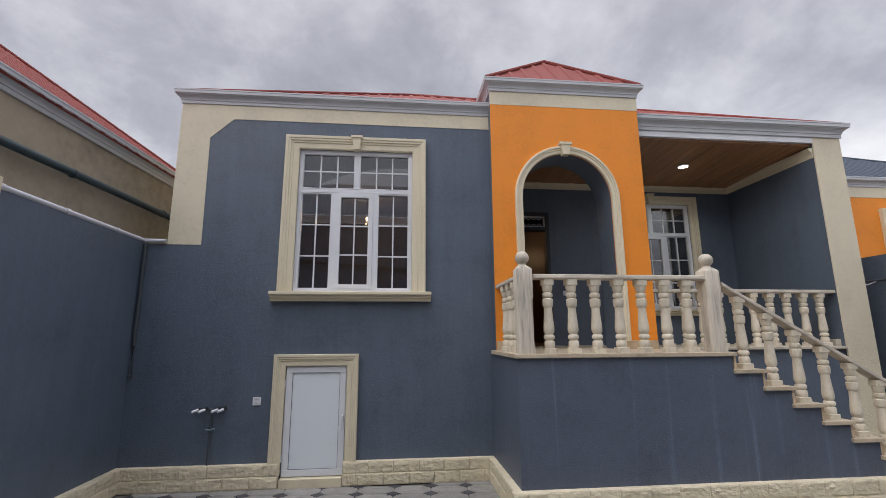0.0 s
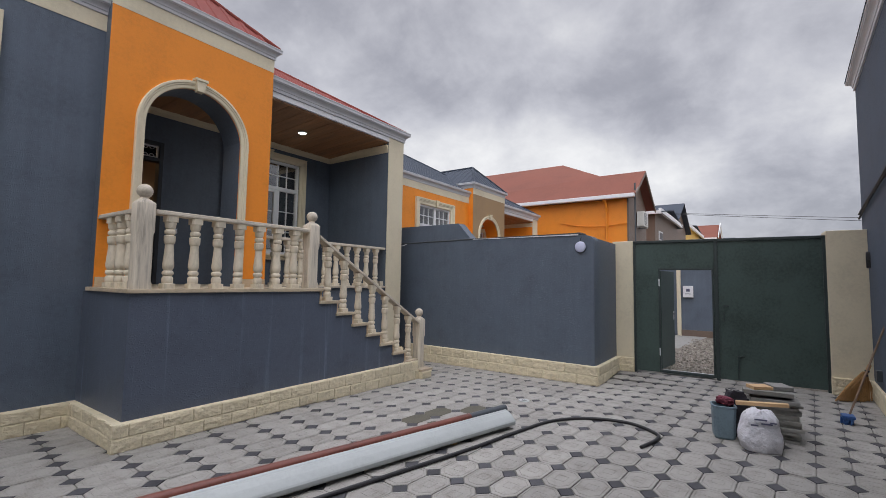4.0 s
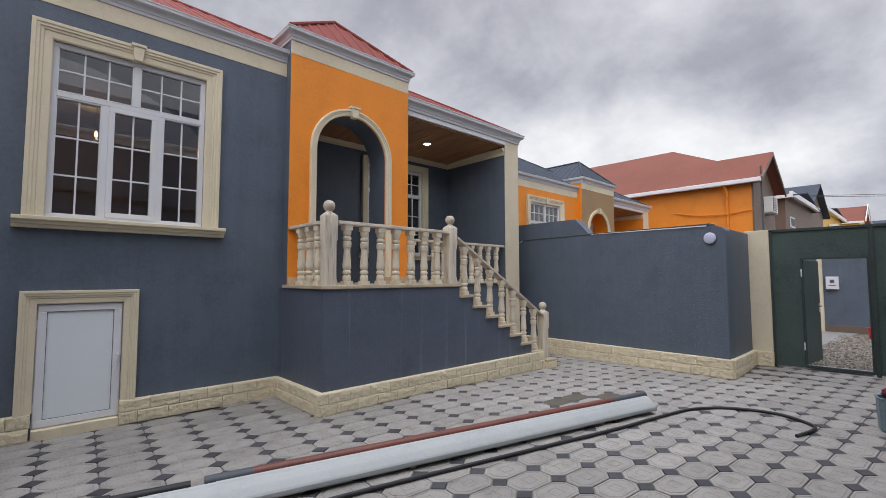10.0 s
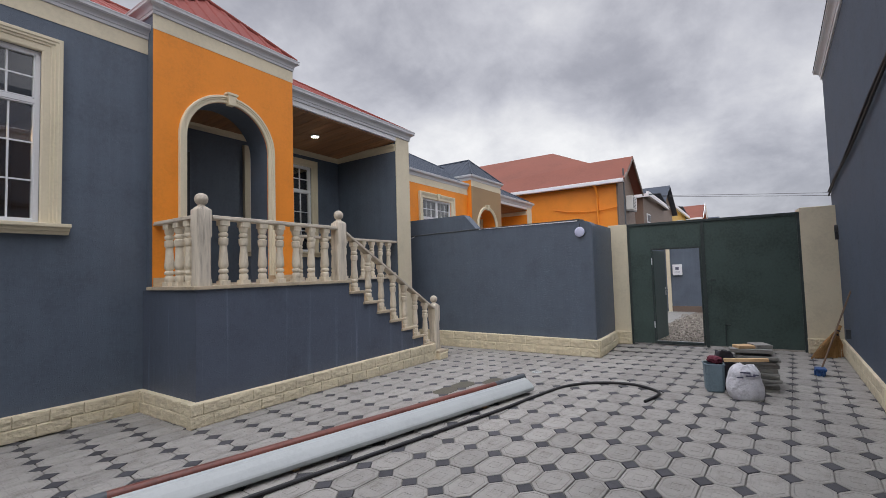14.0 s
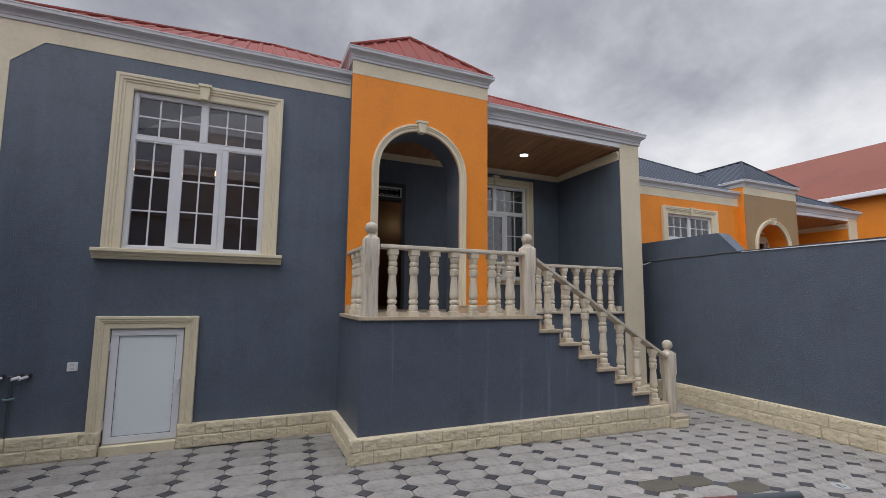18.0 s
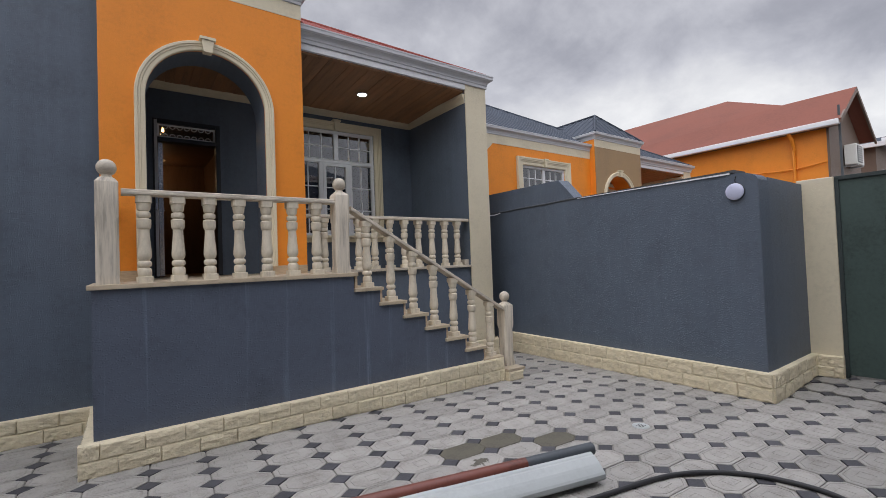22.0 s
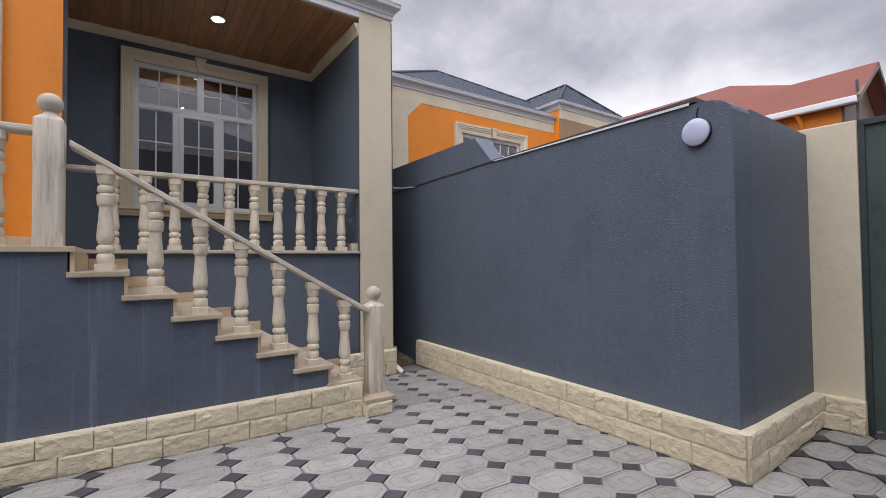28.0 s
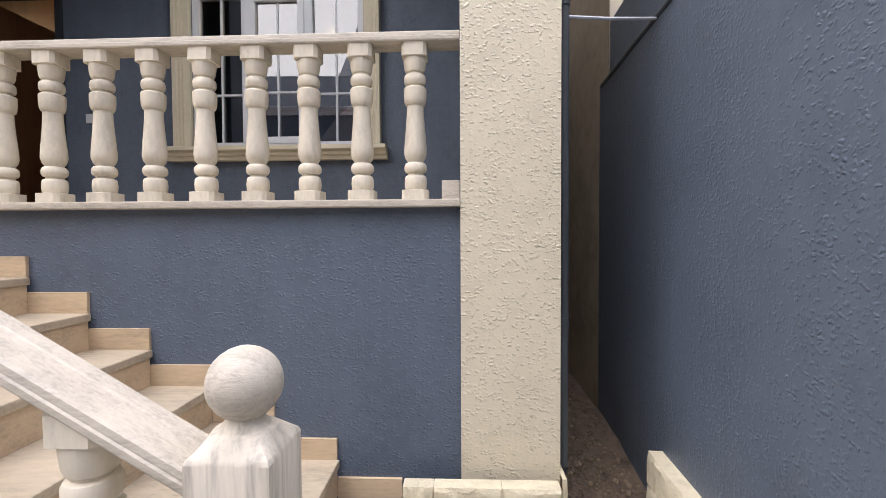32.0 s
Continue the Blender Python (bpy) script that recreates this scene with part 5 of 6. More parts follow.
for a in ((x0, x1, z0, z0 + 0.07), (x0, x1, z1 - 0.07, z1), (x0, x0 + 0.07, z0 + 0.07, z1 - 0.07), (x1 - 0.07, x1, z0 + 0.07, z1 - 0.07)):
    box(bm, a[0], a[1], FY - 0.012, FY + 0.05, a[2], a[3], 0.005)
part("stile_and_rail", bm, PVC, leaf)
part("door_panel", box_bm(x0 + 0.073, x1 - 0.073, FY + 0.006, FY + 0.03, z0 + 0.073, z1 - 0.073), PANEL, leaf, "pale bluish-white plastic panel")
bm = bmesh.new()
for a in ((x0 + 0.07, x1 - 0.07, z0 + 0.07, z0 + 0.074), (x0 + 0.07, x1 - 0.07, z1 - 0.074, z1 - 0.07), (x0 + 0.07, x0 + 0.074, z0 + 0.074, z1 - 0.074), (x1 - 0.074, x1 - 0.07, z0 + 0.074, z1 - 0.074)):
    box(bm, a[0], a[1], FY - 0.002, FY + 0.012, a[2], a[3])
part("gasket", bm, GREYPIPE, leaf, "thin grey rubber gasket")
bm = bmesh.new()
box(bm, -0.011, 0.011, -0.010, 0.010, -0.15, 0.012, 0.006)
part("handle", bm, PVC, leaf, "", pose(-0.693, FY - 0.055, 0.735, 0, 14, 0))
part("handle_plate", box_bm(-0.706, -0.680, FY - 0.045, FY - 0.0125, 0.66, 0.75, 0.004), PVC, leaf)
for z in (0.26, 1.06):
    part("hinge", box_bm(-1.358, -1.341, FY - 0.03, FY - 0.013, z, z + 0.08, 0.004), PVC, cd)
struct(part("door_sill", box_bm(-1.352, -0.673, FY - 0.085, FY + 0.25, -0.01, 0.092, 0.006), STONE), "worn stone sill under the cellar door", "sill")
struct(part("cellar_floor", box_bm(-2.57, 0.85, FY + 0.3, 9, -0.02, 0.02), SOIL), "bare cellar floor", "floor")

sock = tagged(empty("wall_socket", Matrix.Translation((-1.655, FY, 0.91))), "white double wall socket on the navy wall", "socket")
part("plate", box_bm(-0.045, 0.045, -0.014, 0, -0.045, 0.045, 0.005), PVC, sock)
for z in (-0.02, 0.02):
    part("outlet_bar", box_bm(-0.02, 0.02, -0.017, -0.0135, z - 0.006, z + 0.006), GUTTER, sock)

taps = tagged(empty("water_pipe", Matrix.Translation((-2.13, FY, 0))), "dark painted water pipe with capped white outlets and a valve", "pipe")
bm = bmesh.new()
tube(bm, [(0.0, -0.03, 0.20), (0.0, -0.03, 0.835)], 0.009, 10)
smooth(part("riser_pipe", bm, GREYPIPE, taps))
bm = bmesh.new()
tube(bm, [(-0.02, -0.03, 0.832), (0.02, -0.03, 0.832)], 0.018, 10)
smooth(part("tee", bm, GREYPIPE, taps))
for x in (-0.135, -0.065, 0.075, 0.135):
    bm = bmesh.new()
    tube(bm, [(x, 0.002, 0.842), (x - 0.008, -0.032, 0.832)], 0.022, 12)
    smooth(part("wall_collar", bm, BLACKRUB, taps))
    bm = bmesh.new()
    tube(bm, [(x, -0.018, 0.836), (x - 0.055, -0.082, 0.815)], 0.015, 12)
    smooth(part("capped_outlet", bm, PVC, taps, "white plastic stub outlet"))
bm = bmesh.new()
tube(bm, [(0, -0.03, 0.595), (0, -0.03, 0.655)], 0.021, 10)
smooth(part("valve", bm, GREYPIPE, taps))
bm = bmesh.new()
tube(bm, [(-0.035, -0.06, 0.625), (0.0, -0.058, 0.622), (0.06, -0.066, 0.632)], 0.011, 8)
smooth(part("valve_handle", bm, BLUETUB, taps, "dull grey-green valve handle"))

dp = tagged(empty("corner_pipe"), "thin dark painted pipe running down the wall corner", "pipe")
bm = bmesh.new()
tube(bm, [(-3.03, FY - 0.03, 2.72), (-3.03, FY - 0.03, 1.55), (-3.025, FY - 0.035, 1.18)], 0.017, 10)
smooth(part("pipe", bm, GREYPIPE, dp))
bm = bmesh.new()
tube(bm, [(-3.05, FY - 0.02, 2.745), (-2.81, FY - 0.02, 2.745)], 0.026, 10)
smooth(part("top_pipe", bm, GUTTER, dp))
for z in (1.55, 1.2):
    bm = bmesh.new()
    tube(bm, [(-3.03, FY - 0.032, z - 0.015), (-3.03, FY - 0.032, z + 0.015)], 0.024, 10)
    part("coupling", bm, GREYPIPE, dp)

# ---- entrance door, lamps ----
ed = tagged(empty("door_1"), "entrance door standing open in a dark frame with an ornate fanlight", "door", kind="structure")
bm = bmesh.new()
for a in ((1.64, 1.70, FLOOR, 3.72), (2.45, 2.51, FLOOR, 3.72), (1.70, 2.45, 3.66, 3.72), (1.70, 2.45, 3.40, 3.46)):
    box(bm, a[0], a[1], VY - 0.02, VY + 0.12, a[2], a[3], 0.005)
part("door_frame", bm, DARKFRAME, ed)
part("jamb_strip", box_bm(1.662, 1.698, VY - 0.029, VY - 0.021, FLOOR + 0.02, 3.70, 0.003), GUTTER, ed, "bright metal strip on the door jamb")
part("strike_plate", box_bm(1.668, 1.692, VY - 0.034, VY - 0.030, FLOOR + 0.95, FLOOR + 1.2, 0.002), STEEL, ed)
p = part("fanlight_pane", box_bm(1.70, 2.45, VY + 0.045, VY + 0.053, 3.46, 3.66), GLASS, ed)
p.visible_shadow = False
bm = bmesh.new()
for a in ((1.703, 2.447, 3.463, 3.485), (1.703, 2.447, 3.635, 3.657), (1.703, 1.728, 3.485, 3.635), (2.422, 2.447, 3.485, 3.635)):
    box(bm, a[0], a[1], VY + 0.022, VY + 0.042, a[2], a[3], 0.003)
for i in range(7):
    x = 1.80 + 0.092 * i
    for zz, up in ((3.485, 1), (3.635, -1)):
        arc = [(x + 0.034 * math.cos(math.pi * k / 8), VY + 0.03, zz + up * 0.036 * math.sin(math.pi * k / 8)) for k in range(9)]
        tube(bm, arc, 0.006, 5)
part("fanlight_grille", bm, PVC, ed, "white ornamental fanlight grille")
dl = part("door_leaf", box_bm(0.0, 0.72, -0.03, 0.03, FLOOR + 0.01, 3.39, 0.004), BROWNDOOR, ed, "brown door leaf swung into the hall", pose(1.735, VY + 0.02, 0, 0, 0, 88))
part("edge_strip", box_bm(-0.006, -0.001, -0.028, 0.028, FLOOR + 0.02, 3.38), STEEL, dl, "bright steel edge of the door leaf")
part("lock_case", box_bm(-0.012, -0.0065, -0.016, 0.016, FLOOR + 0.92, FLOOR + 1.18, 0.002), STEEL, dl)
part("lever_handle", box_bm(0.60, 0.70, -0.065, -0.05, FLOOR + 1.02, FLOOR + 1.04, 0.004), STEEL, dl)
part("lock_plate", box_bm(0.64, 0.68, -0.038, -0.031, FLOOR + 0.9, FLOOR + 1.12, 0.003), STEEL, dl)
struct(part("switch", box_bm(2.70, 2.78, VY - 0.018, VY - 0.002, 2.28, 2.36, 0.004), PVC), "white light switch beside the entrance door", "switch")

bm = bmesh.new()
lathe(bm, [(0.075, 0.0), (0.085, 0.004), (0.085, 0.014), (0.0, 0.014)][:3], 28)
lamp = tagged(empty("downlight", Matrix.Translation((4.46, 6.34, 4.272))), "round recessed LED downlight, switched on", "lamp")
smooth(part("rim", bm, PVC, lamp))
bm = bmesh.new()
lathe(bm, [(0.068, -0.003), (0.068, 0.0)], 28)
part("diffuser", bm, LED, lamp)
ld = bpy.data.lights.new("downlight_lamp", "SPOT")
ld.energy, ld.color, ld.spot_size, ld.spot_blend, ld.shadow_soft_size = 20, (0.95, 1.0, 0.97), radians(150), 0.6, 0.07
new("downlight_lamp", ld).matrix_world = look((4.46, 6.34, 4.262), (4.46, 6.34, 1.0))


def pendant(x, y, z, top, label, watts=2.2):
    p = tagged(empty("pendant_lamp", Matrix.Translation((x, y, z))), label, "lamp", "bare bulbs in the rooms")
    bm = bmesh.new()
    lathe(bm, [(0.008, -0.040), (0.019, -0.028), (0.022, -0.008), (0.016, 0.022), (0.012, 0.045)], 14)
    smooth(part("bulb", bm, BULB, p))
    bm = bmesh.new()
    tube(bm, [(0, 0, 0.045), (0.001, 0, top - z)], 0.006, 6)
    part("flex", bm, BLACKRUB, p)
    bm = bmesh.new()
    lathe(bm, [(0.30, top - z - 0.02), (0.28, top - z - 0.035), (0.14, top - z - 0.05), (0.10, top - z - 0.03), (0.08, top - z)], 32)
    smooth(part("ceiling_rose", bm, MOULD, p))
    l = bpy.data.lights.new("bulb_lamp", "POINT")
    l.energy, l.color, l.shadow_soft_size = watts, (1.0, 0.66, 0.36), 0.04
    new("bulb_lamp", l).location = (x, y, z - 0.08)


pendant(-0.70, 8.6, 3.88, 4.355, "bare warm bulb hanging from a plaster rose in the front room", 11)
pendant(1.905, 9.2, 4.08, 4.355, "bare warm bulb hanging in the hall", 4.5)
pendant(1.92, 13.0, 3.98, 4.355, "bare warm bulb hanging at the far end of the hall", 5)
pendant(4.32, 9.0, 3.90, 4.355, "bare warm bulb hanging in the side room", 6)

wl_ = tagged(empty("wall_lamp", YARD @ pose(-0.02, 0.152, 2.183, 0, -90, 0) @ Matrix.Scale(0.83, 4)), "round opal bulkhead lamp on the navy wall", "lamp")
bm = bmesh.new()
lathe(bm, [(0.108, -0.026), (0.113, -0.02), (0.113, 0.004), (0.110, 0.010)], 36)
smooth(part("base_ring", bm, DARKFRAME, wl_))
bm = bmesh.new()
lathe(bm, [(0.111, 0.006), (0.109, 0.020), (0.094, 0.031), (0.06, 0.040), (0.02, 0.043)], 36)
smooth(part("cover", bm, OPAL, wl_, "domed opal cover"))
bm = bmesh.new()
tube(bm, [(0.11, 0.0, -0.022), (0.16, 0.005, -0.02), (0.205, -0.01, -0.022)], 0.006, 6)
part("cable", bm, BLACKRUB, wl_)

# ---- passage: downpipe, spout, bracket ----
bm = bmesh.new()
tube(bm, [(6.383, 5.56, 4.45), (6.383, 5.56, 0.24), (6.39, 5.54, 0.06)], 0.023, 14)
down = tagged(empty("downpipe"), "dark painted downpipe beside the cream column", "pipe")
smooth(part("pipe", bm, GREYPIPE, down))
for z in (0.9, 2.35, 3.6):
    bm = bmesh.new()
    tube(bm, [(6.383, 5.56, z - 0.025), (6.383, 5.56, z + 0.025)], 0.027, 14)
    part("clamp", bm, GREYPIPE, down)
bm = bmesh.new()
tube(bm, [(6.352, 5.46, 0.03), (6.365, 5.25, -0.042)], 0.028, 16, ends=False)
tube(bm, [(6.352, 5.46, 0.03), (6.365, 5.25, -0.042)], 0.023, 16, ends=False)
smooth(tagged(part("drain_spout", bm, PVC), "short white plastic drain spout on the paving", "pipe"))
puddle = bmesh.new()
ragged = random.Random(4)
ring = [0.055 + 0.03 * ragged.random() for _ in range(18)]
prism(puddle, [(6.345 + 0.95 * r * math.cos(k * math.pi / 9), 5.20 + 0.8 * r * math.sin(k * math.pi / 9)) for k, r in enumerate(ring)], xy(fall(6.345, 5.20)), 0.002, 0.0045)
struct(part("puddle_stain", puddle, SOIL), "small muddy patch under the drain spout", "mud")
bm = bmesh.new()
tube(bm, [(6.355, 5.57, 2.285), (6.60, 5.66, 2.312), (6.885, 5.80, 2.372)], 0.008, 6)
tagged(part("tie_wire", bm, GUTTER), "grey wire between column and courtyard wall", "wire")

def passage_spot(g):
    x, y = g.uniform(6.38, 6.87), 5.74 + 2.2 * g.random() ** 1.5
    lean, start = min(max((6.86 - x) / 0.48, 0.0), 1.0), min(max((y - 5.72) / 0.75, 0.0), 1.0)
    return x, y, -0.004 - 0.075 * (1 - start) + 0.27 * lean * lean * start * start * (3 - 2 * start)


scatter("passage_rubble", 520, passage_spot, 0.005, 0.018, RUBBLE, "loose rubble and stones on the passage soil", 21)

# ---- tall wall: cables, coil ----
def on_tall(u, z, out=0.03):
    p = TALLM @ Vector((u, TALL + out, z))
    return p


cab = tagged(empty("wall_cable"), "black cables sagging across the tall navy wall", "cable")
for dz in (0.0, 0.05):
    bm = bmesh.new()
    pts = [on_tall(2.2 - 0.9 * i, 2.66 + dz + 0.075 * i + 0.02 * math.sin(i * 1.3 + dz * 30)) for i in range(14)]
    tube(bm, curve_points(pts, 4), 0.014, 8)
    smooth(part("cable", bm, BLACKRUB, cab))
bm = bmesh.new()
for k in range(3):
    pts = [on_tall(1.28 + 0.01 * k + 0.05 * math.cos(a / 8 * math.pi), 1.97 + 0.11 * math.sin(a / 8 * math.pi), 0.03 + 0.012 * k) for a in range(17)]
    tube(bm, pts, 0.008, 6)
tagged(part("cable_coil", bm, BLACKRUB), "coil of black cable hanging on the wall", "cable")
p = TALLM @ Vector((0.95, TALL, 0.36))
tagged(part("junction_box", box_bm(-0.06, 0.06, 0.0, 0.06, 0, 0.14, 0.008), GREYPIPE, None, "", Matrix.Translation(p)), "small dark junction box low on the wall", "box")

# ---- broom, mop ----
br = tagged(empty("straw_broom"), "short straw broom leaning against the gate pillar", "broom")
a, b, c = Vector((7.86, -1.55, 0.0)), Vector((7.96, -1.70, 0.36)), Vector((8.01, -1.76, 0.50))
bm = bmesh.new()
d = (b - a).normalized()
side = d.cross(Vector((1, 0.6, 0))).normalized()
rg = random.Random(3)
for k in range(150):
    f = k / 149 - 0.5
    foot = a + Vector((f * 0.30, -f * 0.38, 0.0)) + Vector((rg.uniform(-0.03, 0.03), rg.uniform(-0.03, 0.03), rg.uniform(0.0, 0.015)))
    top = b + Vector((f * 0.05, -f * 0.04, 0)) + Vector((rg.uniform(-0.012, 0.012), rg.uniform(-0.012, 0.012), rg.uniform(-0.02, 0.05)))
    tube(bm, [foot, foot.lerp(top, 0.5) + Vector((f * 0.10, -f * 0.07, 0)), top], 0.006, 4)
part("straw", bm, STRAW, br)
bm = bmesh.new()
tube(bm, [b - d * 0.05, c], 0.022, 8)
smooth(part("grip", bm, STRAW, br, "bound straw grip"))
for t in (0.0, 0.4):
    q = b.lerp(c, t)
    bm = bmesh.new()
    tube(bm, [q - d * 0.012, q + d * 0.012], 0.027, 8)
    part("binding", bm, DARKCLOTH, br)

mp_ = tagged(empty("mop"), "blue plastic brush on a long wooden stick leaning on the wall", "broom")
a, c = Vector((6.45, -1.33, 0.05)), Vector((7.18, -1.80, 1.10))
bm = bmesh.new()
tube(bm, [a, a.lerp(c, 0.5), c], 0.011, 8)
smooth(part("stick", bm, material("weathered_stick", (0.17, 0.11, 0.07), rough=0.7, var=0.2, scale=8, fine=60, bump=0.2), mp_))
bm = bmesh.new()
rg = random.Random(4)
for k in range(60):
    ang, r = rg.uniform(0, 6.283), rg.uniform(0, 0.075)
    p = Vector((6.43 + r * math.cos(ang) * 1.1, -1.33 + r * math.sin(ang) * 0.8, 0.0))
    tube(bm, [p, p + Vector((rg.uniform(-0.02, 0.02), rg.uniform(-0.02, 0.02), 0.075))], 0.011, 5)
part("bristles", bm, BLUEMOP, mp_)
part("head_block", box_bm(6.35, 6.51, -1.39, -1.27, 0.065, 0.10, 0.012), BLUEMOP, mp_)


# ---- builders' leftovers ----
def crumpled(size, seed, amp, sub=3):
    bm = bmesh.new()
    bmesh.ops.create_icosphere(bm, subdivisions=sub, radius=1.0)
    for v in bm.verts:
        c = v.co.copy()
        q = Vector([math.copysign(abs(x) ** (0.55 if i < 2 else 0.7), x) for i, x in enumerate(c)])
        n = noise.fractal(c * 2.2 + Vector((seed, seed * 2, 0)), 0.9, 2.0, 4)
        r = 1 + amp * n + amp * 0.7 * abs(noise.noise(c * 5 + Vector((seed, 0, 0))))
        v.co = Vector((q.x * size[0] * r, q.y * size[1] * r, max(0.0, (q.z * (1 + amp * n * 0.5) + 0.92) * size[2] / 1.85)))
    return bm


sackm = pose(4.80, -0.495, 0, 0, 0, 12)
sack = tagged(empty("rubble_sack", sackm), "crumpled white woven sack of rubble on the paving", "sack")
def sack_bm(w, d, h, seed):
    """A slumped sack: wide at the foot, folds running up to a loosely closed mouth."""
    bm = bmesh.new()
    n, rows = 72, 40
    rings = []
    for r in range(rows + 1):
        t = r / rows
        swell = (0.92 + 0.22 * math.sin(math.pi * min(1.0, t * 1.35 + 0.12))) * (1.0 if t < 0.7 else 1.0 - 0.42 * ((t - 0.7) / 0.3) ** 1.6)
        ring = []
        for k in range(n):
            a = 2 * math.pi * k / n
            c, q = math.cos(a), math.sin(a)
            e = (abs(c) ** 2.8 + abs(q) ** 2.8) ** (-1 / 2.8)
            fold = 0.16 * noise.noise((c * 1.6 + seed, q * 1.6, t * 1.6)) + 0.11 * (0.5 - abs(noise.noise((c * 2.6 + t * 2.4, q * 2.6 - t * 2.2, seed + t * 2.5)))) + 0.07 * (0.5 - abs(noise.noise((c * 5.5 - t * 3.0, q * 5.5 + t * 3.0, seed + t * 6.0)))) + 0.02 * noise.noise((c * 14, q * 14, t * 9 + seed))
            rad = e * (swell + fold)
            sag = 0.06 * noise.noise((c * 1.5, q * 1.5, seed)) * t
            ring.append(bm.verts.new((c * rad * d, q * rad * w, max(0.0, h * (t + sag * 0.8) + 0.018 * t * noise.noise((c * 6, q * 6, t * 8))))))
        rings.append(ring)
    for p, q in zip(rings, rings[1:]):
        for k in range(n):
            bm.faces.new((p[k], p[(k + 1) % n], q[(k + 1) % n], q[k]))
    bm.faces.new(rings[0][::-1])
    top = bm.verts.new((0.01, 0.0, h * 0.94))
    for k in range(n):
        bm.faces.new((rings[-1][k], rings[-1][(k + 1) % n], top))
    return bm


smooth(part("sack_body", sack_bm(0.152, 0.135, 0.365, 2.2), SACK, sack), 70)
bm = bmesh.new()
for i, (y, z, w) in enumerate(((0.02, 0.335, 0.10), (-0.03, 0.30, 0.09), (0.07, 0.28, 0.06), (-0.08, 0.315, 0.05))):
    box(bm, -0.150, -0.143, y - w / 2, y + w / 2, z - 0.035, z - 0.021)
part("print_bar", bm, INK, sack, "faded dark print")

tub = tagged(empty("plastic_tub", pose(4.97, -0.185, 0, 0, 0, 12)), "grey-blue plastic tub beside the rubble sack", "tub")
bm = bmesh.new()
lathe(bm, [(0.085, 0.0), (0.095, 0.02), (0.104, 0.315), (0.112, 0.32), (0.112, 0.335), (0.098, 0.335), (0.09, 0.05)], 20, square={0, 1, 2, 3, 4, 5, 6})
part("body", bm, BLUETUB, tub)

stack = tagged(empty("slab_stack", pose(5.46, -0.585, 0, 0, 0, 5)), "untidy stack of grey cement slabs on the paving", "stack of slabs")
rg = random.Random(8)
z = 0.0
while z < 0.385:
    h = rg.uniform(0.028, 0.05)
    w, l = rg.uniform(0.29, 0.34), rg.uniform(0.20, 0.235)
    part("slab", box_bm(-w, w, -l, l, z, z + h - 0.003, 0.005), SLAB, stack, "", pose(rg.uniform(-0.025, 0.025), rg.uniform(-0.02, 0.02), 0, 0, 0, rg.uniform(-4, 4)))
    z += h
zs = z
for nm, mat, pz, px, py, dims, rz, lab, cat in (
        ("marble_offcut", SLAB, zs + 0.03, 5.22, -0.565, (0.36, 0.085, 0.045), -84, "pale marble offcut lying across the stack", "slab"),
        ("flat_offcut", SLAB, zs, 5.36, -0.56, (0.30, 0.14, 0.03), -70, "dark flat stone offcut under the marble piece", "slab"),
        ("pine_board", PINE, zs + 0.075, 5.24, -0.50, (0.16, 0.075, 0.035), -60, "short raw pine board on top of the stack", "board"),
        ("grey_offcut", SLAB, zs + 0.075, 5.34, -0.665, (0.19, 0.09, 0.045), 25, "grey stone offcut on top of the stack", "slab")):
    bm = bmesh.new()
    box(bm, -dims[0] / 2 * 1.2, dims[0] / 2 * 1.2, -dims[1], dims[1], 0, dims[2], 0.006)
    tagged(part(nm, bm, mat, None, "", pose(px, py, pz, 0, 0, rz)), lab, cat)
for seed, mat, m, size, lab in ((3.3, DARKCLOTH, pose(5.16, -0.28, 0.0, 0, 0, 20), (0.12, 0.10, 0.44), "heap of dark rags beside the slab stack"),
                                (5.1, REDCLOTH, pose(5.02, -0.20, 0.325, 0, 0, 50), (0.07, 0.055, 0.08), "crimson rag on the tub")):
    smooth(tagged(part("rag", crumpled(size, seed, 0.30, sub=4), mat, None, "", m), lab, "rag"), 60)
tagged(part("pine_batten", box_bm(-0.06, 0.38, -0.03, 0.03, 0, 0.035, 0.004), PINE, None, "", pose(4.90, -0.36, 0.375, 0, -3, -80)), "raw pine batten lying across sack and tub", "board")

# lengths of gutter and pipe on the ground
ga, gb = Vector((-1.42, 3.085, 0.0)), Vector((3.90, 1.80, 0.0))
gl = (gb - ga).length
gm = Matrix.Translation(ga) @ Matrix.Rotation(math.atan2(gb.y - ga.y, gb.x - ga.x), 4, "Z") @ Matrix.Translation((0, 0, 0.035))
gut = tagged(empty("gutter_lengths", gm), "long white enamelled gutter lengths lying nested on the paving", "gutter")
GPROF = [(-0.128, 0.0), (0.110, 0.0), (0.124, 0.016), (0.124, 0.060), (0.116, 0.074), (0.060, 0.080), (0.044, 0.092), (0.036, 0.130), (0.024, 0.156), (0.010, 0.164), (-0.004, 0.158),
         (-0.014, 0.150), (-0.030, 0.148), (-0.078, 0.112), (-0.092, 0.098), (-0.124, 0.062), (-0.134, 0.046), (-0.134, 0.016)]
for s0, s1, k in ((0.0, 1.05, 0.975), (1.0, 4.35, 1.0), (4.3, gl, 0.98)):
    bm = bmesh.new()
    sweep(bm, [(s0, 0), (s1, 0)], [(o * k, d * k * 0.84) for o, d in GPROF], xy(0))
    part("gutter_length", bm, WHITEGUT, gut)
for s in (0.5, 2.4, 4.6):
    part("batten", box_bm(s, s + 0.05, -0.09, 0.09, -0.035, -0.001), PINE, gut)
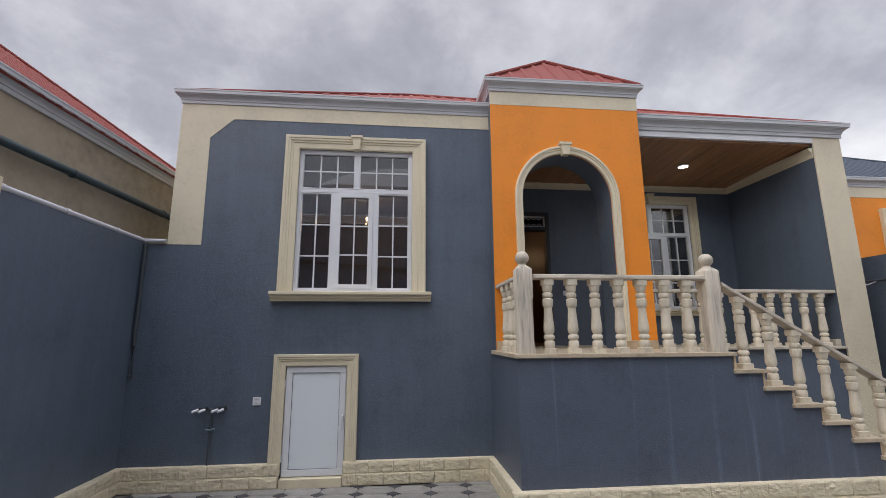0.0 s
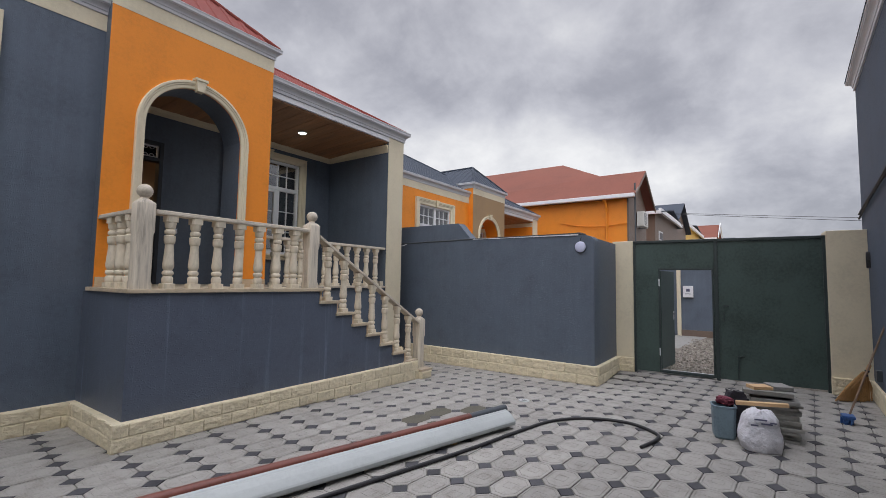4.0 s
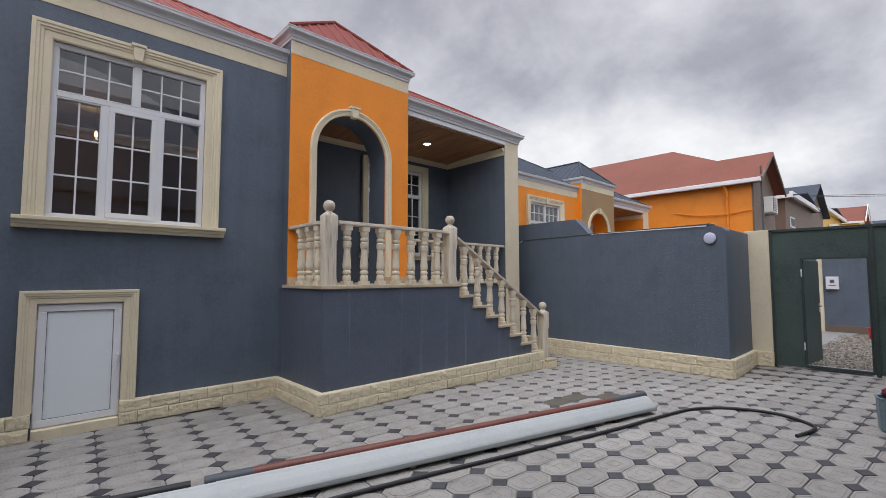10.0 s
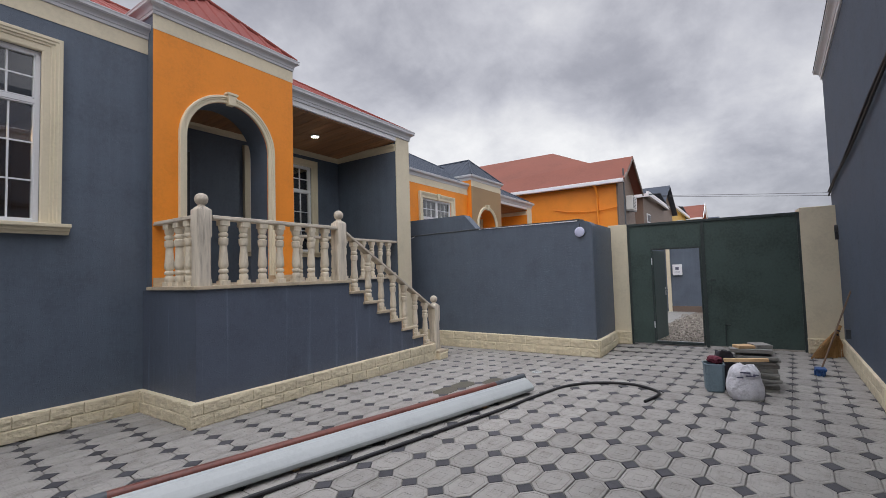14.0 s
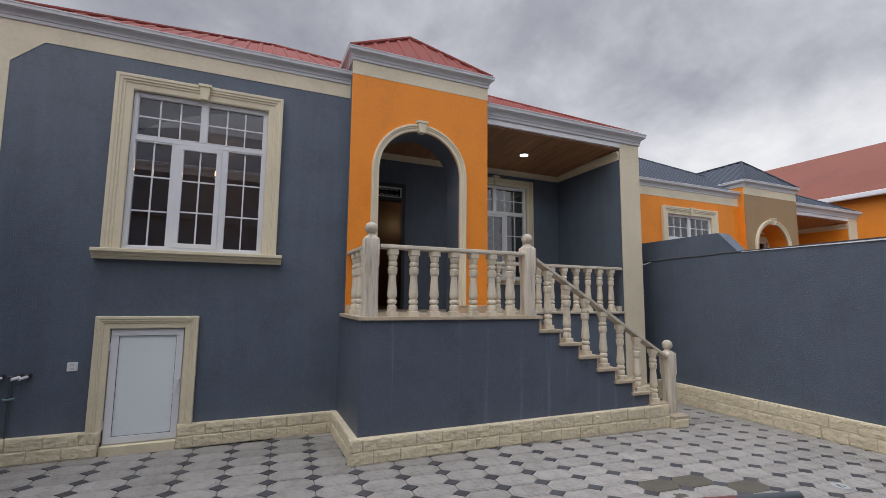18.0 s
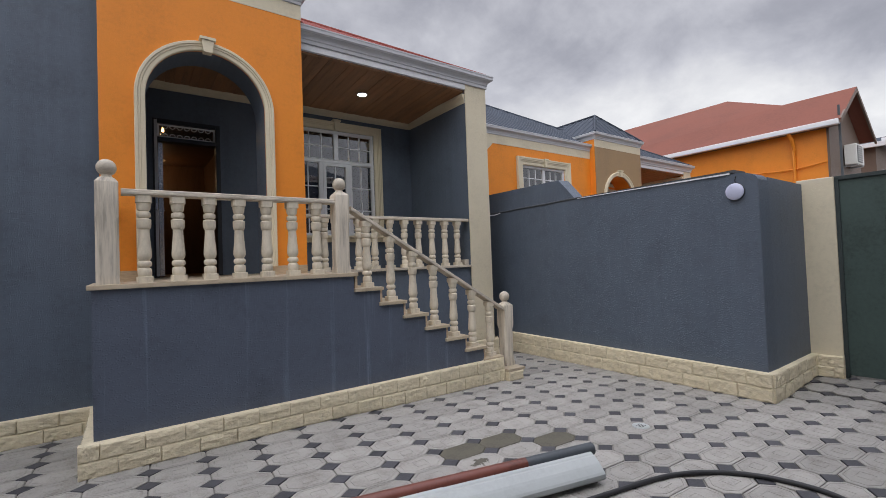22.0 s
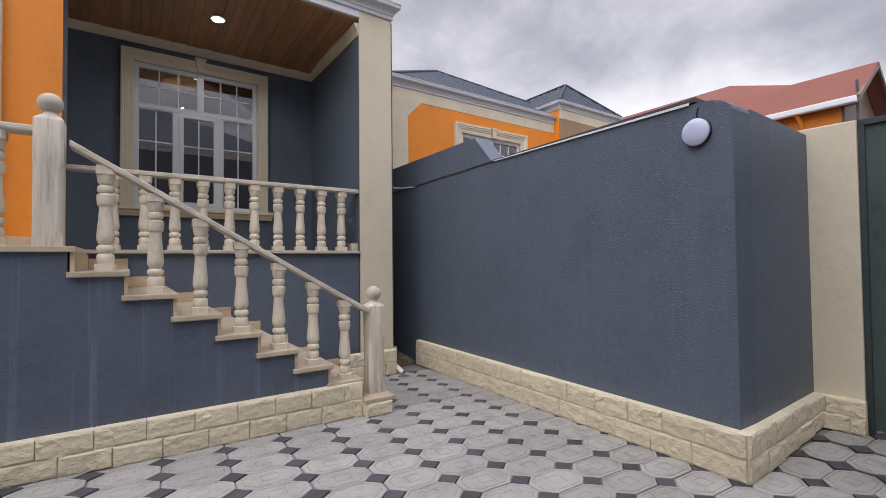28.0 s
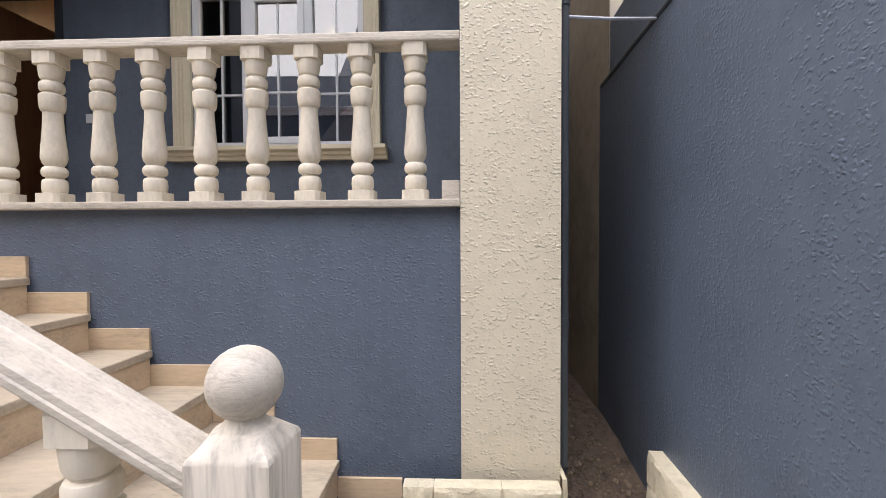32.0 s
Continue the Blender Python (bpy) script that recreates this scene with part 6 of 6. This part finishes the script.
# the pipe rests on the back shoulder of the gutter
pp = tagged(empty("downpipe_length", gm), "red-brown downpipe length laid on the back edge of the gutter lengths", "pipe")
for name, s0, s1, mat, lab in (("pipe", 1.24, 4.99, RUST, ""), ("dark_end", 4.99, 5.55, GREYPIPE, "dark blue-grey painted end"), ("dark_end", 0.93, 1.24, GREYPIPE, "dark blue-grey painted end")):
    bm = bmesh.new()
    tube(bm, [(s0, 0.090, 0.113), (s1, 0.092, 0.113)], 0.043, 14)
    smooth(part(name, bm, mat, pp, lab))
bm = bmesh.new()
for a, b, ra in (((-1.42, 3.505, 0.044), (-0.97, 3.365, 0.038), 0.042), ((-0.99, 3.371, 0.036), (-0.50, 3.265, 0.032), 0.033)):
    tube(bm, [a, b], ra, 12)
smooth(tagged(part("black_pipe", bm, BLACKRUB), "short black plastic pipe lying beside the gutter", "pipe"))
bm = bmesh.new()
hose = [(-2.2, 2.95), (-1.3, 2.72), (-0.39, 2.50), (0.47, 2.33), (1.92, 1.98), (3.0, 1.72), (3.72, 1.60), (4.36, 1.45), (4.72, 1.14), (4.80, 0.72), (4.58, 0.40), (4.38, 0.36), (4.06, 0.44)]
tube(bm, curve_points([(x, y, 0.017 + fall(x, y)) for x, y in hose], 8), 0.017, 10)
smooth(tagged(part("hose", bm, BLACKRUB), "black rubber hose looping across the paving", "hose"))

# floor drain
fd = tagged(empty("floor_drain", Matrix.Translation((5.075, 2.135, fall(5.075, 2.135)))), "round white floor drain cover with slots", "drain")
bm = bmesh.new()
lathe(bm, [(0.075, 0.0), (0.072, 0.008), (0.06, 0.010), (0.055, 0.007)], 28)
smooth(part("cover", bm, WHITEGUT, fd))
for i in range(4):
    part("slot", box_bm(-0.032, 0.032, -0.03 + 0.018 * i, -0.024 + 0.018 * i, 0.0068, 0.0085), BLACKRUB, fd)

# ---- houses beyond ----
# left neighbour, seen over the boundary wall
ln = tagged(empty("neighbour_house"), "bare rendered house with grey gutter and red sheet roof", "house")
SKEW = Matrix.Translation((-3.70, 3.0, 0)) @ Matrix.Rotation(-math.atan(0.076), 4, "Z")


def skew(x, y, z=0.0):
    return SKEW @ Vector((x, y, z))


part("wall", box_bm(-7.9, 0.0, -7.0, 5.6, 0, 3.90, m=SKEW), BARE, ln)
bm = bmesh.new()
sweep(bm, [tuple(skew(0, -7.0)[:2]), tuple(skew(0, 5.75)[:2])], [(-o, d * 0.85) for o, d in CORNICE], xy(3.80))
part("gutter", bm, GUTTER, ln)
ribbed_roof("roof", [tuple(skew(*p)) for p in ((0.10, -7.0, 3.915), (0.10, 5.76, 3.915), (-3.96, 1.7, 6.90), (-3.96, -7.0, 6.90))], 0.2, ln, REDROOF, "")
ribbed_roof("roof", [tuple(skew(*p)) for p in ((0.10, 5.76, 3.915), (-8.02, 5.76, 3.915), (-3.96, 1.7, 6.90), (-3.96, 1.7, 6.90))], 0.2, ln, REDROOF, "")
bm = bmesh.new()
tube(bm, [skew(0.06, 5.72, 3.96), skew(-3.96, 1.7, 6.915), skew(-3.96, -7.0, 6.915)], 0.035, 8)
smooth(part("ridge_cap", bm, REDROOF, ln))
bm = bmesh.new()
tube(bm, [skew(0.07, -7.0, 3.32), skew(0.07, 2.0, 3.33), skew(0.07, 5.6, 3.31)], 0.042, 12)
smooth(part("pipe", bm, TEAL, ln, "dark teal pipe along the wall"))
for y in (0.6, 1.8, 3.4, 4.6):
    bm = bmesh.new()
    tube(bm, [skew(0.07, y - 0.02, 3.325), skew(0.07, y + 0.02, 3.325)], 0.050, 12)
    part("pipe_clamp", bm, TEAL, ln)


def sheet(bm, pts, t=0.06):
    a = [Vector(p) for p in pts]
    n = (a[1] - a[0]).cross(a[2] - a[0]).normalized()
    if n.z < 0:
        n = -n
    v0 = [bm.verts.new(p) for p in a]
    v1 = [bm.verts.new(p - n * t) for p in a]
    bm.faces.new(v0)
    bm.faces.new(v1[::-1])
    for i in range(len(a)):
        bm.faces.new((v0[i], v0[(i + 1) % len(a)], v1[(i + 1) % len(a)], v1[i]))


h3 = tagged(empty("far_house"), "large orange house with a terracotta hipped roof and brown gable", "house")
part("wall", box_bm(18.0, 21.0, 3.7, 18.0, 0, 5.2), ORANGE, h3)
part("rear_wall", box_bm(21.0, 27.0, 6.0, 18.0, 0, 5.2), ORANGE, h3)
bm = bmesh.new()
prism(bm, [(17.98, 0), (21.35, 0), (21.35, 4.95), (19.5, 6.22), (17.98, 5.25)], xz(3.7), 0.0, 0.03)
part("gable", bm, BROWNWALL, h3, "taupe plastered gable")
part("corner_trim", box_bm(17.97, 18.02, 3.66, 3.72, 0, 5.2), BROWNWALL, h3)
for pts in ([(17.6, 3.3, 5.12), (17.6, 18.3, 5.12), (22.5, 13.2, 7.93), (22.5, 8.0, 7.93), (19.5, 5.2, 6.38), (19.5, 3.3, 6.38)],
            [(19.5, 3.3, 6.38), (19.5, 5.2, 6.38), (21.6, 5.85, 5.02), (21.6, 3.3, 5.02)],
            [(19.5, 5.2, 6.38), (22.5, 8.0, 7.93), (27.4, 5.6, 5.2), (21.6, 5.85, 5.02)],
            [(22.5, 8.0, 7.93), (22.5, 13.2, 7.93), (27.4, 18.3, 5.2), (27.4, 5.6, 5.2)]):
    bm = bmesh.new()
    sheet(bm, pts)
    part("roof", bm, TERRAROOF, h3)
part("gutter", box_bm(17.55, 17.72, 3.35, 18.2, 4.97, 5.13, 0.03), PALEMETAL, h3)
part("soffit", box_bm(17.7, 18.0, 3.4, 18.2, 5.0, 5.06), BROWNWALL, h3)
bm = bmesh.new()
tube(bm, [(17.66, 4.55, 5.0), (17.8, 4.5, 4.8), (17.93, 4.5, 4.5), (17.93, 4.5, 0.5)], 0.05, 8)
smooth(part("downpipe", bm, ORANGE, h3))
bm = bmesh.new()
tube(bm, curve_points([(17.96, 6.4, 4.15), (17.93, 5.6, 3.98), (17.93, 4.6, 3.93), (17.93, 3.75, 4.02)], 5), 0.022, 6)
part("cable", bm, ORANGE, h3)
part("pole", box_bm(17.80, 17.85, 3.36, 3.41, 0, 5.55), GREYPIPE, h3)
bm = bmesh.new()
prism(bm, [(17.62, 5.0), (19.5, 6.22), (21.6, 4.88), (21.6, 5.0), (19.5, 6.36), (17.62, 5.14)], xz(3.34), 0.0, 0.05)
part("bargeboard", bm, BROWNWALL, h3)
ac = tagged(empty("air_conditioner", Matrix.Translation((19.72, 3.67, 4.02))), "white outdoor air-conditioning unit on the brown gable", "air conditioner")
part("case", box_bm(-0.42, 0.42, -0.32, -0.03, 0, 0.62, 0.02), ACWHITE, ac)
part("fan_grille", box_bm(-0.36, 0.16, -0.335, -0.322, 0.06, 0.56), GREYPIPE, ac)
for i in range(7):
    part("slat", box_bm(-0.36, 0.16, -0.345, -0.336, 0.085 + 0.068 * i, 0.11 + 0.068 * i), ACWHITE, ac)
for x in (-0.3, 0.3):
    part("bracket", box_bm(x - 0.02, x + 0.02, -0.32, 0.0, -0.05, -0.002), GUTTER, ac)


def prism_bm(outline, y, depth):
    bm = bmesh.new()
    prism(bm, outline, xz(y), 0.0, depth)
    return bm


def far_house(x, y, w, d, h, wall, roof, rise, label, ridge_y=True):
    e = tagged(empty("distant_house", Matrix.Translation((x, y, 0))), label, "house", "houses down the lane")
    part("wall", box_bm(0, w, 0, d, 0, h), wall, e)
    bm = bmesh.new()
    o = 0.35
    if ridge_y:
        sheet(bm, [(-o, -o, h - 0.1), (-o, d + o, h - 0.1), (w / 2, d + o, h + rise), (w / 2, -o, h + rise)])
        sheet(bm, [(w + o, -o, h - 0.1), (w + o, d + o, h - 0.1), (w / 2, d + o, h + rise), (w / 2, -o, h + rise)])
    else:
        sheet(bm, [(-o, -o, h - 0.1), (w + o, -o, h - 0.1), (w / 2, d / 2, h + rise)])
        sheet(bm, [(w + o, -o, h - 0.1), (w + o, d + o, h - 0.1), (w / 2, d / 2, h + rise)])
        sheet(bm, [(-o, d + o, h - 0.1), (-o, -o, h - 0.1), (w / 2, d / 2, h + rise)])
        sheet(bm, [(w + o, d + o, h - 0.1), (-o, d + o, h - 0.1), (w / 2, d / 2, h + rise)])
    part("roof", bm, roof, e)
    if ridge_y:
        part("gable", prism_bm([(0, h), (w, h), (w / 2, h + rise - 0.12)], 0.0, -0.2), wall, e)
    part("eaves", box_bm(-o - 0.05, -o + 0.1, -o, d + o, h - 0.22, h - 0.06), PALEMETAL, e)
    for k in range(2):
        yy = d * (0.3 + 0.4 * k)
        f = part("window", box_bm(-0.04, 0.02, yy - 0.5, yy + 0.5, h - 1.9, h - 0.7), PVC, e)
        part("pane", box_bm(-0.05, -0.041, yy - 0.42, yy + 0.42, h - 1.82, h - 0.78), DARKFRAME, f)
    return e


hb = far_house(24.0, 3.75, 7.2, 6.0, 5.35, BROWNWALL, SLATEROOF, 0.5, "distant taupe house with white eaves and a small window")
part("eaves", box_bm(-0.3, 7.4, -0.34, -0.22, 5.20, 5.42), PALEMETAL, hb)
f = part("window", box_bm(0.9, 1.9, -0.04, 0.02, 3.9, 4.4), PVC, hb)
part("pane", box_bm(0.98, 1.82, -0.05, -0.041, 3.97, 4.33), DARKFRAME, f)
far_house(31.6, 4.05, 6.3, 5.5, 5.6, BROWNWALL, SLATEROOF, 1.75, "distant taupe house with a steep slate-blue roof")
hy = far_house(38.4, 4.2, 11.0, 4.6, 6.3, YELLOWWALL, SLATEROOF, 0.5, "distant yellow house with white eaves and a dark roof")
part("eaves", box_bm(-0.3, 11.2, -0.36, -0.22, 6.15, 6.40), PALEMETAL, hy)
part("air_conditioner_case", box_bm(3.2, 4.3, -0.5, -0.05, 4.6, 5.4, 0.03), ACWHITE, hy)
ht = far_house(50.6, 3.15, 6.0, 4.0, 6.35, YELLOWWALL, TERRAROOF, 1.55, "distant house with a bright terracotta roof")
part("bargeboard", prism_bm([(-0.4, 6.2), (3.0, 7.85), (6.4, 6.2), (6.4, 6.45), (3.0, 8.10), (-0.4, 6.45)], -0.42, 0.06), PALEMETAL, ht)
far_house(61.0, 2.2, 5.0, 3.0, 6.2, BROWNWALL, SLATEROOF, 1.2, "distant dark house at the end of the lane")

wires = tagged(empty("overhead_wires"), "thin black overhead wires crossing the lane", "wire")
for dz in (0.0, 0.22):
    bm = bmesh.new()
    pts = [(30.0, 9.0 - 2.6 * i, 6.62 - dz * 0.8 * i / 6 - 0.25 * i - 0.006 * i * (10 - i)) for i in range(11)]
    tube(bm, pts, 0.012, 5)
    part("wire", bm, BLACKRUB, wires)

# ---- paving pieces ----
PU, PV = 0.3942, 0.2453
PROT = radians(-4.05)
PC, PS = math.cos(PROT), math.sin(PROT)
HU, HV = 0.083, 0.071


def paver_at(i, j):
    """Plan position of the dark square (i, j)."""
    u, v = -0.0626 + PU * i, 0.1643 + PV * j
    u -= 0.05 * max(0.0, u - 4.6)   # the rows close up towards the passage
    return u * PC - v * PS, u * PS + v * PC


def octagon(k, rise=0.0):
    g = 0.0048
    a, b = PU / 2 - g, PV / 2 - g
    hu, hv = HU - g * 0.4, HV - g * 0.4
    return [(-a + hu - 0.0, -b), (a - hu, -b), (a, -b + hv), (a, b - hv), (a - hu, b), (-a + hu, b), (-a, b - hv), (-a, -b + hv)]


def piece_geometry(outline, top=0.0, bevel=0.006, drop=0.012, rings=()):
    """Verts and faces of one paver: sides, worn bevelled edge, shallow cast rings."""
    vs, fs = [], []
    c = Vector((0, 0))
    loops = [(1.0, top - drop), (1.0, top - bevel * 0.6), (0.965, top)]
    loops += list(rings)
    n = len(outline)
    for s, z in loops:
        if s < 0.6 and n == 8:
            # cast square in the middle
            a, q = outline[2][0] * s * 0.75, outline[4][1] * s * 1.05
            vs += [(-a * 0.94, -q, z), (a * 0.94, -q, z), (a, -q * 0.94, z), (a, q * 0.94, z), (a * 0.94, q, z), (-a * 0.94, q, z), (-a, q * 0.94, z), (-a, -q * 0.94, z)]
        else:
            vs += [(x * s, y * s, z) for x, y in outline]
    for l in range(len(loops) - 1):
        for q in range(n):
            fs.append((l * n + q, l * n + (q + 1) % n, (l + 1) * n + (q + 1) % n, (l + 1) * n + q))
    fs.append(tuple((len(loops) - 1) * n + q for q in range(n)))
    return vs, fs


OCT = piece_geometry(octagon(0), 0.0, rings=((0.86, 0.0), (0.845, -0.0032), (0.80, -0.0032), (0.785, 0.0), (0.38, 0.0), (0.37, -0.0022), (0.32, -0.0022), (0.31, 0.0)))
g = 0.0035
SQ = piece_geometry([(-HU + g, 0), (0, -HV + g), (HU - g, 0), (0, HV - g)], -0.0015)


def mesh_of(name, geo, mat):
    me = bpy.data.meshes.new(name)
    me.from_pydata(geo[0], [], geo[1])
    me.update()
    me.materials.append(mat)
    return me


OCT_ME, SQ_ME, WET_ME = mesh_of("octagonal_paver", OCT, PAVER), mesh_of("dark_paver", SQ, DARKPAVER), mesh_of("smeared_paver", piece_geometry(octagon(0), 0.0), WETPAVER)
SMEARED = [(3.491, 2.746), (3.884, 2.718), (4.26, 2.445)]
SPLASHED = (3.473, 2.501)
SPLASH_ME = mesh_of("splashed_paver", OCT, SPLASHPAVER)


def in_yard(x, y):
    p = YARD.inverted() @ Vector((x, y, 0))
    if p.y < -3.56 or p.x > 1.62 or x < -9.4 or y > 5.42:
        return False
    if p.x > 0 and p.y > -0.02:
        return False
    if p.y > 4.04 and p.x > -0.8:
        return False
    if 1.1 < x < 5.5 and y > 4.28:
        return False
    if x > 5.5 and x < 6.3 and y > 5.40:
        return False
    if x < -2.82 and 2.78 < y < 3.22:
        return False
    if x < -3.1 and y > 2.78:
        return False
    if 3.2 < y and x < -3.2:
        return False
    return True


jit = random.Random(11)
rest = {"o": ([], []), "d": ([], [])}
near = {"o": 0, "d": 0}
for i in range(-26, 26):
    for j in range(-24, 30):
        for kind in "od":
            x, y = paver_at(i + (0.5 if kind == "o" else 0), j + (0.5 if kind == "o" else 0))
            if not in_yard(x, y):
                continue
            z = jit.uniform(-0.0018, 0.0018)
            tx, ty = jit.uniform(-0.004, 0.004), jit.uniform(-0.004, 0.004)
            rot = PROT + jit.uniform(-0.006, 0.006)
            slim = 0.95 if x > 4.5 else 1.0
            close = 2.2 < x < 7.0 and 0.9 < y < 5.4
            if close and near[kind] < 300:
                near[kind] += 1
                me = SQ_ME if kind == "d" else OCT_ME
                if kind == "o" and any(abs(x - a) < 0.13 and abs(y - b) < 0.09 for a, b in SMEARED):
                    me = WET_ME
                elif kind == "o" and abs(x - SPLASHED[0]) < 0.1 and abs(y - SPLASHED[1]) < 0.1:
                    me = SPLASH_ME
                ob = new({"d": "dark_paver", "o": "octagonal_paver"}[kind], me)
                ob.parent = bed
                ob.matrix_basis = Matrix.Translation((x, y, z + fall(x, y))) @ Euler((tx, ty, rot)).to_matrix().to_4x4() @ Matrix.Diagonal((slim, 1, 1, 1))
            else:
                geo = SQ if kind == "d" else OCT
                vs, fs = rest[kind]
                base = len(vs)
                c, s = math.cos(rot), math.sin(rot)
                vs += [(x + slim * a * c - b * s, y + slim * a * s + b * c, q + z + fall(x, y) + tx * b - ty * a) for a, b, q in geo[0]]
                fs += [tuple(base + q for q in f) for f in geo[1]]
for kind, name, mat in (("o", "octagonal_pavers", PAVER), ("d", "dark_pavers", DARKPAVER)):
    ob = new(name, mesh_of(name, rest[kind], mat))
    ob.parent = bed
    tagged(ob, kind="stuff")
